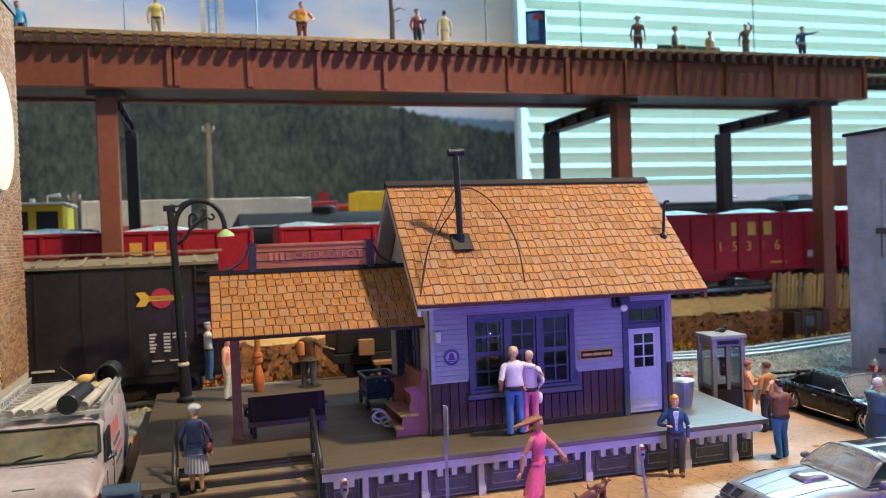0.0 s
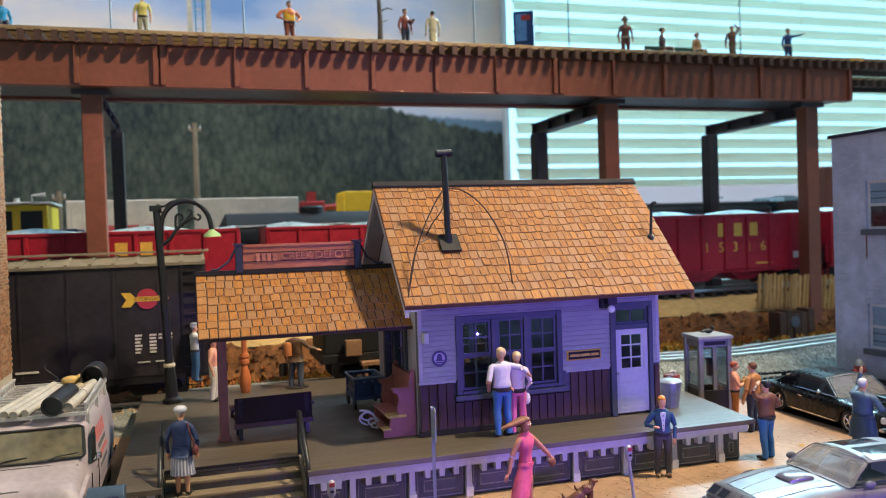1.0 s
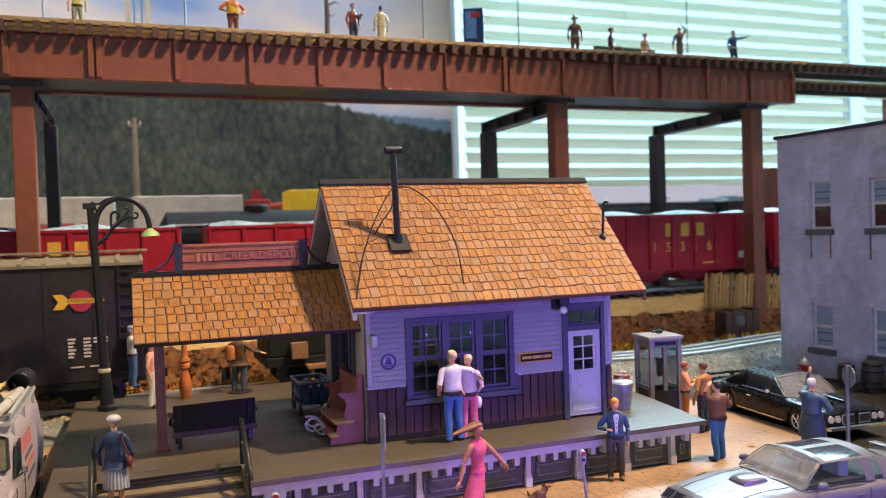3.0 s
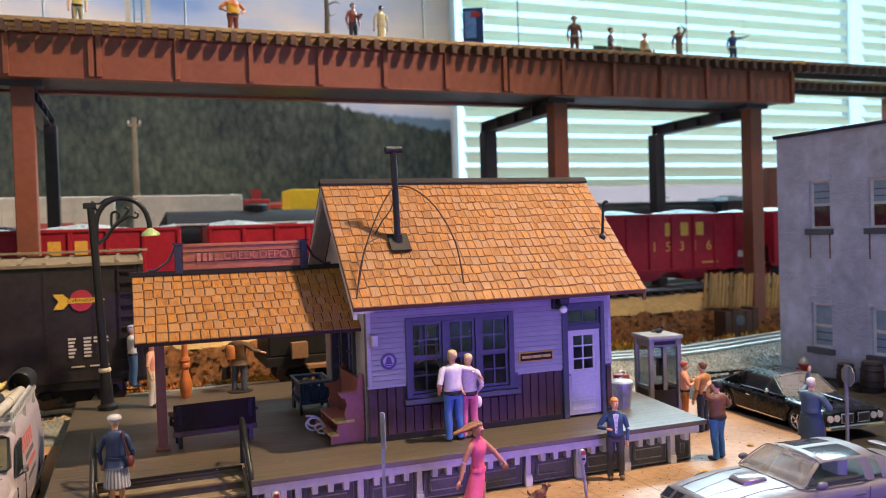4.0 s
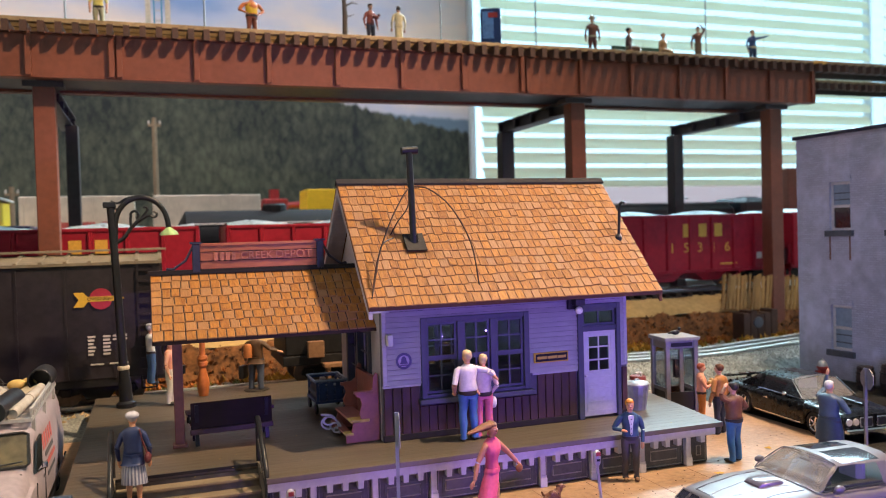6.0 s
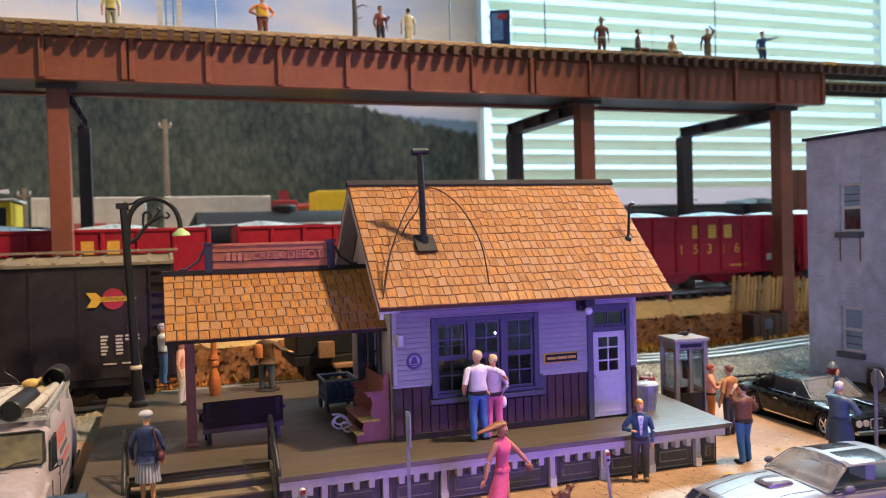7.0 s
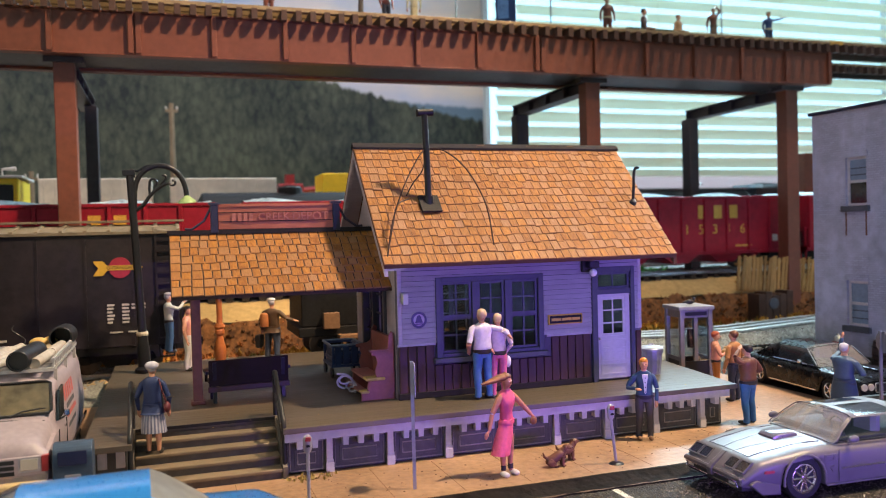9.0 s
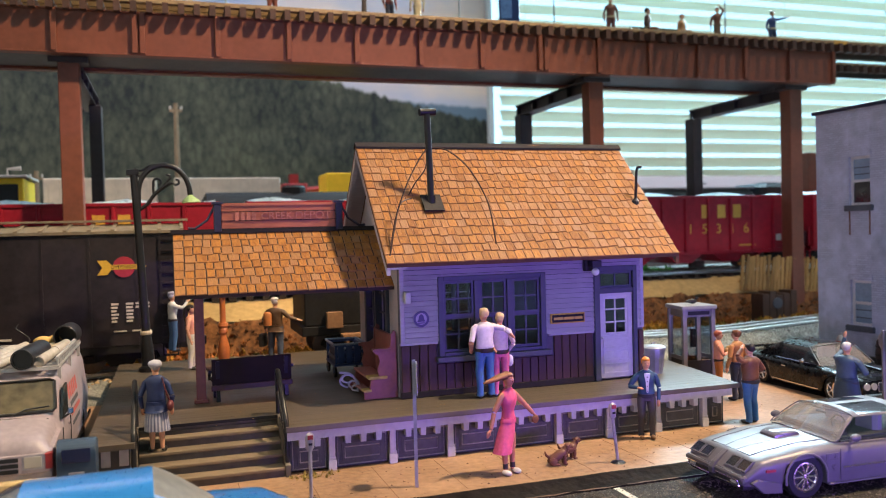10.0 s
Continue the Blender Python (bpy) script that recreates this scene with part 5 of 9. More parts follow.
def figure(label, at, rz, h, top, legs, hair, left=DOWN, right=None, skirt=None, hat=None, skin_col=SKIN, sleeve=2, shoe=(0.03, 0.025, 0.02), seated=False, extra=None, base=False, coat=None, stripes=False, bulk=1.0, sway=0.0):
    """A small painted figure that faces the street at rz 0; left and right: shoulder, elbow and end of each arm."""
    s = h / 1.75
    bm = B()
    right = right or tuple((-x, y, z) for x, y, z in DOWN)
    if seated:
        for d in (-1, 1):
            tube(bm, [(0.1 * d, 0.02, 0.5), (0.12 * d, -0.42, 0.5), (0.12 * d, -0.45, 0.08)], [0.11, 0.08, 0.06], 8, 2)
            ball(bm, (0.12 * d, -0.52, 0.05), 0.05, 0.12, 0.05, 8, 5, 4)
        dz = -0.4
    else:
        dz = 0.0
        for d in (-1, 1):
            if skirt:
                tube(bm, [(0.075 * d, 0, 0.72), (0.085 * d, 0.0, 0.5), (0.09 * d, 0.025, 0.34), (0.09 * d, 0.025, 0.2), (0.09 * d, 0.02, 0.06)], [0.075, 0.056, 0.06, 0.046, 0.036], 10, 0)
            else:
                tube(bm, [(0.088 * d, 0.0, 0.93), (0.098 * d, -0.005, 0.74), (0.11 * d, -0.015, 0.52), (0.115 * d, 0.01, 0.34), (0.12 * d, 0.025, 0.14), (0.12 * d, 0.02, 0.055)], [0.108, 0.098, 0.078, 0.076, 0.064, 0.07], 12, 2)
            ball(bm, (0.12 * d, -0.05, 0.05), 0.055, 0.13, 0.05, 8, 5, 4)
        if skirt:
            n = 44 if stripes else 24
            fl = 0.24 if skirt > 0.45 or stripes else (0.19 if sway else 0.165)
            rows = [(skirt, fl, fl * 0.83), (skirt + 0.25, fl * 0.92, fl * 0.75), (0.95, 0.16, 0.115)]
            rings = [[bm.verts.new((rx * (1 + (0.05 if k % 2 else -0.02) * (0.96 - z)) * math.cos(2 * math.pi * k / n), ry * (1 + (0.1 if k % 2 else -0.05) * (0.96 - z)) * math.sin(2 * math.pi * k / n), z)) for k in range(n)] for z, rx, ry in rows]
            skin(bm, rings, True, 2)
            if stripes:
                bm.faces.ensure_lookup_table()
                for k, f in enumerate(bm.faces[-2 * n:]):
                    f.material_index = 6 if k % 2 else 2
            bm.faces.new(rings[0][::-1]).material_index = 2
    loft(bm, [(0.82 + dz, 0.165, 0.115, 0, 0), (0.93 + dz, 0.17, 0.12, 0, 0)], 14, 2)
    waist = 0.128 if skirt and not coat else 0.158
    loft(bm, [(0.895 + dz, 0.176, 0.13, 0, 0), (0.92 + dz, 0.186, 0.139, 0, 0), (0.985 + dz, waist + 0.032, 0.14, 0, 0)], 16, 1 if coat else 2 if skirt else 5)
    loft(bm, [(0.965 + dz, waist + 0.012, 0.116, 0, 0), (1.0 + dz, waist + 0.022, 0.124, 0, 0.005), (1.1 + dz, waist + 0.01, 0.116, 0, 0.008), (1.2 + dz, 0.172, 0.126, 0, -0.004), (1.29 + dz, 0.192, 0.134, 0, -0.008), (1.37 + dz, 0.2, 0.124, 0, 0.006), (1.425 + dz, 0.178, 0.102, 0, 0.014), (1.462 + dz, 0.12, 0.084, 0, 0.012), (1.495 + dz, 0.068, 0.066, 0, 0)], 18, 1)
    if coat:
        loft(bm, [(coat, 0.235, 0.185, 0, 0.01), (0.8, 0.21, 0.155, 0, 0), (0.98, 0.18, 0.128, 0, 0)], 14, 1)
    loft(bm, [(1.46 + dz, 0.06, 0.06, 0, 0.0), (1.56 + dz, 0.055, 0.055, 0, -0.01)], 8, 0)
    ball(bm, (0, -0.02, 1.63 + dz), 0.085, 0.1, 0.12, 12, 8, 0)
    ball(bm, (0, 0.025, 1.675 + dz), 0.095, 0.1, 0.1, 12, 8, 3)
    ball(bm, (0, -0.012, 1.71 + dz), 0.086, 0.1, 0.058, 12, 7, 3)
    for d in (-1, 1):
        ball(bm, (0.03 * d, -0.113, 1.645 + dz), 0.012, 0.01, 0.009, 6, 4, 4)
    ball(bm, (0, -0.11, 1.583 + dz), 0.026, 0.012, 0.008, 6, 4, 0)
    ball(bm, (0, -0.12, 1.62 + dz), 0.02, 0.025, 0.025, 6, 4, 0)
    for arm, cut in ((left, sleeve if isinstance(sleeve, int) else sleeve[0]), (right, sleeve if isinstance(sleeve, int) else sleeve[1])):
        a = [Vector((x, y, z + dz)) for x, y, z in arm]
        a[0].x *= 0.88
        a[0].z -= 0.015
        tube(bm, [a[0] - Vector((math.copysign(0.06, a[0].x), 0, -0.02)), a[0], (a[0] + a[1]) / 2, a[1]], [0.066, 0.066, 0.06, 0.052], 8, 0 if cut == 0 else 1)
        tube(bm, [a[1], (a[1] + a[2]) / 2, a[2]], [0.05, 0.046, 0.036], 8, 1 if cut == 2 else 0)
        way = (a[2] - a[1]).normalized()
        tube(bm, [a[2] - way * 0.01, a[2] + way * 0.05, a[2] + way * 0.1, a[2] + way * 0.14], [0.03, 0.044, 0.036, 0.016], 8, 0, 0.7)
        tube(bm, [a[2] + way * 0.03 + Vector((0, -0.03, 0)), a[2] + way * 0.08 + Vector((0, -0.055, 0))], [0.016, 0.011], 6, 0)
    if hat == "cap":
        ball(bm, (0, -0.0, 1.74 + dz), 0.115, 0.125, 0.06, 12, 6, 6)
    elif hat == "brim":
        lathe(bm, [(0.19, 0), (0.19, 0.02), (0.1, 0.03), (0.09, 0.13), (0.03, 0.15)], 14, (0, 0, 1.7 + dz), 6)
    elif hat == "beret":
        ball(bm, (0, 0.01, 1.7 + dz), 0.135, 0.14, 0.085, 14, 7, 6)
    elif hat == "tail":
        tube(bm, [(0, 0.04, 1.7), (0, 0.12, 1.66), (0, 0.16, 1.52), (0, 0.14, 1.36), (0.01, 0.13, 1.24)], [0.08, 0.085, 0.075, 0.06, 0.02], 10, 3)
    elif hat == "swept":
        tube(bm, [(0.05, -0.02, 1.7), (-0.04, 0.02, 1.7), (-0.16, 0.04, 1.685), (-0.3, 0.06, 1.65), (-0.44, 0.07, 1.635), (-0.52, 0.06, 1.63)], [0.085, 0.105, 0.09, 0.07, 0.045, 0.012], 12, 3, 0.6)
    if extra == "bag":
        ball(bm, (-0.27, 0.08, 0.9), 0.07, 0.12, 0.11, 10, 6, 5)
        tube(bm, [(-0.26, 0.09, 0.98), (-0.2, 0.15, 1.2), (-0.13, 0.1, 1.47)], 0.016, 5, 5)
    elif extra == "pack":
        chamfer_box(bm, 0.02, 0.1, 0.95, 0.22, 0.26, 1.38, 0.05, 5)
        box(bm, 0.26, -0.14, 0.32, 0.4, 0.14, 0.74, 4)
    elif extra == "bundle":
        ball(bm, (0.1, -0.26, 1.18), 0.16, 0.1, 0.09, 10, 6, 6)
        ball(bm, (0.22, -0.3, 1.26), 0.07, 0.07, 0.06, 8, 5, 6)
    elif extra == "purse":
        ball(bm, (right[2][0] - 0.02, right[2][1] - 0.05, right[2][2] + dz - 0.02), 0.09, 0.06, 0.07, 8, 5, 5)
    elif extra == "shirt":
        prism(bm, [(-0.022, 1.02), (0.022, 1.02), (0.03, 1.25), (0.075, 1.44), (-0.075, 1.44), (-0.03, 1.25)], "y", -0.15, -0.1, 6)
        for i in range(4):
            ball(bm, (0, -0.152, 1.06 + 0.1 * i), 0.014, 0.012, 0.014, 6, 4, 5)
    elif extra == "pouch":
        ball(bm, (left[2][0] + 0.02, left[2][1] - 0.04, left[2][2] - 0.1), 0.09, 0.06, 0.075, 10, 6, 3)
        for d in (-1, 1):
            tube(bm, [(0.09 * d, 0.02, 0.1), (0.09 * d, 0.02, 0.2)], [0.05, 0.05], 10, 5)
    elif extra == "handbag":
        ball(bm, (left[2][0] + 0.04, left[2][1], left[2][2] - 0.12), 0.06, 0.09, 0.13, 8, 5, 6)
    elif extra == "vest":
        loft(bm, [(1.0 + dz, 0.178, 0.13, 0, 0), (1.28 + dz, 0.2, 0.138, 0, 0), (1.38 + dz, 0.17, 0.128, 0, 0)], 14, 6)
    if base:
        lathe(bm, [(0.3, -0.0), (0.3, 0.03), (0.27, 0.04)], 12, (0, 0, 0), 4)
    cloth = {v for f in bm.faces if f.material_index == 2 for v in f.verts}
    for v in bm.verts:
        if v.co.z < 1.47 + dz:
            g = (bulk - 1) * (1.0 if v.co.z > 0.8 + dz or coat else 0.3)
            v.co.x, v.co.y = v.co.x * (1 + g), v.co.y * (1 + g * 1.2)
        if sway and v in cloth and v.co.z < 0.95:
            v.co.x -= sway * (0.95 - v.co.z)
        v.co *= s
    # soft modelling: rounded limbs, folds in the cloth, strands in the hair
    bmesh.ops.recalc_face_normals(bm, faces=bm.faces)
    bmesh.ops.subdivide_edges(bm, edges=bm.edges[:], cuts=1, use_grid_fill=True)
    bmesh.ops.smooth_vert(bm, verts=bm.verts[:], factor=0.45, use_axis_x=True, use_axis_y=True, use_axis_z=True)
    bm.normal_update()
    seed = Vector((at[0], at[1], 0)) * 3.7
    kinds = {}
    for f in bm.faces:
        for v in f.verts:
            kinds[v] = max(kinds.get(v, 0), 2 if f.material_index in (1, 2) else 1 if f.material_index == 3 else 0)
    for v, kd in kinds.items():
        q = v.co / s
        if kd == 2:
            v.co += v.normal * s * (0.016 * noise.noise(Vector((q.x * 6, q.y * 6, q.z * 3.4)) + seed) + 0.009 * noise.noise(Vector((q.x * 17, q.y * 17, q.z * 11)) + seed))
        elif kd == 1:
            v.co += v.normal * s * 0.012 * noise.noise(Vector((q.x * 26, q.y * 26, q.z * 12)) + seed)
    mats = [paint(skin_col), paint(top), paint(legs), paint(hair), paint(shoe), paint(extra_col[0]), paint(extra_col[1])]
    return single("figurine", bm, mats, label, "figurine", at, rz, group="painted figures", smooth=True)


extra_col = [(0.03, 0.02, 0.015), (0.6, 0.58, 0.56)]
BLOND = (0.6, 0.42, 0.24)
figure("painted figurine in a white shirt and blue jeans", (6.4, 16.35, DZ), 186, 1.9, (0.62, 0.55, 0.62), (0.05, 0.13, 0.34), BLOND, left=((0.22, 0, 1.4), (0.3, 0.06, 1.12), (0.22, -0.1, 0.95)), right=((-0.22, 0.02, 1.4), (-0.36, 0.13, 1.34), (-0.46, 0.13, 1.24)), sleeve=(1, 2), bulk=1.08, shoe=(0.05, 0.045, 0.05))
figure("painted figurine in a pale top and pink trousers", (6.78, 16.4, DZ), 175, 1.78, (0.64, 0.5, 0.56), (0.6, 0.12, 0.25), BLOND, left=((0.22, 0.02, 1.4), (0.3, 0.08, 1.2), (0.2, 0.12, 1.05)), right=((-0.22, 0, 1.38), (-0.3, 0.0, 1.1), (-0.22, -0.12, 0.92)), shoe=(0.5, 0.48, 0.5), sleeve=2)
single("handbag", ball(B(), (0, 0, 0), 0.08, 0.06, 0.13), paint((0.65, 0.62, 0.64)), "small white handbag carried by a pink-clad figurine", "handbag", at=(7.02, 16.44, DZ + 0.74), smooth=True)
extra_col = [(0.03, 0.02, 0.025), (0.65, 0.63, 0.62)]
figure("painted figurine in a long pink dress with hair blown sideways", (5.92, 13.97, 0), 22, 1.87, (0.68, 0.1, 0.19), (0.68, 0.1, 0.19), (0.22, 0.08, 0.03), left=((0.2, 0, 1.38), (0.44, -0.02, 1.16), (0.6, -0.1, 0.98)), right=((-0.2, 0, 1.38), (-0.34, 0.06, 1.1), (-0.44, 0.05, 0.82)), skirt=0.38, hat="swept", extra="pouch", sleeve=0, bulk=0.87, sway=0.3, skin_col=(0.5, 0.2, 0.12), shoe=(0.7, 0.68, 0.66))
extra_col = [(0.02, 0.02, 0.03), (0.6, 0.58, 0.6)]
figure("painted figurine in a navy jacket over a white buttoned shirt", (9.56, 15.12, 0), -22, 1.72, (0.025, 0.06, 0.12), (0.05, 0.045, 0.05), (0.6, 0.22, 0.03), left=((0.22, 0, 1.38), (0.28, 0.02, 1.1), (0.25, -0.04, 0.84)), right=((-0.22, 0, 1.38), (-0.36, 0.0, 1.14), (-0.2, -0.2, 1.14)), extra="shirt", shoe=(0.16, 0.08, 0.04))
figure("painted figurine in a brown leather jacket and blue jeans", (12.4, 15.35, 0), 200, 1.78, (0.12, 0.045, 0.025), (0.03, 0.12, 0.34), (0.015, 0.012, 0.012), left=((0.22, 0, 1.4), (0.36, -0.08, 1.52), (0.14, -0.12, 1.66)), right=((-0.22, 0, 1.38), (-0.34, 0.03, 1.15), (-0.2, -0.12, 1.05)), bulk=1.28)
figure("painted figurine in a tan jacket and dark trousers", (13.72, 17.5, 0), 200, 1.78, (0.36, 0.15, 0.04), (0.03, 0.035, 0.06), (0.14, 0.05, 0.02), bulk=1.15)
extra_col = [(0.03, 0.02, 0.015), (0.35, 0.2, 0.06)]
figure("painted figurine in an orange skirt suit holding a small dog", (13.85, 18.4, 0), 60, 1.66, (0.6, 0.25, 0.16), (0.5, 0.16, 0.03), (0.3, 0.06, 0.02), left=((0.2, 0, 1.36), (0.26, -0.1, 1.12), (0.1, -0.26, 1.18)), right=((-0.2, 0, 1.36), (-0.26, -0.1, 1.12), (-0.02, -0.26, 1.16)), extra="bundle")
extra_col = [(0.03, 0.02, 0.02), (0.5, 0.48, 0.46)]
figure("painted figurine with grey hair in a blue-grey coat raising one arm", (14.35, 14.55, 0), 100, 1.78, (0.04, 0.07, 0.12), (0.05, 0.06, 0.09), (0.42, 0.4, 0.4), coat=0.45, bulk=1.35, left=((0.22, -0.02, 1.4), (0.32, -0.28, 1.5), (0.3, -0.36, 1.82)), right=((-0.22, 0, 1.38), (-0.3, -0.05, 1.12), (-0.05, -0.22, 1.15)))
extra_col = [(0.1, 0.02, 0.025), (0.36, 0.35, 0.4)]
figure("painted figurine in navy jacket, striped pleated skirt and white beret", (-0.22, 16.1, DZ * 3 / 5), 172, 1.68, (0.016, 0.028, 0.09), (0.16, 0.17, 0.25), (0.4, 0.36, 0.33), left=((-0.22, 0, 1.36), (-0.3, 0.02, 1.08), (-0.28, -0.05, 0.82)), right=((0.22, 0, 1.36), (0.29, 0.02, 1.1), (0.27, -0.05, 0.84)), skirt=0.4, hat="beret", extra="bag", coat=0.78, stripes=True)
extra_col = [(0.42, 0.14, 0.03), (0.66, 0.62, 0.58)]
figure("painted figurine in a brown jacket and white cap with luggage", (2.95, 24.35, DZ), 150, 1.74, (0.09, 0.045, 0.02), (0.05, 0.06, 0.09), (0.5, 0.45, 0.4), right=((-0.22, 0, 1.38), (-0.34, -0.05, 1.18), (-0.5, -0.12, 1.12)), hat="cap", extra="pack", base=True, coat=0.78, bulk=1.22)
extra_col = [(0.6, 0.55, 0.5), (0.6, 0.55, 0.5)]
figure("painted figurine in pink top and cream trousers with long hair", (0.58, 23.3, DZ), 70, 1.74, (0.6, 0.26, 0.17), (0.55, 0.5, 0.42), (0.02, 0.015, 0.012), hat="tail", sleeve=0, left=((0.2, 0, 1.38), (0.26, -0.02, 1.12), (0.16, -0.14, 0.98)))

# figures on the bridge walkway
BZ = GZ1 + 0.58
BY = 31.95
extra_col = [(0.03, 0.02, 0.015), (0.65, 0.4, 0.02)]
figure("painted figurine in a bright blue jersey seated on the bridge", (-5.95, BY, BZ), 20, 1.75, (0.02, 0.22, 0.4), (0.05, 0.05, 0.08), (0.1, 0.05, 0.03), seated=True)
figure("painted figurine in a yellow shirt and khaki trousers on the bridge", (-1.28, BY, BZ), 0, 1.75, (0.62, 0.5, 0.12), (0.34, 0.3, 0.18), (0.05, 0.03, 0.02), sleeve=1)
figure("painted figurine in an orange shirt and yellow vest on the bridge", (4.08, BY, BZ), 10, 1.78, (0.5, 0.14, 0.03), (0.22, 0.06, 0.03), (0.02, 0.015, 0.012), extra="vest", bulk=1.25, left=((0.24, 0, 1.38), (0.36, 0.0, 1.15), (0.2, -0.14, 1.0)), right=((-0.24, 0, 1.38), (-0.38, 0.0, 1.15), (-0.2, -0.14, 1.0)), hat=None)
extra_col = [(0.12, 0.03, 0.02), (0.12, 0.03, 0.02)]
figure("painted figurine in a red shirt carrying a bundle on the bridge", (8.72, BY, BZ), 15, 1.72, (0.22, 0.05, 0.03), (0.03, 0.03, 0.05), (0.03, 0.02, 0.02), extra="bundle")
extra_col = [(0.4, 0.34, 0.22), (0.4, 0.34, 0.22)]
figure("painted figurine in a cream coat seen from behind on the bridge", (9.88, BY, BZ), 180, 1.7, (0.62, 0.52, 0.3), (0.55, 0.45, 0.26), (0.03, 0.02, 0.02), skirt=0.3)
figure("painted figurine in a brown coat and hat on the bridge", (18.75, BY, BZ), -20, 1.82, (0.16, 0.06, 0.04), (0.14, 0.05, 0.04), (0.03, 0.02, 0.02), hat="brim")
figure("painted figurine in dark brown seated on the bridge bench", (20.6, BY, BZ), 60, 1.9, (0.1, 0.05, 0.04), (0.2, 0.1, 0.05), (0.02, 0.015, 0.01), seated=True)
figure("painted figurine in tan seated on the bridge bench", (22.4, BY, BZ), 20, 1.7, (0.4, 0.22, 0.1), (0.3, 0.2, 0.1), (0.2, 0.08, 0.03), seated=True)
figure("painted figurine in a brown dress on the bridge", (24.3, BY, BZ), -40, 1.72, (0.14, 0.06, 0.04), (0.12, 0.08, 0.05), (0.04, 0.02, 0.02), skirt=0.4, left=((0.2, 0, 1.4), (0.28, 0, 1.6), (0.12, 0, 1.8)))
figure("painted figurine in a blue jacket and cap pointing on the bridge", (27.4, BY, BZ), -10, 1.72, (0.02, 0.05, 0.16), (0.02, 0.04, 0.1), (0.05, 0.03, 0.02), left=((0.22, 0, 1.4), (0.48, 0, 1.42), (0.78, 0, 1.5)), hat="cap")
tiny = thing("bridge_bench", (21.3, BY + 0.2, BZ), "low green bench on the bridge walkway", "bench")
part("seat", box(B(), -1.3, -0.2, 0.38, 1.3, 0.25, 0.46), mat("dark_green_paint", (0.02, 0.06, 0.04), 0.5), tiny)
for x in (-1.1, 1.0):
    part("leg", box(B(), x, -0.15, 0, x + 0.1, 0.2, 0.38), M_IRON, tiny)
part("backrest", box(B(), -1.3, 0.26, 0.4, 1.3, 0.32, 0.75), mat("dark_green_paint", (0.02, 0.06, 0.04), 0.5), tiny)
machine = thing("vending_machine", (13.92, BY, BZ), "blue vending machine standing on the bridge walkway", "vending machine", rz=-25)
M_VEND = mat("blue_machine", (0.012, 0.035, 0.13), 0.35, var=0.15)
part("cabinet", box(B(), -0.42, -0.4, 0, 0.42, 0.4, 1.8), M_VEND, machine, bevel=0.03)
part("front_panel", box(B(), -0.34, -0.425, 0.55, 0.12, -0.402, 1.66), mat("light_blue_panel", (0.1, 0.22, 0.5), 0.3), machine)
part("sign_panel", box(B(), -0.1, -0.43, 1.4, 0.3, -0.426, 1.62), M_REDP, machine)
dead = single("dead_tree", tube(tube(tube(tube(tube(B(), [(0, 0, 0), (0.03, 0, 1.2), (-0.02, 0, 2.4), (0.02, 0, 3.4)], [0.11, 0.1, 0.07, 0.03], 7), [(0, 0, 1.55), (0.35, 0.05, 1.75), (0.6, 0.1, 1.7)], [0.04, 0.03, 0.01], 5), [(0.0, 0, 2.0), (-0.4, 0.1, 2.3), (-0.7, 0.1, 2.3)], [0.04, 0.03, 0.01], 5), [(0, 0, 2.3), (0.4, -0.1, 2.6), (0.8, 0, 2.55)], [0.05, 0.03, 0.01], 5), [(0, 0, 1.3), (0.2, 0.1, 1.2), (0.4, 0.1, 1.3)], [0.03, 0.02, 0.01], 5), mat("grey_bark", (0.1, 0.07, 0.05), 0.8, var=0.3), "bare dead model tree standing on the bridge walkway", "tree", at=(7.66, BY, BZ), smooth=True)
M_FOLI = mat("sparse_green_leaf", (0.04, 0.06, 0.02), 0.8, rnd=0.3)
rl = random.Random(4)
bm = B()
for i in range(90):
    c = Vector((rl.uniform(-0.8, 0.85), rl.uniform(-0.3, 0.3), rl.uniform(2.25, 2.75) + rl.uniform(0, 0.5)))
    d = Vector((rl.uniform(-1, 1), rl.uniform(-1, 1), rl.uniform(-1, 1))).normalized() * 0.09
    e = d.cross(Vector((0.3, 0.5, 0.8))).normalized() * 0.05
    quad(bm, [c - d - e, c + d - e, c + d + e, c - d + e])
tagged(part("crown", bm, M_FOLI, dead), kind="stuff")
frame_tower = thing("ladder_tower", (0.72, BY, BZ), "pale lattice tower leg with a blue ladder on the bridge", "lattice tower")
for x in (-0.34, 0.34):
    part("leg", box(B(), x - 0.09, -0.1, 0, x + 0.09, 0.1, 3.6), mat("cream_steel", (0.55, 0.52, 0.45), 0.5), frame_tower)
for x in (-0.13, 0.13):
    part("ladder_rail", box(B(), x - 0.03, -0.05, 0, x + 0.03, 0.0, 3.6), mat("blue_steel", (0.1, 0.3, 0.5), 0.5), frame_tower)
for i in range(9):
    part("rung", box(B(), -0.1, -0.04, 0.2 + 0.36 * i, 0.1, -0.01, 0.25 + 0.36 * i), M_TRIMWHITE, frame_tower)
M_ROD = mat("grey_wire_post", (0.28, 0.3, 0.3), 0.5)
for x in (-2.42, 2.4, 11.9, 16.3, 25.2):
    single("wire_post", tube(B(), [(0, 0, 0), (0, 0, 5)], 0.035, 6), M_ROD, "thin grey wire post on the bridge", "post", at=(x, BY + 0.6, BZ), group="wire posts on the bridge")

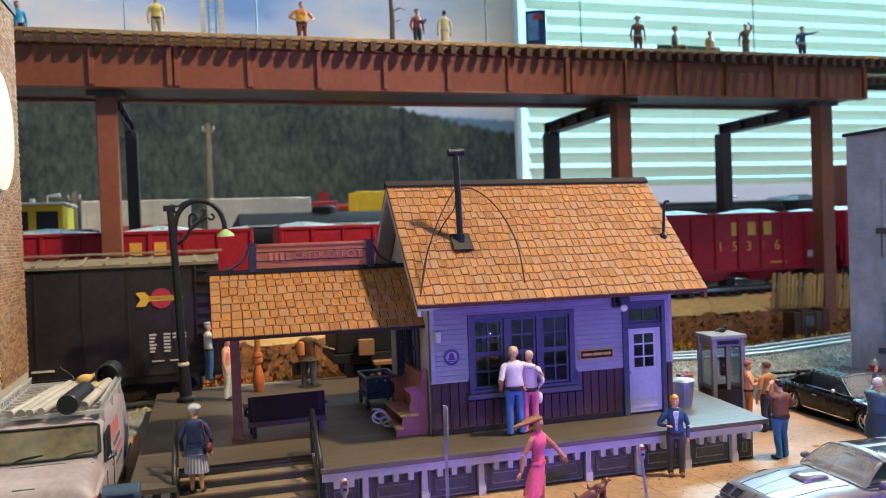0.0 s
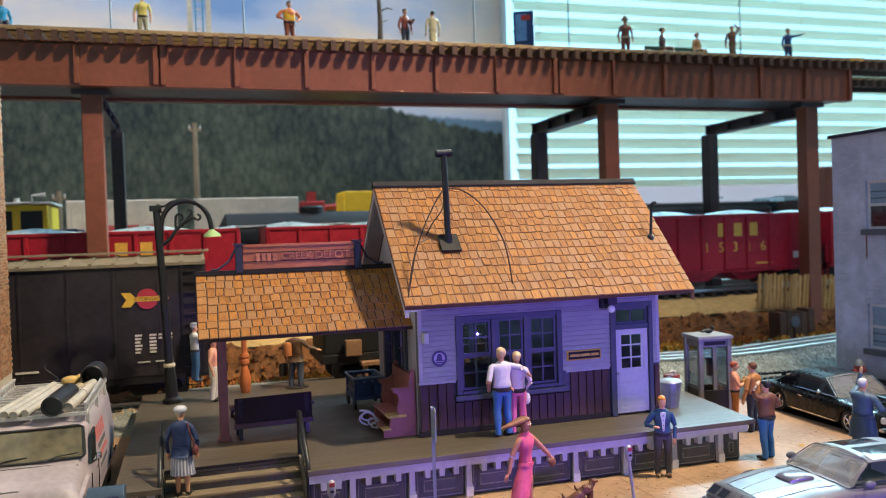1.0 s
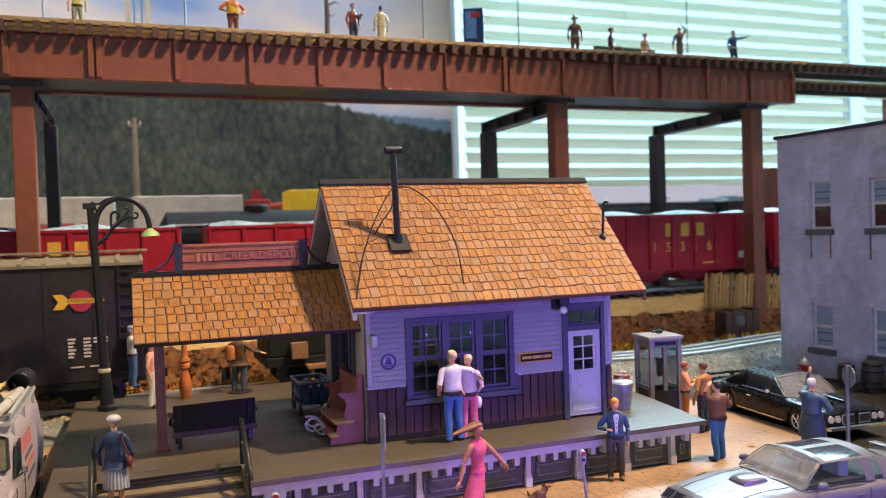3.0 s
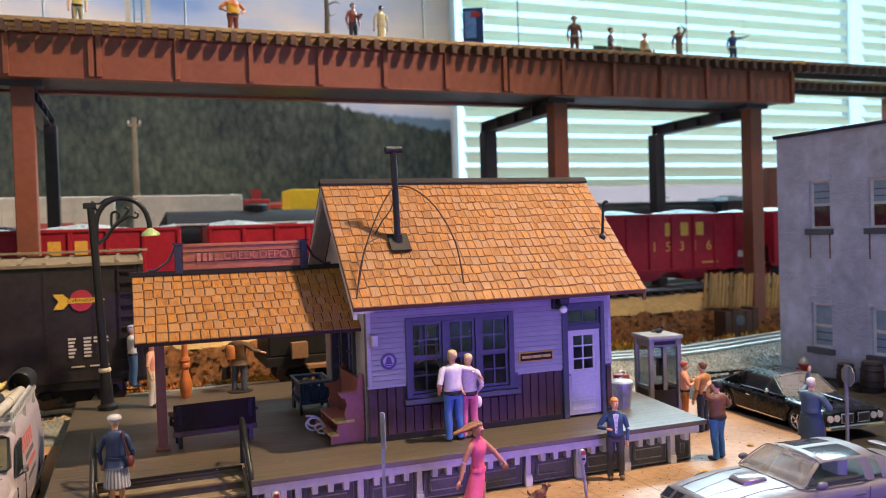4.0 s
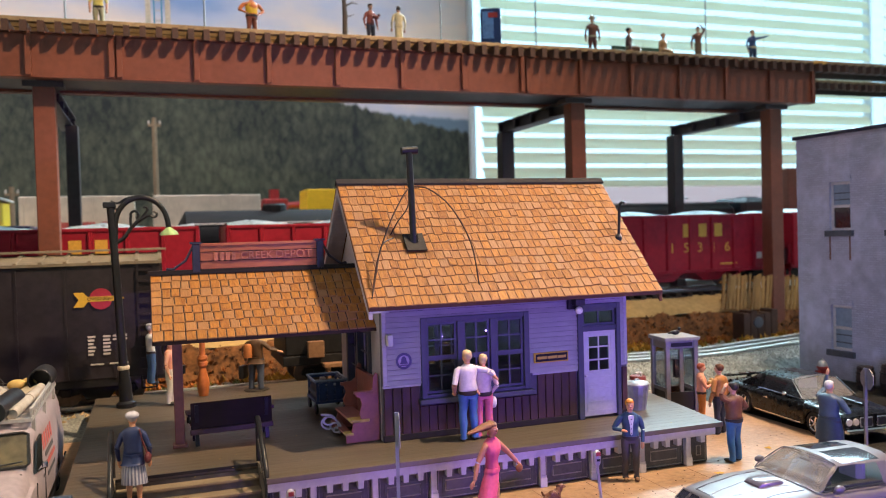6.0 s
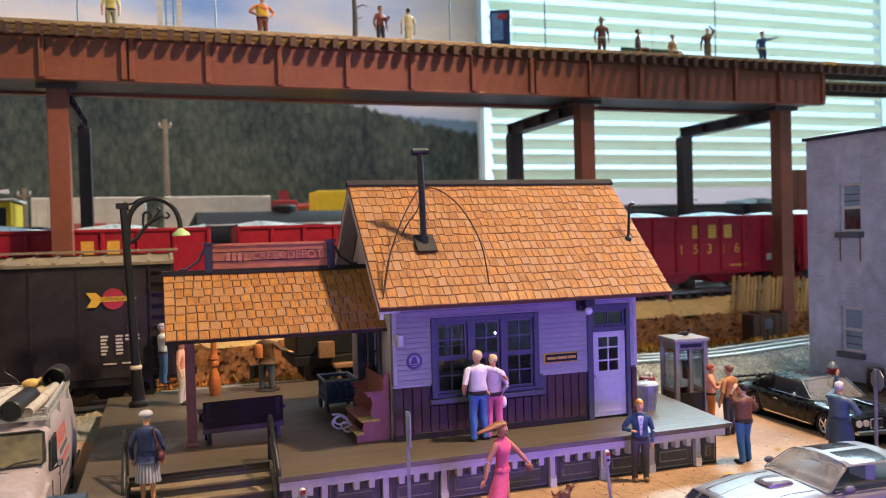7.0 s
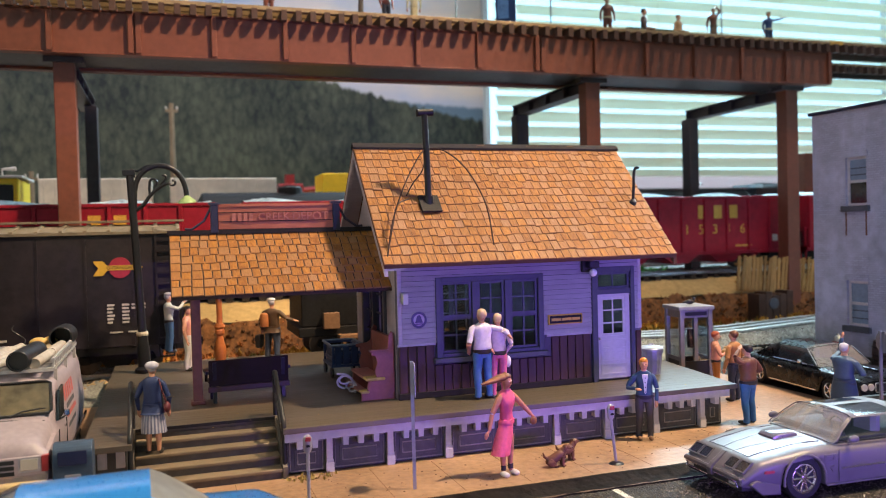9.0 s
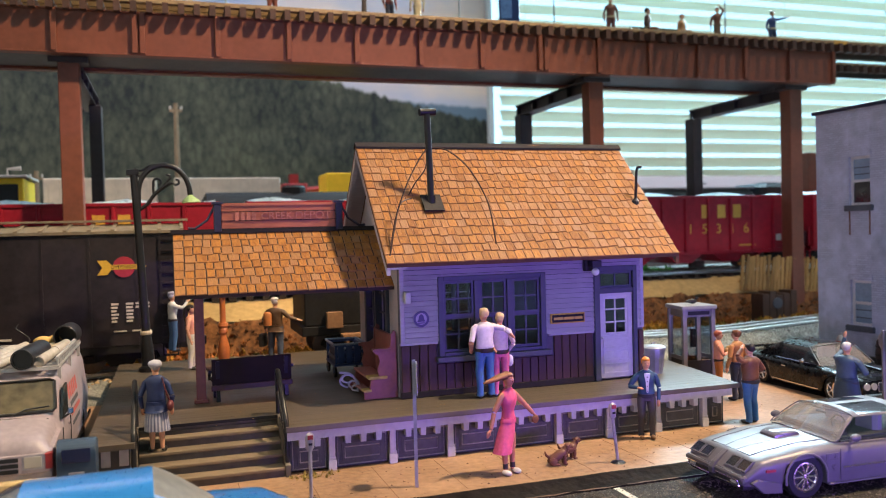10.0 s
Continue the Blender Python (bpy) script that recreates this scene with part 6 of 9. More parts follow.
# ---- rolling stock ----
M_TRUCK = mat("black_truck_frame", (0.012, 0.011, 0.011), 0.6, var=0.3, grain=8, spec=0.2)
M_WHEEL = mat("worn_steel_wheel", (0.12, 0.1, 0.09), 0.4, metal=0.7, var=0.3)


def truck(parent, x, wheels=2, y0=0.0):
    """A bogie under a car, on the rails at z 0."""
    t = part("truck", box(B(), x - 0.25, -1.0, 0.42, x + 0.25, 1.0, 0.72), M_TRUCK, parent)
    wb = 0.85 if wheels == 2 else 1.25
    for s in (-1, 1):
        part("side_frame", prism(B(), [(x - wb - 0.25, 0.42), (x - wb - 0.15, 0.62), (x - 0.35, 0.62), (x - 0.2, 0.8), (x + 0.2, 0.8), (x + 0.35, 0.62), (x + wb + 0.15, 0.62), (x + wb + 0.25, 0.42), (x + wb, 0.32), (x + 0.45, 0.42), (x + 0.3, 0.22), (x - 0.3, 0.22), (x - 0.45, 0.42), (x - wb, 0.32)], "y", s * 0.98 - 0.09, s * 0.98 + 0.09), M_TRUCK, t, bevel=0.02)
        for k in ((-wb, wb) if wheels == 2 else (-wb, 0, wb)):
            part("wheel", lathe_y(x + k, s * 0.72, 0.43), M_WHEEL, t, smooth=True)
            part("journal_box", box(B(), x + k - 0.13, s * 0.98 - 0.16, 0.34, x + k + 0.13, s * 0.98 + 0.16, 0.58), M_TRUCK, t, bevel=0.03)
    return t


def lathe_y(x, y, r):
    bm = B()
    rings = [[bm.verts.new((x + q * math.cos(2 * math.pi * k / 18), y + d, r + q * math.sin(2 * math.pi * k / 18))) for k in range(18)] for q, d in ((0.1, -0.1), (r * 0.75, -0.08), (r, -0.06), (r, 0.06), (r * 0.75, 0.08), (0.1, 0.1))]
    skin(bm, rings)
    bm.faces.new(rings[0][::-1])
    bm.faces.new(rings[-1])
    return bm


def ladder(parent, x, y, z0, z1, w, m, axis="x", step=0.32):
    s = 1 if y > 0 else -1
    l = None
    for e in (-w / 2, w / 2):
        b = box(B(), x + e - 0.03, y, z0, x + e + 0.03, y + s * 0.05, z1) if axis == "x" else box(B(), x, y + e - 0.03, z0, x + 0.05, y + e + 0.03, z1)
        ob = part("ladder_rail", b, m, l or parent)
    z = z0 + step / 2
    while z < z1:
        part("rung", box(B(), x - w / 2, y + s * 0.02, z, x + w / 2, y + s * 0.06, z + 0.05) if axis == "x" else box(B(), x + 0.02, y - w / 2, z, x + 0.06, y + w / 2, z + 0.05), m, parent)
        z += step


M_BOXCAR = mat("weathered_black_boxcar", (0.024, 0.019, 0.022), 0.45, var=0.35, grain=5, big=0.5, bump=0.15, spec=0.25)
M_BOXROOF = mat("tan_grey_car_roof", (0.2, 0.16, 0.11), 0.6, var=0.35, grain=4, big=0.6)
M_LETTER = mat("faded_white_lettering", (0.55, 0.5, 0.44), 0.6, var=0.15, grain=20)
M_ARROW = mat("yellow_arrow_paint", (0.6, 0.36, 0.03), 0.5, var=0.15, grain=14)
M_DISC = mat("red_disc_paint", (0.36, 0.025, 0.05), 0.5, var=0.15, grain=14)


def boxcar(at, length, label):
    """A boxcar; its west end lies at -length, its east end at 0."""
    c = thing("boxcar", at, label, "boxcar")
    w, z0, z1 = 1.42, 0.85, 4.1
    body = part("body", box(B(), -length, -w, z0, 0, w, z1), M_BOXCAR, c, bevel=0.02)
    n = int(length / 1.18)
    for i in range(n + 1):
        x = -length + 0.06 + (length - 0.12) * i / n
        for s in (-1, 1):
            part("rib", box(B(), x - 0.035, s * w - 0.02, z0, x + 0.035, s * w + 0.025, z1 - 0.1), M_BOXCAR, body)
    roof_ob = part("roof", prism(B(), [(-w - 0.06, z1), (-w - 0.06, z1 + 0.08), (0, z1 + 0.3), (w + 0.06, z1 + 0.08), (w + 0.06, z1)], "x", -length - 0.05, 0.05), M_BOXROOF, c)
    k = int(length / 0.62)
    for i in range(k + 1):
        x = -length + length * i / k
        part("roof_rib", prism(B(), [(-w - 0.07, z1 + 0.05), (-w - 0.07, z1 + 0.13), (0, z1 + 0.35), (w + 0.07, z1 + 0.13), (w + 0.07, z1 + 0.05), (0, z1 + 0.27)], "x", x - 0.05, x + 0.05), M_BOXROOF, roof_ob)
    part("running_board", box(B(), -length - 0.2, -0.3, z1 + 0.37, 0.2, 0.3, z1 + 0.43), M_BOXROOF, roof_ob)
    for s in (-1, 1):
        d = part("door", box(B(), -length * 0.62, s * (w + 0.05) - 0.04, z0 + 0.12, -length * 0.62 + 2.4, s * (w + 0.05) + 0.04, z1 - 0.18), M_BOXCAR, c)
        for j in range(11):
            z = z0 + 0.3 + 0.26 * j
            part("corrugation", box(B(), -length * 0.62 + 0.1, s * (w + 0.09) - 0.03, z, -length * 0.62 + 2.3, s * (w + 0.09) + 0.03, z + 0.12), M_BOXCAR, d)
        part("door_track", box(B(), -length * 0.62 - 0.3, s * (w + 0.06) - 0.06, z0 + 0.02, -length * 0.62 + 4.6, s * (w + 0.06) + 0.06, z0 + 0.1), M_BOXCAR, c)
        part("side_sill", box(B(), -length + 1.2, s * (w - 0.06) - 0.04, z0 - 0.22, -1.2, s * (w - 0.06) + 0.04, z0), M_TRUCK, c)
    ladder(c, -0.4, -w - 0.005, z0, z1, 0.46, M_BOXCAR)
    ladder(c, 0.005, -w + 0.35, z0, z1, 0.46, M_BOXCAR, "y")
    ladder(c, 0.005, 0.8, z0, z1, 0.46, M_BOXCAR, "y")
    for z in (1.5, 2.2, 2.9, 3.6):
        part("end_corrugation", tube(B(), [(0.01, -w + 0.75, z), (0.01, w - 0.4, z)], 0.08, 8), M_BOXCAR, body)
    part("brake_wheel", lathe_x(0.12, 0.35, 3.4, 0.3), M_TRUCK, c)
    part("centre_sill", box(B(), -length - 0.1, -0.25, 0.55, 0.1, 0.25, z0), M_TRUCK, c)
    for x in (-length - 0.3, 0.35):
        part("coupler", box(B(), x - 0.3, -0.12, 0.6, x + 0.3, 0.12, 0.85), M_TRUCK, c)
    part("stirrup", tube(B(), [(-0.6, -w, z0), (-0.6, -w, z0 - 0.35), (-0.2, -w, z0 - 0.35), (-0.2, -w, z0)], 0.03, 6), M_TRUCK, c)
    for x in (-length + 1.8, -1.8):
        truck(c, x)
    return c


def lathe_x(x, y, z, r):
    bm = B()
    for k in range(5):
        a = 2 * math.pi * k / 5
        tube(bm, [(x, y, z), (x, y + r * math.cos(a), z + r * math.sin(a))], 0.02, 5)
    tube(bm, [(x, y + r * math.cos(2 * math.pi * k / 16), z + r * math.sin(2 * math.pi * k / 16)) for k in range(17)], 0.03, 5)
    return bm


RAIL1 = 0.28 + 0.3
car = boxcar((0.43, 26.9, RAIL1), 12.6, "weathered black boxcar with a red disc and yellow arrow")
YF = -1.445
part("arrow_shape", prism(B(), [(-2.34, 3.34), (-2.08, 3.34), (-1.96, 3.21), (-1.24, 3.21), (-1.24, 3.34), (-1.0, 3.14), (-1.24, 2.94), (-1.24, 3.07), (-1.96, 3.07), (-2.08, 2.92), (-2.34, 2.92), (-2.2, 3.13)], "y", YF - 0.018, YF - 0.013), M_ARROW, car)
part("disc", tube(B(), [(-1.62, YF + 0.02, 3.14), (-1.62, YF - 0.01, 3.14)], 0.3, 28), M_DISC, car)
writing("OVERNIGHT", 0.135, M_TRUCK, car, pose(-1.6, YF - 0.021, 3.14, 90, 0, 0), 0.002)
for i, z in enumerate((2.04, 1.94, 1.84, 1.74, 1.64, 1.54)):
    for x, w in ((-2.0, 0.2 - 0.03 * (i % 3)), (-1.6, 0.2 - 0.02 * (i % 2)), (-1.34, 0.09), (-1.16, 0.2))[:4 if i < 2 else 2]:
        part("lettering", box(B(), x, YF - 0.008, z, x + w, YF + 0.01, z + 0.055), M_LETTER, car)
for x, w in ((-1.95, 0.35), (-1.45, 0.5)):
    part("lettering", box(B(), x, YF - 0.008, 1.26, x + w, YF + 0.01, 1.3), M_LETTER, car)
part("lettering", box(B(), -5.2, YF - 0.008, 1.18, -4.6, YF + 0.01, 1.24), M_LETTER, car)
for x, w in ((-11.9, 0.5), (-11.2, 0.7), (-10.3, 0.3)):
    part("lettering", box(B(), x, YF - 0.008, 2.3, x + w, YF + 0.01, 2.55), M_LETTER, car)
extra_col = [(0.03, 0.02, 0.02), (0.3, 0.3, 0.34)]
figure("painted figurine in denim overalls clinging to the boxcar ladder", (0.1, 25.2, RAIL1 + 0.62), 110, 1.72, (0.5, 0.5, 0.46), (0.05, 0.11, 0.22), (0.3, 0.3, 0.32), left=((0.22, 0, 1.38), (0.3, -0.2, 1.4), (0.2, -0.4, 1.62)), right=((-0.22, 0, 1.38), (-0.26, -0.22, 1.3), (-0.14, -0.4, 1.46)), hat="cap")

M_HOPPER = mat("oxide_red_hopper", (0.27, 0.012, 0.024), 0.42, var=0.22, grain=4, big=0.4, bump=0.12, spec=0.2)
M_LOAD = mat("pale_stone_load", (0.27, 0.3, 0.31), 0.85, var=0.7, grain=7, bump=1.0)
M_HOPLET = mat("dull_yellow_lettering", (0.55, 0.3, 0.04), 0.55, var=0.2, grain=14)
RAIL2 = 2.1 + 0.3


def hopper(at, number, label, group):
    c = thing("hopper_car", at, label, "hopper car", group=group)
    L, w, z0, z1 = 12.1, 1.45, 0.92, 3.42
    for s in (-1, 1):
        side = part("side", box(B(), 0, s * w - 0.05, z0, L, s * w + 0.05, z1), M_HOPPER, c)
        for i in range(11):
            x = 0.05 + (L - 0.1) * i / 10
            part("rib", prism(B(), [(x - 0.09, s * w + s * 0.051), (x - 0.05, s * w + s * 0.14), (x + 0.05, s * w + s * 0.14), (x + 0.09, s * w + s * 0.051)], "z", z0, z1 - 0.13), M_HOPPER, side)
        part("top_chord", box(B(), -0.02, s * w - 0.1, z1 - 0.12, L + 0.02, s * w + 0.15, z1), M_HOPPER, c, bevel=0.015)
        part("side_sill", box(B(), -0.9, s * w - 0.04, z0 - 0.16, L + 0.9, s * w + 0.12, z0 - 0.003), M_HOPPER, c, bevel=0.015)
    for x, d in ((0, 1), (L, -1)):
        part("end_sheet", prism(B(), [(x, 1.7), (x + d * 0.08, 1.7), (x + d * 0.08, z1), (x, z1)], "y", -w + 0.06, w - 0.06), M_HOPPER, c)
        part("slope_sheet", prism(B(), [(x, 1.75), (x + d * 0.08, 1.75), (x + d * 2.4, 0.55), (x + d * 2.3, 0.5)], "y", -w + 0.06, w - 0.06), M_HOPPER, c)
        part("end_platform", box(B(), min(x, x - d * 0.95), -w, z0 - 0.02, max(x, x - d * 0.95), w, z0 + 0.06), M_HOPPER, c)
        for s in (-1, 1):
            part("corner_post", box(B(), x - d * 0.9 - 0.05, s * (w - 0.1) - 0.05, z0 + 0.06, x - d * 0.9 + 0.05, s * (w - 0.1) + 0.05, 1.9), M_HOPPER, c)
        part("hand_rail", box(B(), x - d * 0.9 - 0.035, -w + 0.12, 1.83, x - d * 0.9 + 0.035, w - 0.12, 1.9), M_HOPPER, c)
        part("coupler", box(B(), min(x - d * 0.9, x - d * 1.25), -0.12, 0.62, max(x - d * 0.9, x - d * 1.25), 0.12, 0.86), M_TRUCK, c)
        part("step", tube(B(), [(x - d * 0.85, -w, z0 - 0.1), (x - d * 0.85, -w, 0.42), (x - d * 0.45, -w, 0.42), (x - d * 0.45, -w, z0 - 0.1)], 0.035, 6), M_HOPPER, c)
    for x in (3.6, 6.05, 8.5):
        part("chute", prism(B(), [(x - 1.1, z0 - 0.02), (x - 0.4, 0.4), (x + 0.4, 0.4), (x + 1.1, z0 - 0.02)], "y", -w + 0.1, w - 0.1), M_HOPPER, c)
    part("centre_sill", box(B(), -0.9, -0.2, 0.6, L + 0.9, 0.2, z0), M_HOPPER, c)
    bm = B()
    rows = []
    for j in range(9):
        y = -w + 0.08 + (2 * w - 0.16) * j / 8
        rows.append([bm.verts.new((0.1 + (L - 0.2) * i / 60, y, z1 - 0.1 + 0.3 * (1 - abs(y / w) ** 2) * (0.65 + 0.35 * math.sin(i * 0.32)) + 0.05 * noise.noise(Vector((i * 0.7 + at[0], y * 4, 1))))) for i in range(61)])
    skin(bm, rows, False)
    part("load", bm, M_LOAD, c, "heaped pale crushed stone", smooth=True)
    YS = -w - 0.055
    # railway mark as plain blocks, then the car's running number
    for x in (6.9, 7.75, 8.6):
        part("mark_block", box(B(), x, YS - 0.008, 2.4, x + 0.42, YS + 0.01, 3.0), M_HOPLET, c)
    for i, ch in enumerate(number):
        writing(ch, 0.62, M_HOPLET, c, pose(6.3 + 0.75 * i, YS - 0.006, 1.9, 90, 0, 0), 0.006, "number")
    for x, zz, wd in ((0.9, 1.2, 0.5), (2.0, 1.15, 0.7), (4.1, 1.1, 0.8), (8.9, 1.1, 0.9)):
        part("lettering", box(B(), x, YS - 0.008, zz, x + wd, YS + 0.01, zz + 0.08), M_HOPLET, c)
    part("routing_card", box(B(), 10.9, YS - 0.02, 1.3, 11.25, YS + 0.01, 1.6), M_LETTER, c)
    for x in (0.7, 11.4):
        truck(c, x)
    return c


for x, num in ((-23.9, "15301"), (-10.8, "15301"), (2.3, "15322"), (15.4, "15316"), (28.5, "15355")):
    hopper((x + 0.55, 32.9, RAIL2), num, "oxide red hopper car heaped with pale crushed stone", "red hopper train")

# a dark work car parked behind the depot on the near track
work = thing("work_car", (3.9, 26.9, RAIL1), "dark boxy work car with a brown step and tool box", "work car")
part("underframe", box(B(), 0, -1.35, 0.75, 11, 1.35, 1.05), M_TRUCK, work, bevel=0.03)
part("body", box(B(), 0.1, -1.3, 1.05, 10.6, 1.3, 3.0), M_TRUCK, work, bevel=0.05)
M_BRN = mat("brown_tool_box", (0.2, 0.1, 0.045), 0.6, var=0.25)
part("tool_box", box(B(), 0.75, -1.6, 1.0, 1.25, -1.36, 1.5), M_BRN, work, bevel=0.02)
part("step_stand", box(box(box(B(), 1.3, -1.75, 0.1, 1.4, -1.4, 0.75), 1.9, -1.75, 0.1, 2.0, -1.4, 0.75), 1.2, -1.8, 0.7, 2.1, -1.36, 0.8), M_BRN, work)
for x in (1.7, 9.3):
    truck(work, x)

# ---- yard behind ----
M_LOCO = mat("black_locomotive", (0.018, 0.022, 0.028), 0.35, var=0.25, grain=5)
M_LOCOROOF = mat("slate_loco_roof", (0.16, 0.18, 0.2), 0.35, var=0.15)
loco = thing("locomotive", (26.4, 40.5, RAIL2), "black diesel locomotive with white cab numbers parked in the yard", "locomotive")
part("walkway", box(B(), -6.5, -1.5, 1.25, 10.4, 1.5, 1.5), M_LOCO, loco, bevel=0.03)
part("hood", chamfer_box(B(), -5.6, -1.0, 1.503, 6.2, 1.0, 4.15, 0.3), M_LOCO, loco)
part("hood_roof", box(B(), -5.5, -0.85, 4.153, 6.1, 0.85, 4.25), M_LOCOROOF, loco)
cab = part("cab", chamfer_box(B(), 6.2, -1.48, 1.503, 8.9, 1.48, 4.45, 0.25), M_LOCO, loco)
part("cab_window", box(B(), 6.9, -1.5, 3.0, 7.7, -1.483, 3.7), M_LOCOROOF, cab)
part("lettering", box(B(), 6.8, -1.5, 2.55, 8.2, -1.483, 2.8), M_LETTER, cab)
part("nose", chamfer_box(B(), 8.9, -1.0, 1.503, 10.2, 1.0, 3.2, 0.2), M_LOCO, loco)
part("fuel_tank", box(B(), -1.0, -1.2, 0.3, 3.4, 1.2, 1.25), M_LOCO, loco, bevel=0.08)
part("horn", tube(tube(B(), [(2.9, -0.2, 4.2), (2.9, -0.2, 4.5), (3.3, -0.2, 4.5)], 0.05, 6), [(2.9, 0.1, 4.4), (2.4, 0.1, 4.55)], 0.05, 6), M_LOCO, loco)
part("antenna", box(B(), 7.2, -0.3, 4.453, 8.2, 0.3, 4.55), M_LOCOROOF, loco)
part("hand_rail", tube(B(), [(-6, -1.45, 2.4), (6.1, -1.45, 2.4)], 0.03, 5), M_LETTER, loco)
for x in (-3.9, 6.4):
    truck(loco, x, 3)

M_TRAILER = mat("white_trailer", (0.6, 0.52, 0.42), 0.5, var=0.2, grain=2, big=0.3)
M_REDLET = mat("red_trailer_mark", (0.5, 0.1, 0.09), 0.5)


def trailer_car(x0, x1, y, label, red):
    t = thing("container_car", (x0, y, RAIL2), label, "container car", group="white container cars")
    L = x1 - x0
    part("flat_bed", box(B(), -0.4, -1.4, 0.7, L + 0.4, 1.4, 1.0), M_TRUCK, t)
    box_ob = part("container", box(B(), 0, -1.4, 1.05, L, 1.4, 5.15), M_TRAILER, t, bevel=0.05)
    for i in range(int(L / 0.5)):
        part("rib", box(B(), 0.2 + 0.5 * i, -1.43, 1.15, 0.26 + 0.5 * i, -1.402, 5.05), M_TRAILER, box_ob)
    if red:
        for i in range(4):
            part("mark_block", box(B(), 0.9 + 0.9 * i, -1.46, 3.2, 1.5 + 0.9 * i, -1.432, 3.9), M_REDLET, box_ob)
    for x in (1.4, L - 1.4):
        truck(t, x)


trailer_car(-5.6, -0.5, 44.5, "white corrugated container car with red marks in the yard", True)
trailer_car(0.35, 5.6, 44.5, "plain white corrugated container car in the yard", False)
trailer_car(-18.5, -13, 44.5, "plain white corrugated container car in the yard", False)

M_TANK = mat("black_tank_car", (0.01, 0.01, 0.011), 0.6, var=0.2, spec=0.2)
tank = thing("tank_car", (1.4, 40.5, RAIL2), "long black tank car in the yard", "tank car")
part("tank", tube(B(), [(0, 0, 2.7), (0.3, 0, 2.7), (0.35, 0, 2.7), (9.2, 0, 2.7), (9.5, 0, 2.7)], [0.9, 1.45, 1.55, 1.55, 1.0], 20), M_TANK, tank, smooth=True)
part("dome", lathe(B(), [(0.6, 4.0), (0.6, 4.45), (0.5, 4.55)], 16, (4.5, 0, 0)), M_TANK, tank)
part("frame", box(B(), -0.4, -1.1, 0.65, 9.9, 1.1, 0.9), M_TRUCK, tank)
part("walk_rail", tube(B(), [(0.5, -1.3, 3.6), (9, -1.3, 3.6)], 0.04, 5), M_LETTER, tank)
for x in (1.4, 8.2):
    truck(tank, x)

M_YELLOW = mat("bright_yellow_paint", (0.8, 0.5, 0.02), 0.4, var=0.1)
yl = thing("locomotive", (-9.6, 37.2, 2.1), "yellow diesel switcher with a navy cab band in the yard", "locomotive")
part("body", box(B(), 0, -1.4, 1.2, 5.4, 1.4, 3.62), M_YELLOW, yl, bevel=0.08)
part("hood_top", box(B(), 0.1, -1.3, 3.623, 5.35, 1.3, 3.95), M_NAVY, yl, bevel=0.06)
part("cab", box(B(), 2.0, -1.42, 3.62, 4.3, 1.42, 4.95), M_YELLOW, yl, bevel=0.08)
part("cab_roof", box(B(), 1.85, -1.52, 4.953, 4.45, 1.52, 5.06), M_LETTER, yl, bevel=0.03)
part("horn", tube(tube(B(), [(3.6, -0.6, 5.06), (3.6, -0.6, 5.35), (4.1, -0.6, 5.38)], [0.05, 0.05, 0.1], 7), [(2.9, 0.2, 5.06), (2.9, 0.2, 5.3)], 0.12, 7), M_LETTER, yl)
part("navy_band", box(B(), -0.01, -1.425, 1.6, 5.3, -1.403, 2.1), M_NAVY, yl)
part("sun_shade", box(B(), 0.4, -1.45, 4.3, 1.95, 1.45, 4.42), M_NAVY, yl, bevel=0.02)
for x in (0.5, 1.75):
    part("shade_post", box(B(), x, -1.4, 3.95, x + 0.1, -1.3, 4.3), M_YELLOW, yl)
for x in (2.2, 3.3):
    part("cab_window", box(B(), x, -1.44, 3.95, x + 0.8, -1.423, 4.7), M_IRON, yl)
part("walkway", box(B(), -0.8, -1.5, 0.95, 6.0, 1.5, 1.197), M_YELLOW, yl)
for x in (0.6, 4.0):
    truck(yl, x)
single("yellow_container", box(B(), -0.8, -1.2, 0, 1.0, 1.2, 5.7), M_YELLOW, "plain yellow container standing in the yard", "container", at=(8.85, 44.5, RAIL2 - 0.3), bevel=0.05)

# crane of yellow and red parts
crane = thing("crane", (6.9, 47.5, 2.08), "small yellow and red yard crane", "crane")
part("base", box(B(), -1.6, -0.9, 0, 2.4, 0.9, 4.6), M_YELLOW, crane, bevel=0.1)
part("turret", box(B(), -0.7, -0.7, 4.6, 0.7, 0.7, 5.4), M_REDP, crane, bevel=0.08)
part("mast", box(B(), -0.25, -0.25, 5.4, 0.25, 0.25, 5.95), M_REDP, crane)
part("boom", tube(B(), [(0.4, 0, 5.0), (2.6, 0, 5.2)], 0.2, 6), M_REDP, crane)

# white picket rail in front of the yard
fence = thing("picket_fence", (4.9, 38.2, 2.08), "short white picket fence by the yard", "fence")
for z in (1.5, 2.3):
    part("rail", box(B(), 0, -0.03, z, 4.2, 0.03, z + 0.12), M_TRAILER, fence)
for i in range(12):
    part("picket", box(B(), 0.05 + 0.36 * i, -0.08, 0, 0.2 + 0.36 * i, -0.033, 2.7), M_TRAILER, fence)

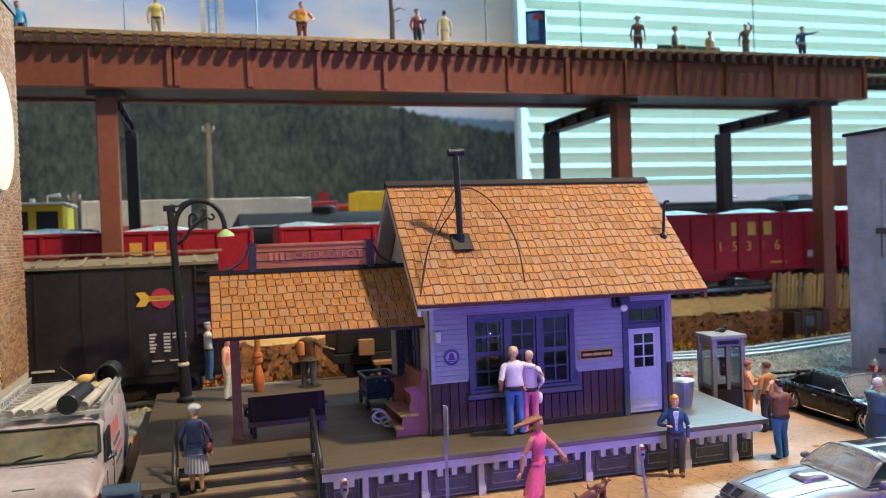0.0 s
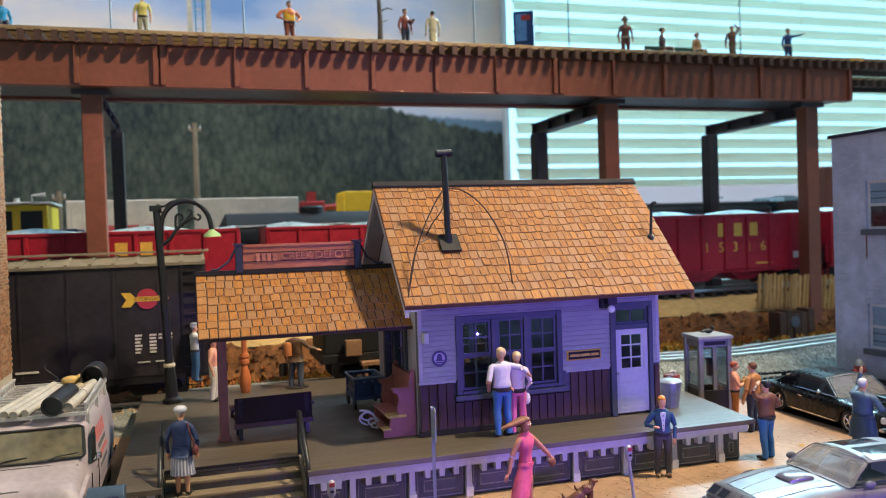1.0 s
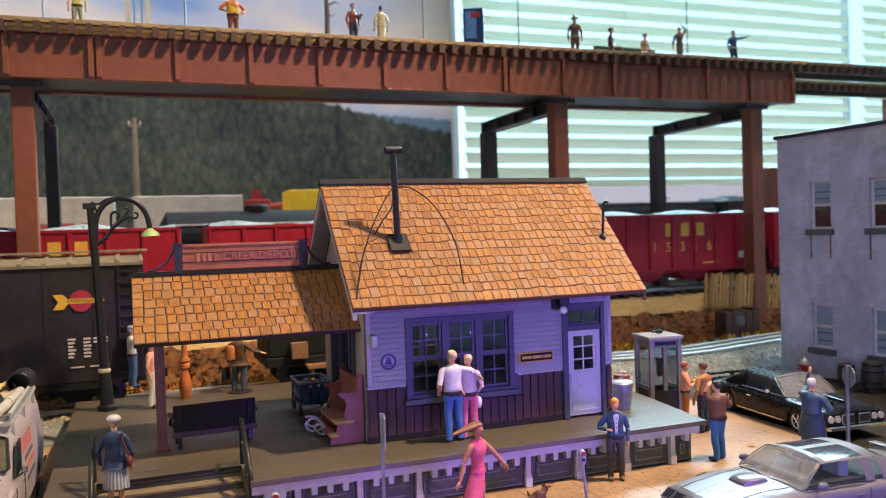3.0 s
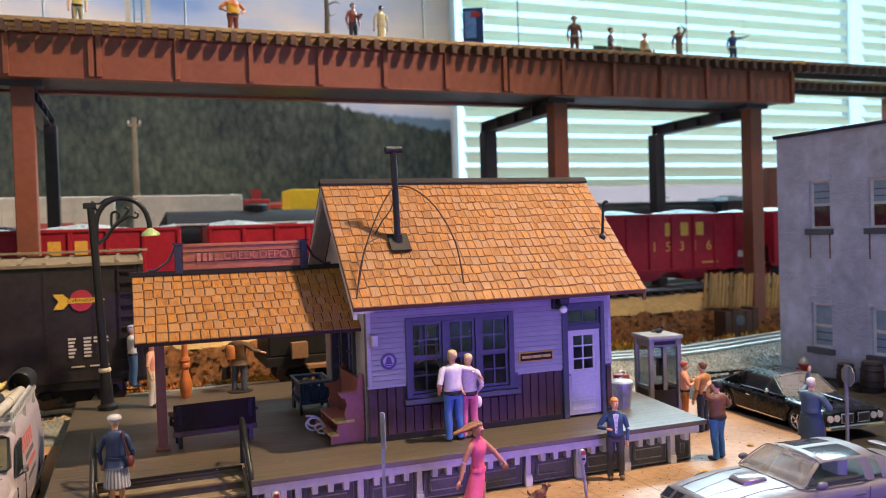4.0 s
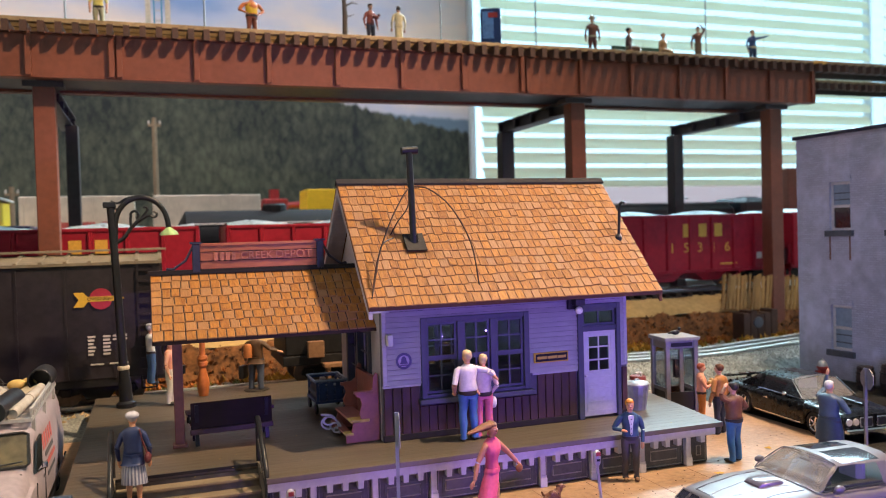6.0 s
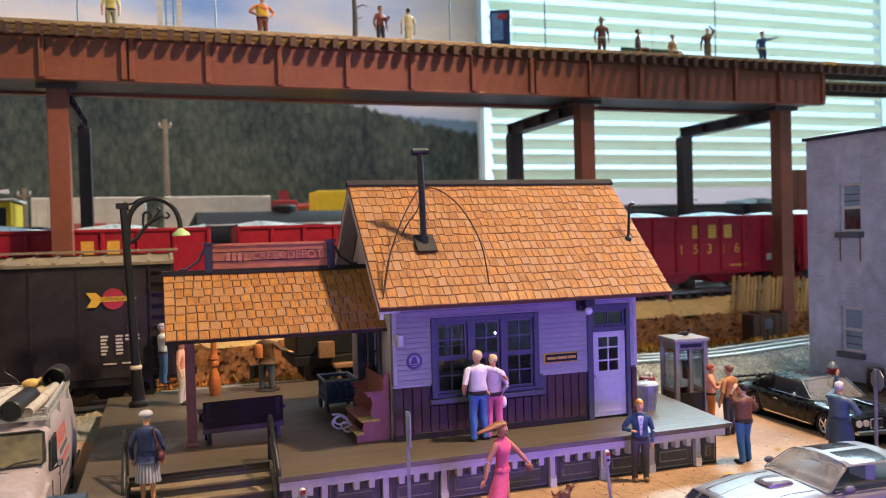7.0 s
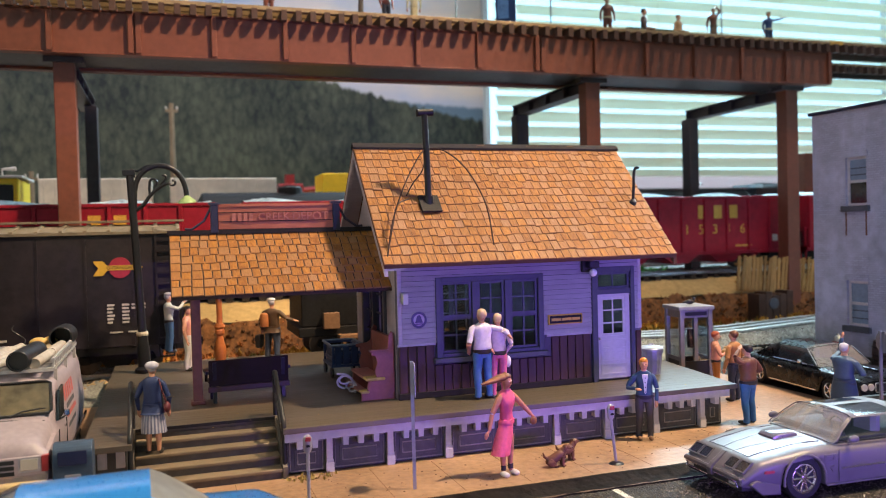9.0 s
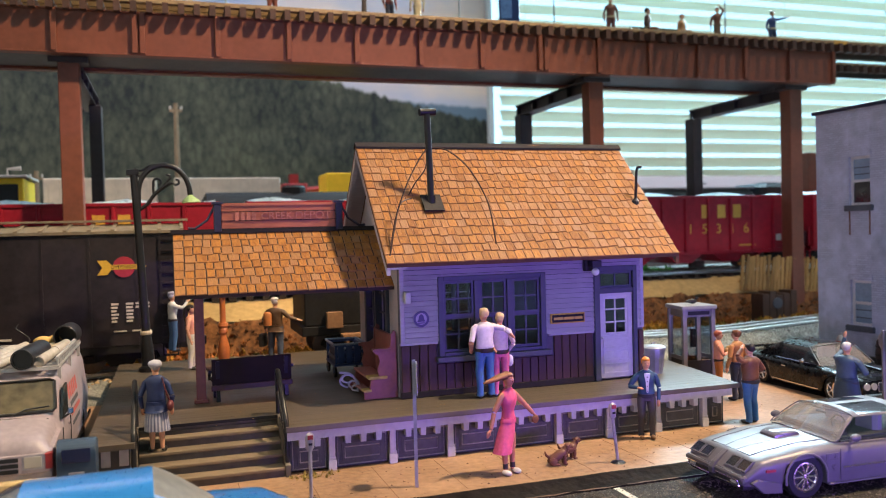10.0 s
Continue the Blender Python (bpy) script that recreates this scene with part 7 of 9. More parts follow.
# telegraph poles before the backdrop
M_POLE = mat("grey_brown_pole", (0.26, 0.18, 0.11), 0.8, var=0.3, grain=4)
for x, y, h in ((0.6, 49.5, 10.2), (-6.9, 50.5, 6.4), (-8.9, 51.5, 5.6)):
    p = thing("telegraph_pole", (x, y, 2.08), "weathered wooden telegraph pole with a crossarm", "telegraph pole", group="telegraph poles")
    part("pole", tube(B(), [(0, 0, 0), (0, 0, h)], [0.2, 0.13], 8), M_POLE, p, smooth=True)
    part("crossarm", box(B(), -0.35, -0.08, h - 0.5, 0.35, 0.08, h - 0.36), M_POLE, p)
    for e in (-0.3, 0.3):
        part("insulator", lathe(B(), [(0.06, 0), (0.06, 0.15), (0.03, 0.2)], 8, (e, 0, h - 0.36)), M_LETTER, p)

trestle_post = single("trestle_post", box(B(), -0.55, -0.4, 0, 0.75, 0.4, 6.3), M_GIRDER, "brown square timber post standing behind the bridge", "post", at=(34.4, 37.2, 2.08), bevel=0.04)

# leaning slat fence and a winch by the bridge foot
M_SLATF = mat("amber_fence_slat", (0.36, 0.19, 0.055), 0.65, var=0.3, grain=6, rnd=0.25, stretch=(2, 2, 0.4))
slats = thing("slat_fence", (24.0, 30.35, 1.5), "leaning amber slat fence on the bank", "fence")
for i in range(24):
    p = part("slat", chamfer_box(B(), 0, -0.03, 0.06, 0.165, 0.03, 1.62 + 0.05 * math.sin(i * 2.1), 0.012), M_SLATF, slats)
    p.matrix_basis = pose((0.2 * i) * K, 0, (-0.012 * i) * K, 4 + 2 * math.sin(i), 2 + 1.5 * math.sin(i * 1.7), 0)
for z in (0.4, 1.2):
    part("rail", box(B(), 0.0, 0.04, z, 4.8, 0.09, z + 0.1), M_SLATF, slats)
M_SILL2 = mat("grey_iron_hatch", (0.07, 0.075, 0.085), 0.5, var=0.3)
box_ob = thing("timber_crib", (25.3, 29.3, 0.26), "dark brown timber crib with a grey round hatch", "timber crib")
M_CRIB = mat("dark_crib_timber", (0.06, 0.03, 0.018), 0.75, var=0.3, grain=5)
for i in range(5):
    part("timber", box(B(), -1.1 + 0.37 * i, -0.2, 0, -0.76 + 0.37 * i, 0.55, 1.2 + 0.1 * math.sin(i * 2)), M_CRIB, box_ob, bevel=0.02)
part("hatch", tube(B(), [(-0.35, -0.2, 0.78), (-0.35, -0.26, 0.78)], 0.24, 18), M_SILL2, box_ob)

# ---- building with pale walls at the side street ----
def brick_material(name, col, col2, mortar, sx=0.22, sz=0.075, paintover=0.0):
    m = mat(name, col, 0.75, var=0.2 + 0.1 * paintover, grain=3, big=0.55, bump=0.0)
    n, l = m.node_tree.nodes, m.node_tree.links
    co = n.new("ShaderNodeTexCoord")
    mp = n.new("ShaderNodeMapping")
    mp.inputs["Scale"].default_value = [1 / K] * 3
    sep, com, add = n.new("ShaderNodeSeparateXYZ"), n.new("ShaderNodeCombineXYZ"), n.new("ShaderNodeMath")
    l.new(co.outputs["Object"], mp.inputs[0])
    l.new(mp.outputs[0], sep.inputs[0])
    add.operation = "ADD"
    l.new(sep.outputs[0], add.inputs[0])
    l.new(sep.outputs[1], add.inputs[1])
    l.new(add.outputs[0], com.inputs[0])
    l.new(sep.outputs[2], com.inputs[1])
    br = n.new("ShaderNodeTexBrick")
    br.inputs["Scale"].default_value = 1.0
    br.inputs["Brick Width"].default_value, br.inputs["Row Height"].default_value = sx, sz
    br.inputs["Mortar Size"].default_value = 0.01
    br.inputs["Color1"].default_value, br.inputs["Color2"].default_value, br.inputs["Mortar"].default_value = (*col, 1), (*col2, 1), (*mortar, 1)
    l.new(com.outputs[0], br.inputs["Vector"])
    b = n["Principled BSDF"]
    base = b.inputs["Base Color"].links[0].from_socket
    mx = n.new("ShaderNodeMix")
    mx.data_type = "RGBA"
    no = n.new("ShaderNodeTexNoise")
    no.inputs["Scale"].default_value, no.inputs["Detail"].default_value = 0.7, 6
    l.new(mp.outputs[0], no.inputs["Vector"])
    r = n.new("ShaderNodeMapRange")
    r.inputs["From Min"].default_value, r.inputs["From Max"].default_value = 0.42, 0.6
    r.inputs["To Min"].default_value, r.inputs["To Max"].default_value = (1 - paintover), 1.0 - paintover * 0.25
    l.new(no.outputs[0], r.inputs[0])
    l.new(r.outputs[0], mx.inputs[0])
    l.new(base, mx.inputs[6])
    l.new(br.outputs[0], mx.inputs[7])
    l.new(mx.outputs[2], b.inputs["Base Color"])
    bp = n.new("ShaderNodeBump")
    bp.inputs["Strength"].default_value, bp.inputs["Distance"].default_value = 0.35 * (1 - paintover * 0.6), 0.012 * K
    bp.invert = True
    l.new(br.outputs["Fac"], bp.inputs["Height"])
    l.new(bp.outputs[0], b.inputs["Normal"])
    return m


M_PALEBRICK = brick_material("whitewashed_brick", (0.46, 0.46, 0.57), (0.36, 0.35, 0.43), (0.3, 0.3, 0.38), paintover=0.85)
M_SILL = mat("dark_slate_sill", (0.085, 0.09, 0.105), 0.7, var=0.25)
M_SASHP = mat("cream_sash_paint", (0.6, 0.55, 0.54), 0.5, var=0.12)
M_DARKGL = mat("dark_window_glass", (0.02, 0.025, 0.03), 0.08, var=0.1, bump=0, spec=0.8)
M_BLINDW = mat("drawn_roller_blind", (0.24, 0.31, 0.39), 0.5, var=0.15)
WX = 21.9
bld = thing("brick_building", (WX, 23.45, 0), "whitewashed brick building with sash windows and stone sills", "building", rz=3.0)
# windows on the face that looks at the depot: centre along the wall, sill and head
WINS = [(-1.81, 5.03, 6.66), (-4.12, 5.03, 6.62), (-1.8, 0.98, 2.5), (-4.12, 0.98, 2.5), (-6.5, 5.03, 6.6), (-6.5, 0.98, 2.5)]
H_B, DEEP = 8.25, 10.5
ys = sorted({0.0, -DEEP, *[w[0] - 0.42 for w in WINS], *[w[0] + 0.42 for w in WINS]})
for a, b in zip(ys, ys[1:]):
    mid = (a + b) / 2
    hs = sorted([(w[1], w[2]) for w in WINS if abs(w[0] - mid) < 0.42])
    z = 0.0
    for lo, hi in hs + [(H_B, H_B)]:
        if lo - z > 0.01:
            part("wall_section", box(B(), 0, a, z, 0.3, b, lo), M_PALEBRICK, bld)
        z = hi
part("back_wall", box(B(), 0.3, -0.3, 0, 9, 0.0, H_B), M_PALEBRICK, bld)
part("end_wall", box(B(), 0.3, -DEEP, 0, 9, -DEEP + 0.3, H_B), M_PALEBRICK, bld)
part("far_wall", box(B(), 9, -DEEP, 0, 9.3, 0, H_B), M_PALEBRICK, bld)
part("roof", box(B(), 0.3, -DEEP + 0.3, H_B - 0.4, 9, -0.3, H_B - 0.3), M_CAP, bld)
part("coping", box(B(), -0.1, -DEEP, H_B, 0.4, 0.1, H_B + 0.12), M_SIGNIRON, bld, bevel=0.02)
part("core", box(B(), 0.9, -DEEP + 0.4, 0, 1.0, -0.4, H_B - 0.5), M_DARKGL, bld)
for c, lo, hi in WINS:
    w = part("window", box(box(box(box(B(), 0.1, c - 0.42, lo, 0.2, c - 0.34, hi), 0.1, c + 0.34, lo, 0.2, c + 0.42, hi), 0.1, c - 0.34, hi - 0.09, 0.2, c + 0.34, hi), 0.1, c - 0.34, lo, 0.2, c + 0.34, lo + 0.08), M_SASHP, bld)
    mid = (lo + hi) / 2
    part("meeting_rail", box(B(), 0.08, c - 0.34, mid - 0.05, 0.18, c + 0.34, mid + 0.04), M_SASHP, w)
    part("pane", box(B(), 0.14, c - 0.34, lo + 0.08, 0.16, c + 0.34, mid - 0.05), M_BLINDW if lo < 2.5 else M_DARKGL, w)
    part("blind", box(B(), 0.14, c - 0.34, mid + 0.04, 0.16, c + 0.34, hi - 0.09), M_BLINDW, w)
    for z in (lo + 0.24, lo + 0.5) if lo < 2.5 else (mid + 0.2, mid + 0.42):
        part("blind_slat", box(B(), 0.125, c - 0.33, z, 0.139, c + 0.33, z + 0.035), M_SILL, w)
    part("window_sill", box(B(), -0.12, c - 0.55, lo - 0.2, 0.25, c + 0.55, lo - 0.003), M_SILL, w, bevel=0.02)
    part("lintel", prism(B(), [(c - 0.5, hi + 0.003), (c + 0.5, hi + 0.003), (c + 0.46, hi + 0.2), (c, hi + 0.26), (c - 0.46, hi + 0.2)], "x", -0.03, 0.28), M_PALEBRICK, w)
M_RUST = mat("rust_streak", (0.16, 0.07, 0.045), 0.8, var=0.4, grain=10)
for c, lo, hi in WINS[:2]:
    for e in (-0.42, 0.38):
        part("rust_streak", box(B(), -0.008, c + e, lo - 1.0, -0.003, c + e + 0.06, lo - 0.2), M_RUST, bld)

# brick building at the west edge, with a round white sign
wb = thing("brick_building", (-4.3, 22.6, 0), "tall tan brick building with a round white sign", "building")
part("wall", box(B(), -8, -16, 0, 0, 0, 11.2), mat("pale_mortar", (0.44, 0.38, 0.3), 0.85, var=0.2, grain=14, bump=0.4), wb)
part("coping", box(B(), -8, -16, 11.2, 0.06, 0.06, 11.35), M_SILL, wb)
M_BRICKA = mat("tan_red_brick_piece", (0.26, 0.12, 0.055), 0.75, var=0.3, grain=12, bump=0.5, rnd=0.3, other=(0.36, 0.24, 0.14))
brick_me = mesh_of("brick", chamfer_box(B(), -0.01, 0.005, 0.005, 0.02, 0.215, 0.07, 0.006), M_BRICKA)
M_BRICKREST = M_BRICKA.copy()
M_BRICKREST.name = "tan_red_brick_rows"
geo_b = M_BRICKREST.node_tree.nodes.new("ShaderNodeNewGeometry")
for link in list(M_BRICKREST.node_tree.links):
    if link.from_node.type == "OBJECT_INFO":
        target = link.to_socket
        M_BRICKREST.node_tree.links.remove(link)
        M_BRICKREST.node_tree.links.new(geo_b.outputs["Random Per Island"], target)
rb = random.Random(21)
bm = B()
count = 0
for j in range(30, 149):
    for i in range(13):
        y, z, out = -0.22 - 0.22 * i - 0.11 * (j % 2), 0.075 * j, rb.uniform(-0.005, 0.006)
        if i < 5 and 60 <= j and count < 300:
            piece("brick", brick_me, wb, pose(out, y, z))
            count += 1
        else:
            chamfer_box(bm, out - 0.01, y + 0.005, z + 0.005, out + 0.02, y + 0.215, z + 0.07, 0.006)
tagged(part("bricks", bm, M_BRICKREST, wb), kind="stuff")
part("round_sign", tube(B(), [(0.003, -2.45, 8.0), (0.13, -2.45, 8.0)], 1.35, 32), M_TRAILER, wb)

# ---- kerb, street marks ----
M_KERB = mat("dark_kerb", (0.006, 0.005, 0.004), 0.85, var=0.6, grain=6, big=1.6, bump=1.0, spec=0.12, tint=(0.013, 0.01, 0.008))


def kerb_mesh(seed):
    """A worn sloping kerb stone, two metres long, with a low lip at its foot."""
    prof = [(0.11, -0.1), (0.11, 0.246), (0.06, 0.247), (0.0, 0.215), (-0.1, 0.165), (-0.22, 0.118), (-0.3, 0.102), (-0.31, 0.128), (-0.35, 0.126), (-0.36, 0.0)]
    bm = B()
    rings = []
    for i in range(21):
        x = 0.1 * i
        edge = 0.0 if i in (0, 20) else 1.0
        rings.append([bm.verts.new((x, y + edge * (0.035 if 0 < j < 9 else 0) * noise.noise(Vector((x * 2.3, j * 0.5, seed))), z + edge * (0.016 if 2 < j < 9 else 0) * noise.noise(Vector((x * 5, j * 2.0, seed + 9))))) for j, (y, z) in enumerate(prof)])
    skin(bm, rings, False)
    bm.faces.new(rings[0])
    bm.faces.new(rings[-1][::-1])
    bm.faces.ensure_lookup_table()
    for f in bm.faces:
        c = f.calc_center_median()
        if c.y < -0.3 and c.z > 0.1:
            f.material_index = 1
    return mesh_of("kerb_stone", bm, [M_KERB, M_LIP])


M_LIP = mat("brown_gutter_lip", (0.1, 0.062, 0.038), 0.8, var=0.5, grain=9, bump=0.6)
kerb_me = [kerb_mesh(q) for q in (1.3, 4.1, 7.7)]
kerb = thing("kerb", (0, 13.25, -0.245), "low dark worn kerb sloping down from the pavement", "kerb", kind="structure")
for i in range(14):
    piece("kerb_stone", kerb_me[i % 3], kerb, pose(-12 + 2 * i, 0, 0))
M_LINE = mat("worn_road_paint", (0.6, 0.56, 0.46), 0.7, var=0.35, grain=14)
for x in (4.6, 7.45):
    single("road_mark", box(B(), 0, 0, 0, 0.12, 1.6, 0.004), M_LINE, "worn white parking line on the asphalt", "road marking", at=(x, 11.3, -0.15), kind="structure")
single("road_mark", box(B(), 0, 0, 0, 4.0, 0.12, 0.004), mat("yellow_road_paint", (0.6, 0.4, 0.05), 0.7, var=0.3), "yellow line on the side street asphalt", "road marking", at=(17.6, 13.9, -0.02), kind="structure")

# ---- parking meters, signs, mailbox, hydrant, barrels ----
M_METER = mat("grey_meter_steel", (0.36, 0.35, 0.4), 0.4, metal=0.4, var=0.2)


def meter(at, lean):
    m = thing("parking_meter", at, "grey parking meter on a thin post by the kerb", "parking meter", group="parking meters")
    part("post", tube(B(), [(0, 0, 0), (-lean, 0, 0.86)], 0.032, 8), M_METER, m)
    part("foot", lathe(B(), [(0.15, 0), (0.11, 0.03), (0.045, 0.05)], 12), M_IRON, m)
    head = part("head", ball(tube(B(), [(-lean, 0, 0.84), (-lean, 0, 0.9), (-lean, 0, 1.05)], [0.035, 0.07, 0.078], 12, 0, 0.75), (-lean, 0, 1.06), 0.08, 0.06, 0.095, 12, 8), M_METER, m, smooth=True)
    part("dial", box(B(), -lean - 0.045, -0.068, 1.05, -lean + 0.045, -0.05, 1.12), M_REDP, head)
    part("coin_slot", box(B(), -lean - 0.03, -0.066, 0.95, -lean + 0.03, -0.05, 0.99), M_IRON, head)


meter((2.25, 13.9, 0), 0.0)
meter((8.1, 13.83, 0), 0.1)
pole = thing("street_sign", (4.11, 13.9, 0), "narrow grey street sign seen edge-on on a post", "street sign", rz=75)
part("post", box(B(), -0.03, -0.03, 0, 0.03, 0.03, 2.25), M_METER, pole)
part("sign_plate", box(B(), -0.2, -0.055, 1.65, 0.2, -0.035, 2.2), M_METER, pole, bevel=0.01)
M_SIGNBACK = mat("grey_sign_back", (0.17, 0.17, 0.19), 0.5, metal=0.3, var=0.2)
stop = thing("stop_sign", (15.35, 14.5, 0), "octagonal road sign seen from behind on a grey post", "road sign", rz=75)
part("post", box(B(), -0.03, -0.03, 0, 0.03, 0.03, 2.0), M_SIGNBACK, stop)
part("sign_plate", prism(B(), [(0.26 * math.cos(radians(22.5 + 45 * k)), 1.75 + 0.26 * math.sin(radians(22.5 + 45 * k))) for k in range(8)], "y", -0.055, -0.035), M_SIGNBACK, stop)

M_MAIL = mat("slate_blue_mailbox", (0.034, 0.06, 0.105), 0.45, var=0.2)
mail = thing("mailbox", (-1.45, 14.9, 0), "slate blue street mailbox with a rounded top", "mailbox")
prof = [(-0.25, 0.3), (0.25, 0.3), (0.25, 1.1)] + [(0.25 * math.cos(radians(a)), 1.1 + 0.22 * math.sin(radians(a))) for a in range(15, 166, 15)] + [(-0.25, 1.1)]
part("body", prism(B(), prof, "x", -0.3, 0.3), M_MAIL, mail, bevel=0.02)
part("hatch", box(B(), -0.22, -0.275, 0.95, 0.22, -0.253, 1.2), M_NAVY, mail, bevel=0.01)
part("plate", box(B(), -0.12, -0.27, 0.62, 0.12, -0.253, 0.78), M_METER, mail)
for x in (-0.27, 0.21):
    for y in (-0.22, 0.16):
        part("leg", box(B(), x, y, 0, x + 0.06, y + 0.06, 0.3), M_MAIL, mail)
mail.scale = (1.0, 1.0, 0.92)
pump = thing("fuel_drum", (14.42, 22.3, 0), "dull red drum with a white hand pump behind the platform", "drum", rz=-20)
part("drum", lathe(B(), [(0.3, 0), (0.32, 0.02), (0.32, 0.28), (0.335, 0.3), (0.32, 0.32), (0.32, 0.56), (0.335, 0.58), (0.32, 0.6), (0.32, 0.86), (0.29, 0.9), (0.27, 0.88)], 18), mat("dull_red_drum", (0.13, 0.018, 0.018), 0.55, var=0.3), pump, smooth=True)
part("pump", tube(B(), [(0.12, 0, 0.88), (0.12, 0, 1.0), (0.02, -0.05, 1.04), (-0.1, -0.1, 1.0)], [0.05, 0.06, 0.05, 0.04], 8), M_TRIMWHITE, pump, smooth=True)
pump.scale = (0.8, 0.8, 0.76)
hyd = thing("fire_hydrant", (20.9, 21.4, 0), "dark red fire hydrant with a silver cap", "fire hydrant")
part("barrel", lathe(B(), [(0.2, 0), (0.2, 0.06), (0.14, 0.08), (0.14, 0.5), (0.18, 0.52), (0.18, 0.58)], 14), M_REDP, hyd, smooth=True)
part("cap", lathe(B(), [(0.17, 0.58), (0.13, 0.72), (0.05, 0.78), (0.04, 0.84)], 14), M_ZINC, hyd, smooth=True)
for s in (-1, 1):
    part("outlet", tube(B(), [(s * 0.1, 0, 0.4), (s * 0.25, 0, 0.4)], 0.07, 10), M_REDP, hyd)
M_BARREL = mat("dark_oak_barrel", (0.045, 0.03, 0.03), 0.55, var=0.3)
for x, y, s in ((21.35, 19.1, 1.0), (21.3, 20.05, 0.8), (21.3, 18.05, 0.95)):
    b = thing("barrel", (x, y, -0.02), "dark wooden barrel with iron hoops by the brick wall", "barrel", group="barrels by the wall")
    part("cask", lathe(B(), [(0.28 * s, 0), (0.34 * s, 0.3 * s), (0.35 * s, 0.48 * s), (0.33 * s, 0.7 * s), (0.28 * s, 0.95 * s)], 18), M_BARREL, b, smooth=True)
    for z, r in ((0.14, 0.318), (0.34, 0.35), (0.66, 0.345), (0.84, 0.313)):
        part("hoop", lathe(B(), [(r * s, z * s), (r * s + 0.008, z * s + 0.02), (r * s, z * s + 0.05)], 18), M_IRON, b)

# toy dogs
M_DOG = paint((0.14, 0.055, 0.03))


def dog(at, rz, s, sitting):
    """A chunky shaggy model dog, on its legs or on its haunches."""
    bm = B()
    back = 0.17 if sitting else 0.27
    tube(bm, [(-0.24, 0, back), (-0.12, 0, back + 0.02), (0.04, 0, 0.29), (0.15, 0, 0.33), (0.2, 0, 0.36)], [0.1, 0.125, 0.125, 0.12, 0.085], 12)
    for y in (-0.07, 0.07):
        tube(bm, [(0.13, y, 0.28), (0.15, y, 0.13), (0.15, y, 0.03)], [0.065, 0.045, 0.042], 8)
        ball(bm, (0.18, y, 0.03), 0.055, 0.04, 0.03, 8, 5)
        if sitting:
            ball(bm, (-0.17, y * 1.3, 0.12), 0.12, 0.06, 0.11, 10, 6)
            ball(bm, (-0.05, y * 1.4, 0.03), 0.09, 0.04, 0.03, 8, 5)
        else:
            tube(bm, [(-0.2, y, 0.26), (-0.15, y, 0.15), (-0.21, y, 0.11), (-0.19, y, 0.03)], [0.085, 0.06, 0.042, 0.04], 8)
            ball(bm, (-0.16, y, 0.03), 0.055, 0.04, 0.03, 8, 5)
        ball(bm, (0.23, y * 1.15, 0.47), 0.04, 0.025, 0.075, 8, 5)
    tube(bm, [(0.15, 0, 0.34), (0.21, 0, 0.42), (0.26, 0, 0.48)], [0.1, 0.085, 0.075], 10)
    ball(bm, (0.27, 0, 0.5), 0.095, 0.08, 0.08, 12, 8)
    tube(bm, [(0.3, 0, 0.49), (0.39, 0, 0.47), (0.42, 0, 0.47)], [0.055, 0.042, 0.03], 8)
    ball(bm, (0.425, 0, 0.48), 0.018, 0.02, 0.016, 6, 4, 1)
    tube(bm, [(-0.24, 0, back + 0.04), (-0.34, 0, back + 0.12), (-0.38, 0, back + 0.22)], [0.04, 0.034, 0.015], 7)
    bmesh.ops.recalc_face_normals(bm, faces=bm.faces)
    bmesh.ops.subdivide_edges(bm, edges=bm.edges[:], cuts=1, use_grid_fill=True)
    bm.normal_update()
    for v in bm.verts:
        v.co += v.normal * 0.016 * noise.noise(v.co * 24 + Vector((at[0], at[1], 0)))
        v.co *= s
    single("toy_dog", bm, [M_DOG, M_IRON], "small shaggy brown painted model dog on the pavement", "figurine", at, rz, group="toy dogs", smooth=True)


dog((6.99, 14.12, 0), -8, 0.72, True)
dog((7.33, 14.37, 0), 12, 0.72, False)

# ---- vehicles ----
M_TYRE = mat("black_tyre", (0.012, 0.012, 0.012), 0.7, var=0.2)
M_CHROME = mat("chrome", (0.7, 0.7, 0.72), 0.15, metal=1.0, var=0.1, bump=0.0)
M_LAMP = mat("headlamp_glass", (0.42, 0.4, 0.36), 0.15, var=0.05, bump=0.0, spec=0.8)
M_CARGLASS = glass("car_glass", (0.55, 0.58, 0.6))
# windscreen glass with the reflection haze mixed into its colour
M_PALEGLASS = glass("dusty_windscreen", (0.72, 0.76, 0.78), dust=0.24)
M_SEAT = mat("dark_upholstery", (0.05, 0.04, 0.045), 0.6, var=0.2)
M_BLACKTRIM = mat("black_trim", (0.015, 0.015, 0.017), 0.4, var=0.1)


def keyed(keys, x):
    """Values between keyed stations, which run from rear to front."""
    for a, b in zip(keys, keys[1:]):
        if x <= b[0]:
            t = max(0.0, min(1.0, (x - a[0]) / (b[0] - a[0])))
            t = t * t * (3 - 2 * t) * 0.4 + t * 0.6
            return [p + (q - p) * t for p, q in zip(a[1:], b[1:])]
    return list(keys[-1][1:])


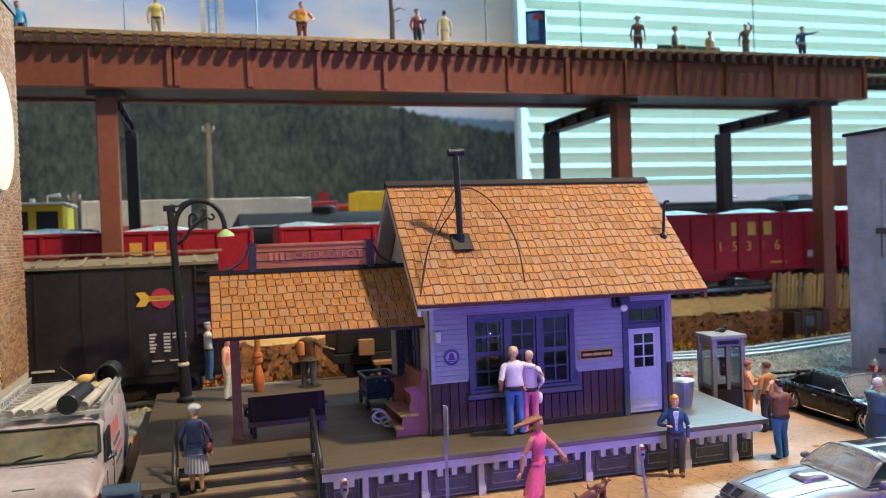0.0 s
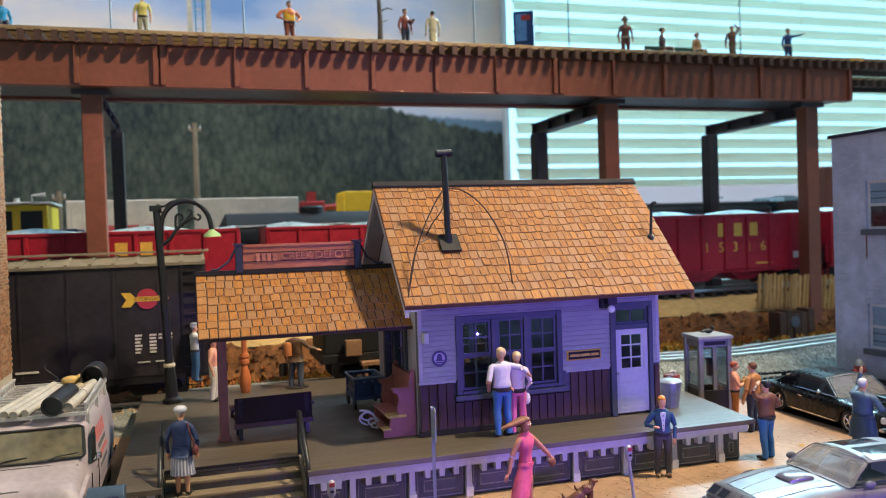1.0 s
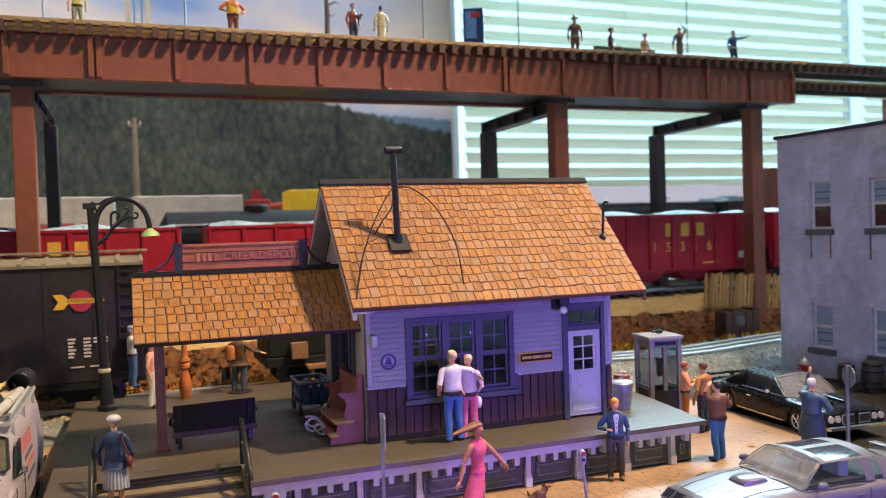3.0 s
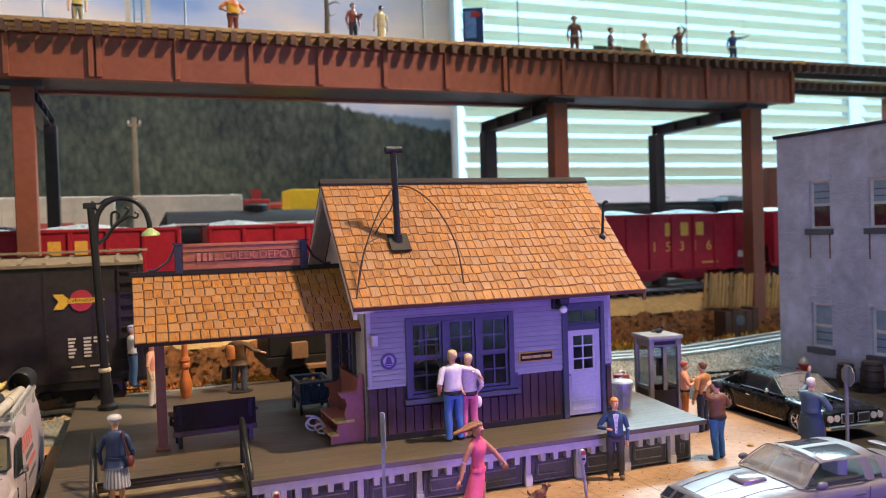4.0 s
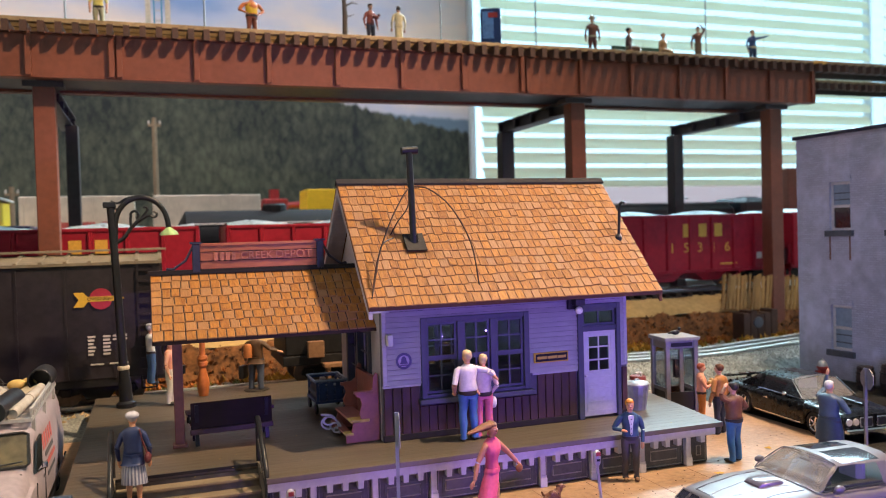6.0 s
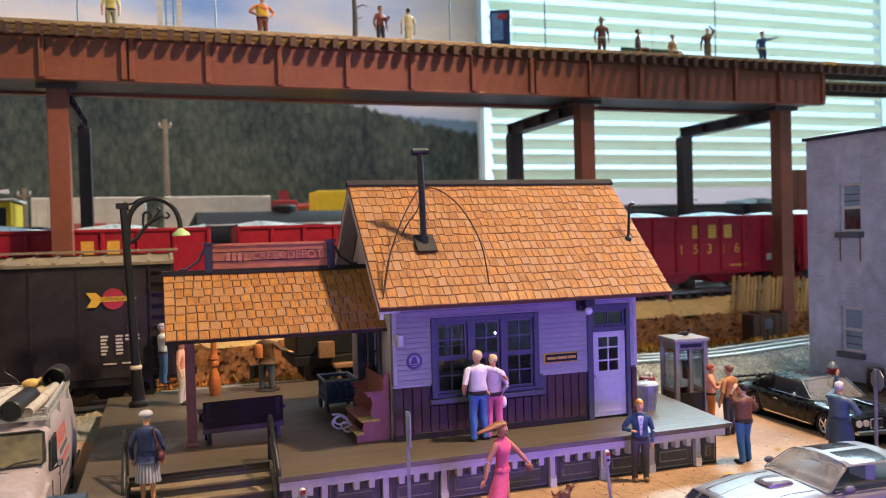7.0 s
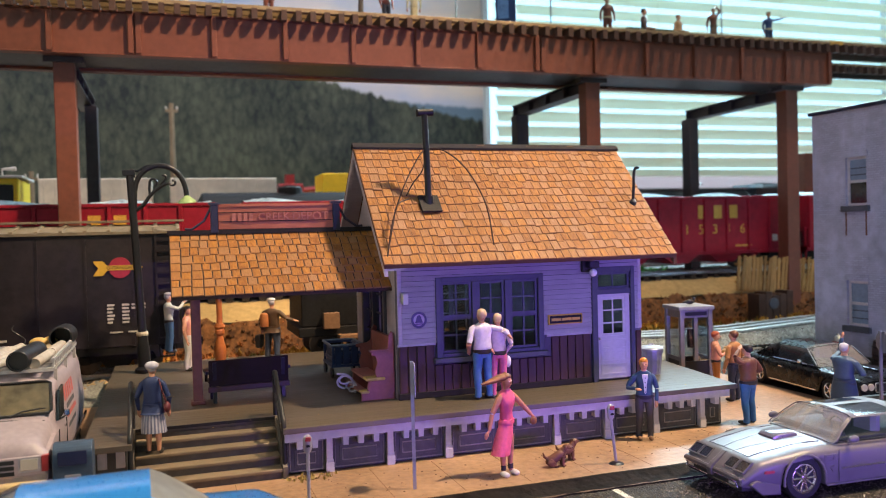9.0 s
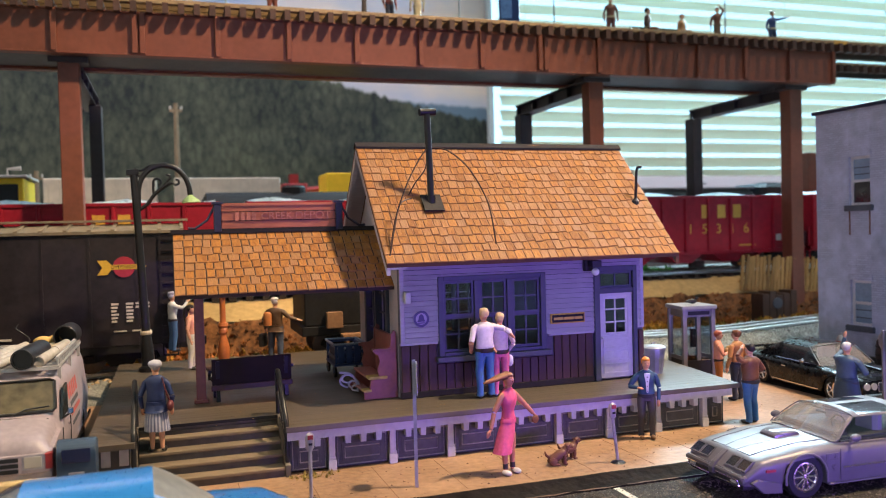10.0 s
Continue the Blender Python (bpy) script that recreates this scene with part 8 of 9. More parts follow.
def car_body(keys, axles, r_arch, zc, section, n=70):
    """A body drawn through stations (x, half width, top, shoulder, bottom), with open wheel arches."""
    x0, x1 = keys[0][0], keys[-1][0]
    xs = {x0 + (x1 - x0) * i / n for i in range(n + 1)}
    for a in axles:
        xs |= {a + r_arch * math.cos(radians(d)) for d in range(0, 181, 15)}
    bm = B()
    rings = []
    for x in sorted(xs):
        w, zt, zs, zb = keyed(keys, x)
        for a in axles:
            d = r_arch * r_arch - (x - a) ** 2
            if d >= -1e-9:
                zb = max(zb, zc + math.sqrt(max(0, d)))
        half = section(w, zt, zs, zb)
        rings.append([bm.verts.new((x, y, z)) for y, z in half] + [bm.verts.new((x, -y, z)) for y, z in half[::-1] if y > 1e-6])
    skin(bm, rings, True)
    bm.faces.new(rings[0][::-1])
    bm.faces.new(rings[-1])
    return bm


def sport_section(w, zt, zs, zb):
    zb = min(zb, zs - 0.12)
    return [(0, zt), (w * 0.3, zt), (w * 0.6, zt - 0.01), (w * 0.84, zt - 0.035), (w * 0.94, zs), (w * 0.985, zs - 0.05), (w, zs - 0.1), (w * 0.99, (zs + zb) / 2 - 0.03), (w * 0.96, zb)]


def van_section(w, zt, zs, zb):
    zb = min(zb, zs - 0.12)
    return [(0, zt), (w * 0.5, zt - 0.01), (w * 0.78, zt - 0.05), (w * 0.88, zt - 0.14), (w * 0.92, max(zs + 0.02, zt - 0.3)), (w * 0.98, zs), (w, zs - 0.1), (w * 0.99, (zs + zb) / 2), (w * 0.96, zb)]


def wheel(parent, x, y, r, wd, rim, spokes=5):
    s = 1 if y > 0 else -1
    def turned(prof):
        bm = B()
        rings = [[bm.verts.new((x + q * math.cos(2 * math.pi * k / 24), y + s * d, r + q * math.sin(2 * math.pi * k / 24))) for k in range(24)] for q, d in prof]
        skin(bm, rings)
        bm.faces.new(rings[0])
        bm.faces.new(rings[-1][::-1])
        return bm
    wob = part("wheel", turned([(r * 0.5, -wd), (r * 0.9, -wd), (r, -wd * 0.7), (r, wd * 0.1), (r * 0.93, wd * 0.3), (r * 0.7, wd * 0.34), (r * 0.64, wd * 0.2)]), M_TYRE, parent, smooth=True)
    part("rim", turned([(r * 0.64, 0), (r * 0.66, wd * 0.3), (r * 0.6, wd * 0.32), (r * 0.5, wd * 0.1), (r * 0.2, wd * 0.14), (r * 0.16, wd * 0.3), (r * 0.06, wd * 0.34)]), rim, wob, smooth=True)
    for k in range(spokes):
        a = 2 * math.pi * k / spokes
        part("spoke", tube(B(), [(x + r * 0.14 * math.cos(a), y + s * wd * 0.22, r + r * 0.14 * math.sin(a)), (x + r * 0.58 * math.cos(a), y + s * wd * 0.24, r + r * 0.58 * math.sin(a))], [r * 0.3 / spokes + r * 0.03, r * 0.2 / spokes + r * 0.03], 6), rim, wob)


def cabin(parent, base, top, zb, zr, wb, wr, m_roof, m_glass, m_screen, m_pillar, crown=0.06, posts=(), bow=0.12, panels=None):
    """A closed cabin drawn as one curved shell and split into roof, screens, side windows and pillars; base and top: (rear, front) x."""
    xs = {base[0] + (top[0] - base[0]) * i / 6 for i in range(7)} | {top[1] + (base[1] - top[1]) * i / 6 for i in range(7)}
    xs |= {top[0] + (top[1] - top[0]) * i / 6 for i in range(7)} | {x for p in posts for x in p}
    xs |= set(panels[:2]) if panels else set()
    xs = sorted(xs)
    rows = []
    for x in xs:
        f = max(0.0, min(1.0, (x - base[0]) / (top[0] - base[0]), (base[1] - x) / (base[1] - top[1])))
        f = 1 - (1 - f) ** 1.14
        ws, h = wb + (wr - wb) * f, (zr - zb) * f
        fwd = max(0.0, (x - top[1]) / (base[1] - top[1])) - max(0.0, (top[0] - x) / (top[0] - base[0]))
        half = [(wb, zb), ((wb + ws) / 2 + 0.02 * f, zb + h * 0.47), (ws, zb + h * 0.9), (ws * 0.94, zb + h * 0.97), (ws * 0.55, zb + h + crown * f * 0.75), (ws * 0.12, zb + h + crown * f), ]
        ring = [(y, z) for y, z in half] + [(-y, z) for y, z in half[::-1]]
        rows.append([(x + bow * fwd * (1 - (y / wb) ** 2), y, z) for y, z in ring])
    faces = {}
    for i in range(len(xs) - 1):
        xm = (xs[i] + xs[i + 1]) / 2
        for k in range(11):
            s = min(k, 10 - k)
            if s < 2:
                nm = "side_window" if xm > top[0] else "rear_quarter"
                if any(p[0] < xm < p[1] for p in posts):
                    nm = "pillar"
                nm += str(k > 5)
            elif xm > top[1]:
                nm = "windscreen" if s > 2 else "front_pillar" + str(k > 5)
            elif xm < top[0]:
                nm = "rear_window" if s > 2 else "rear_quarter" + str(k > 5)
            else:
                nm = "roof"
                if panels and panels[0] < xm < panels[1] and s == 3 or (panels and panels[0] < xm < panels[1] and s == 4):
                    nm = "roof_panel" + str(k > 5)
            faces.setdefault(nm, []).append([rows[i][k], rows[i][k + 1], rows[i + 1][k + 1], rows[i + 1][k]])
    for nm in sorted(faces):
        bm = B()
        for q in faces[nm]:
            quad(bm, q)
        bmesh.ops.remove_doubles(bm, verts=bm.verts, dist=1e-5)
        plain = nm.replace("True", "").replace("False", "")
        m = {"side_window": m_glass, "rear_window": m_glass, "windscreen": m_screen, "roof": m_roof, "front_pillar": m_pillar, "pillar": m_pillar, "roof_panel": M_DARKGL}.get(plain, m_roof)
        p = part(plain, bm, m, parent, smooth=True)
        if m in (M_CARGLASS, M_PALEGLASS):
            p.visible_shadow = False


def seats(parent, xs, z):
    for x in xs:
        for y in (-0.38, 0.38):
            part("seat", chamfer_box(B(), x - 0.12, y - 0.26, z - 0.3, x + 0.1, y + 0.26, z + 0.22, 0.07), M_SEAT_TAN, parent, smooth=False)


M_SEAT_TAN = mat("pale_seat_vinyl", (0.3, 0.25, 0.3), 0.5, var=0.1)

# silver coupe at the kerb
M_SILVER = mat("silver_lavender_paint", (0.115, 0.1, 0.108), 0.4, metal=0.1, var=0.1, grain=3, big=0.5, bump=0.0, spec=0.3, coat=0.15)
M_WHEEL = mat("polished_wheel", (0.48, 0.42, 0.34), 0.2, metal=0.9, var=0.3, grain=20, bump=0.5)
M_SCOOP = mat("smoky_plum_scoop", (0.12, 0.1, 0.12), 0.3, metal=0.3, var=0.1, bump=0.0, coat=0.6)
S = 1.03
coupe = thing("coupe", (11.6, 12.03, -0.15), "silver-lavender seventies sports coupe parked at the kerb", "car", rz=177.6)
keys = [(-2.45, 0.72, 0.72, 0.66, 0.36), (-2.3, 0.86, 0.86, 0.74, 0.3), (-1.3, 0.94, 0.88, 0.8, 0.2), (-0.5, 0.93, 0.84, 0.78, 0.19), (0.7, 0.93, 0.86, 0.78, 0.19), (1.3, 0.94, 0.845, 0.77, 0.2), (1.9, 0.91, 0.765, 0.7, 0.22), (2.2, 0.88, 0.705, 0.645, 0.25), (2.27, 0.865, 0.672, 0.615, 0.26), (2.48, 0.82, 0.5, 0.46, 0.29), (2.525, 0.79, 0.455, 0.42, 0.31)]
keys = [tuple(v * S for v in k) for k in keys]
part("body", car_body(keys, (-1.4 * S, 1.42 * S), 0.4 * S, 0.34 * S, sport_section, 90), M_SILVER, coupe, smooth=True)
cabin(coupe, (-1.75 * S, 0.74 * S), (-0.95 * S, 0.24 * S), 0.835 * S, 1.225 * S, 0.83 * S, 0.66 * S, M_SILVER, M_CARGLASS, M_PALEGLASS, M_SILVER, posts=((-0.78 * S, -0.58 * S),), panels=(-0.7 * S, 0.1 * S))
part("interior", box(B(), -1.5 * S, -0.78 * S, 0.86 * S, 0.6 * S, 0.78 * S, 0.9 * S), M_SEAT, coupe)
seats(coupe, (-0.34 * S,), 1.04)
part("dashboard", chamfer_box(B(), 0.36 * S, -0.68 * S, 0.9 * S, 0.62 * S, 0.68 * S, 0.97 * S, 0.03), M_SEAT, coupe)
part("steering_wheel", tube(B(), [(0.26 * S, 0.36 + 0.17 * math.cos(radians(a)), 1.0 * S + 0.16 * math.sin(radians(a))) for a in range(0, 361, 24)], 0.018, 6), M_BLACKTRIM, coupe)
part("rear_mirror", box(B(), 0.3 * S, -0.12, 1.13 * S, 0.33 * S, 0.12, 1.18 * S), M_BLACKTRIM, coupe, bevel=0.01)
for s in (-1, 1):
    part("windscreen_seal", tube(B(), smooth_path([(0.8 * S, s * 0.06, 0.872 * S), (0.79 * S, s * 0.5 * S, 0.868 * S), (0.745 * S, s * 0.82 * S, 0.85 * S), (0.5 * S, s * 0.755 * S, 1.04 * S), (0.26 * S, s * 0.665 * S, 1.2 * S), (0.3 * S, s * 0.4 * S, 1.26 * S), (0.34 * S, s * 0.06, 1.275 * S)], 3), 0.011, 6), M_SILVER, coupe, smooth=True)
    part("side_window_seal", tube(B(), [(0.68 * S, s * 0.842 * S, 0.855 * S), (-0.58 * S, s * 0.842 * S, 0.855 * S)], 0.018, 6), M_BLACKTRIM, coupe)


def hood_top(x, lift=0.004):
    return keyed(keys, x * S)[1] + lift


# bonnet: panel gaps, a raised centre and the scoop
for s in (-1, 1):
    part("panel_gap", tube(B(), [(x * S, s * (0.6 - 0.05 * (x - 0.8)) * S, hood_top(x, -0.008)) for x in (0.86, 1.1, 1.4, 1.7, 1.95, 2.2)], 0.009, 5), M_SCOOP, coupe)
    part("bonnet_crease", tube(B(), [(x * S, s * (0.3 - 0.12 * (x - 0.9)) * S, hood_top(x, -0.022)) for x in (0.9, 1.1, 1.4, 1.7, 1.95, 2.2)], 0.03, 12), M_SILVER, coupe, smooth=True)
part("panel_gap", tube(B(), [(2.2 * S, y * S, hood_top(2.2, -0.006)) for y in (-0.53, 0, 0.53)], 0.009, 5), M_SCOOP, coupe)
scoop = B()
rings = []
for x, h, w in ((0.95, 0.03, 0.2), (0.985, 0.075, 0.22), (1.1, 0.085, 0.225), (1.3, 0.085, 0.225), (1.4, 0.08, 0.215), (1.45, 0.04, 0.2)):
    z = hood_top(x, -0.01)
    rings.append([scoop.verts.new((x * S, y * w * S, z + q * h * S)) for y, q in ((-1, 0), (-0.97, 0.7), (-0.8, 1), (0, 1.08), (0.8, 1), (0.97, 0.7), (1, 0))])
skin(scoop, rings, True)
scoop.faces.new(rings[0])
scoop.faces.new(rings[-1])
part("hood_scoop", scoop, M_SCOOP, coupe, smooth=True)


def nose(t, out):
    """A point down the slanted nose panel, pushed out along its slope."""
    return ((2.275 + 0.2 * t + 0.64 * out) * S, (0.668 - 0.165 * t + 0.77 * out) * S)


for y in (-0.64, -0.36, 0.36, 0.64):
    lamp = part("headlamp", prism(B(), [nose(0.16, -0.03), nose(0.16, 0.004), nose(0.9, 0.004), nose(0.9, -0.03)], "y", (y - 0.11) * S, (y + 0.11) * S), M_DARKGL, coupe)
    bm = B()
    for a, b, c, d in ((0.06, 0.16, -0.13, 0.13), (0.9, 0.99, -0.13, 0.13), (0.16, 0.9, -0.13, -0.11), (0.16, 0.9, 0.11, 0.13)):
        prism(bm, [nose(a, -0.02), nose(a, 0.014), nose(b, 0.014), nose(b, -0.02)], "y", (y + c) * S, (y + d) * S)
    part("lamp_rim", bm, M_SILVER, lamp)
part("bumper", chamfer_box(B(), 2.36 * S, -0.81 * S, 0.375 * S, 2.56 * S, 0.81 * S, 0.45 * S, 0.03), M_SILVER, coupe)
for s in (-1, 1):
    gr = part("grille", box(B(), 2.46 * S, min(s * 0.09, s * 0.7) * S, 0.27 * S, 2.548 * S, max(s * 0.09, s * 0.7) * S, 0.372 * S), M_BLACKTRIM, coupe)
    part("grille_rim", tube(B(), [(2.555 * S, s * 0.09 * S, 0.366 * S), (2.555 * S, s * 0.7 * S, 0.366 * S), (2.55 * S, s * 0.72 * S, 0.28 * S), (2.55 * S, s * 0.09 * S, 0.275 * S)], 0.012, 5), M_CHROME, gr)
    part("turn_signal", box(B(), 2.549 * S, min(s * 0.5, s * 0.66) * S, 0.3 * S, 2.556 * S, max(s * 0.5, s * 0.66) * S, 0.345 * S), M_LAMP, gr)
part("nose_beak", prism(B(), [(2.26 * S, 0.66 * S), (2.27 * S, 0.695 * S), (2.53 * S, 0.5 * S), (2.6 * S, 0.42 * S), (2.59 * S, 0.31 * S), (2.5 * S, 0.3 * S)], "y", -0.06 * S, 0.06 * S), M_SILVER, coupe, bevel=0.02)
part("lower_valance", box(B(), 2.2 * S, -0.76 * S, 0.2 * S, 2.5 * S, 0.76 * S, 0.297 * S), M_BLACKTRIM, coupe, bevel=0.03)
for s in (-1, 1):
    for x in (-1.4, 1.42):
        wheel(coupe, x * S, s * 0.86 * S, 0.36 * S, 0.17, M_WHEEL, 10)
    part("wheel_spat", prism(B(), [(1.84 * S, 0.13 * S), (1.86 * S, 0.3 * S), (2.3 * S, 0.4 * S), (2.42 * S, 0.34 * S), (2.2 * S, 0.16 * S)], "y", s * 0.84 * S - 0.05, s * 0.84 * S + 0.05), M_SILVER, coupe, bevel=0.02)
    part("wheel_flare", tube(B(), [((1.42 + 0.405 * math.cos(radians(a))) * S, s * 0.935 * S, (0.34 + 0.405 * math.sin(radians(a))) * S) for a in range(-10, 191, 20)], 0.022, 8), M_SILVER, coupe, smooth=True)
    m = part("mirror", ball(B(), (0.5 * S, s * 0.99 * S, 0.93 * S), 0.11, 0.055, 0.065, 12, 8), M_SILVER, coupe, smooth=True)
    part("mirror_stalk", tube(B(), [(0.5 * S, s * 0.86 * S, 0.84 * S), (0.5 * S, s * 0.96 * S, 0.9 * S)], 0.025, 6), M_SILVER, m)
    vent = part("side_vent", box(B(), 0.8 * S, s * 0.93 * S - 0.012, 0.6 * S, 1.04 * S, s * 0.93 * S + 0.014, 0.71 * S), M_SILVER, coupe, bevel=0.01)
    part("vent_slot", box(B(), 0.83 * S, s * 0.93 * S - 0.017, 0.625 * S, 1.0 * S, s * 0.93 * S + 0.017, 0.685 * S), M_SCOOP, vent)
    part("emblem", prism(B(), [(0.83 * S, 0.5 * S), (0.88 * S, 0.42 * S), (0.93 * S, 0.5 * S), (0.9 * S, 0.52 * S), (0.88 * S, 0.49 * S), (0.86 * S, 0.52 * S)], "y", s * 0.935 * S - 0.008, s * 0.935 * S + 0.008), M_SCOOP, coupe)
    for x in (-0.58, 0.74):
        part("panel_gap", box(B(), x * S, s * 0.934 * S - 0.006, 0.25 * S, (x + 0.014) * S, s * 0.934 * S + 0.006, 0.77 * S), M_SCOOP, coupe)
    part("side_moulding", tube(B(), [(-1.0 * S, s * 0.94 * S, 0.47 * S), (0.7 * S, s * 0.937 * S, 0.46 * S)], 0.014, 5), M_CHROME, coupe)
    part("sill_strip", tube(B(), [(-0.98 * S, s * 0.91 * S, 0.2 * S), (0.98 * S, s * 0.91 * S, 0.2 * S)], 0.02, 5), M_SILVER, coupe)
    part("door_handle", box(B(), -0.45 * S, s * 0.935 * S - 0.02, 0.64 * S, -0.25 * S, s * 0.935 * S + 0.02, 0.67 * S), M_CHROME, coupe, bevel=0.006)
    part("side_marker", box(B(), 1.98 * S, s * 0.9 * S - 0.02, 0.5 * S, 2.16 * S, s * 0.9 * S + 0.004, 0.54 * S), M_REDP, coupe)
part("spoiler", box(B(), -2.5 * S, -0.8 * S, 0.9 * S, -2.3 * S, 0.8 * S, 0.95 * S), M_SILVER, coupe, bevel=0.02)
part("underbody", box(B(), -2.2 * S, -0.75 * S, 0.2 * S, 2.2 * S, 0.75 * S, 0.5 * S), M_BLACKTRIM, coupe)

# black coupe on the side street
M_BLACKPAINT = mat("glossy_black_paint", (0.004, 0.005, 0.006), 0.28, var=0.1, bump=0.0, coat=0.22, spec=0.2)
S = 0.96
muscle = thing("coupe", (16.69, 17.75, -0.02), "glossy black muscle car with chrome trim beside the brick building", "car", rz=-95.2)
keys = [(-2.65, 0.84, 0.74, 0.68, 0.4), (-2.5, 0.9, 0.84, 0.74, 0.3), (-1.5, 0.95, 0.88, 0.8, 0.22), (0.6, 0.95, 0.86, 0.78, 0.21), (1.4, 0.94, 0.84, 0.76, 0.22), (2.35, 0.9, 0.78, 0.72, 0.26), (2.55, 0.88, 0.72, 0.68, 0.32)]
keys = [tuple(v * S for v in k) for k in keys]
part("body", car_body(keys, (-1.5 * S, 1.5 * S), 0.37 * S, 0.3 * S, sport_section), M_BLACKPAINT, muscle, smooth=True)
cabin(muscle, (-1.75 * S, 0.95 * S), (-0.9 * S, 0.35 * S), 0.85 * S, 1.29 * S, 0.84 * S, 0.7 * S, M_BLACKPAINT, M_DARKGL, M_PALEGLASS, M_BLACKPAINT, posts=((-0.9 * S, -0.7 * S),))
for s in (-1, 1):
    part("window_trim", tube(B(), [(-0.9 * S, s * 0.845 * S, 0.86 * S), (0.95 * S, s * 0.845 * S, 0.86 * S)], 0.016, 5), M_CHROME, muscle)
part("windscreen_frame", tube(B(), [(0.97 * S, -0.84 * S, 0.86 * S), (0.4 * S, -0.71 * S, 1.27 * S), (0.42 * S, 0, 1.33 * S), (0.4 * S, 0.71 * S, 1.27 * S), (0.97 * S, 0.84 * S, 0.86 * S)], 0.018, 6), M_CHROME, muscle)
seats(muscle, (-0.35 * S,), 1.02)
part("rear_spoiler", box(B(), -2.66 * S, -0.85 * S, 0.9 * S, -2.45 * S, 0.85 * S, 0.96 * S), M_BLACKPAINT, muscle, bevel=0.02)
part("spoiler_foot", box(B(), -2.6 * S, -0.05, 0.8 * S, -2.5 * S, 0.05, 0.9 * S), M_BLACKPAINT, muscle)
for y in (-0.25, 0.25):
    part("hood_scoop", prism(B(), [(1.1 * S, 0.85 * S), (2.0 * S, 0.8 * S), (2.0 * S, 0.87 * S), (1.2 * S, 0.9 * S)], "y", (y - 0.1) * S, (y + 0.1) * S), M_BLACKPAINT, muscle, bevel=0.02)
    gr = part("grille", box(B(), 2.5 * S, (y - 0.19) * S, 0.42 * S, 2.6 * S, (y + 0.19) * S, 0.68 * S), M_CHROME, muscle, bevel=0.02)
    part("grille_mesh", box(B(), 2.601 * S, (y - 0.15) * S, 0.46 * S, 2.612 * S, (y + 0.15) * S, 0.64 * S), M_BLACKTRIM, gr)
for y in (-0.76, -0.56, 0.56, 0.76):
    part("headlamp", tube(B(), [(2.5 * S, y * S, 0.57 * S), (2.6 * S, y * S, 0.57 * S)], 0.085 * S, 14), M_LAMP, muscle)
    part("lamp_rim", tube(B(), [(2.5 * S, y * S, 0.57 * S), (2.575 * S, y * S, 0.57 * S)], 0.1 * S, 14), M_CHROME, muscle)
part("bumper", chamfer_box(B(), 2.5 * S, -0.86 * S, 0.3 * S, 2.66 * S, 0.86 * S, 0.4 * S, 0.03), M_CHROME, muscle)
for s in (-1, 1):
    for x in (-1.5, 1.5):
        wheel(muscle, x * S, s * 0.86 * S, 0.32 * S, 0.16, M_CHROME)
    part("sill_strip", box(B(), -1.0 * S, s * 0.925 * S - 0.01, 0.23 * S, 1.0 * S, s * 0.925 * S + 0.015, 0.26 * S), M_CHROME, muscle)
    part("door_handle", box(B(), -0.5 * S, s * 0.96 * S - 0.02, 0.66 * S, -0.32 * S, s * 0.96 * S + 0.02, 0.69 * S), M_CHROME, muscle)
    part("mirror", ball(B(), (0.45 * S, s * 1.0 * S, 0.93 * S), 0.08, 0.06, 0.055), M_CHROME, muscle, smooth=True)
part("underbody", box(B(), -2.3 * S, -0.75 * S, 0.2 * S, 2.3 * S, 0.75 * S, 0.5 * S), M_BLACKTRIM, muscle)

# blue saloon in the street
M_BLUE = mat("bright_blue_paint", (0.015, 0.15, 0.42), 0.3, var=0.08, grain=20, bump=0.0, coat=0.8)
M_DUSTY = mat("dusty_clear_plastic", (0.14, 0.12, 0.1), 0.55, var=0.3, grain=6, bump=0.0, spec=0.08)
saloon = thing("saloon_car", (-0.75, 11.55, -0.15), "bright blue fifties saloon parked in the street", "car", rz=2)
keys = [(-2.5, 0.74, 0.8, 0.7, 0.4), (-2.3, 0.86, 0.9, 0.8, 0.3), (-1.2, 0.92, 0.96, 0.86, 0.24), (1.0, 0.92, 0.98, 0.86, 0.24), (2.0, 0.86, 0.95, 0.82, 0.28), (2.4, 0.72, 0.8, 0.7, 0.4)]
part("body", car_body(keys, (-1.45, 1.5), 0.38, 0.32, sport_section), M_BLUE, saloon, smooth=True)
cabin(saloon, (-1.95, 1.2), (-1.0, 0.56), 0.95, 1.38, 0.8, 0.66, M_BLUE, M_CARGLASS, M_DUSTY, M_BLUE, crown=0.11, posts=((-0.4, -0.28),), bow=0.22)
seats(saloon, (-0.2,), 1.05)
saloon.scale = (1.0, 1.0, 1.06)
for s in (-1, 1):
    for x in (-1.45, 1.5):
        wheel(saloon, x, s * 0.82, 0.33, 0.15, M_CHROME)
part("bumper", chamfer_box(B(), 2.38, -0.75, 0.36, 2.5, 0.75, 0.48, 0.03), M_CHROME, saloon)
part("underbody", box(B(), -2.2, -0.72, 0.25, 2.2, 0.72, 0.55), M_BLACKTRIM, saloon)

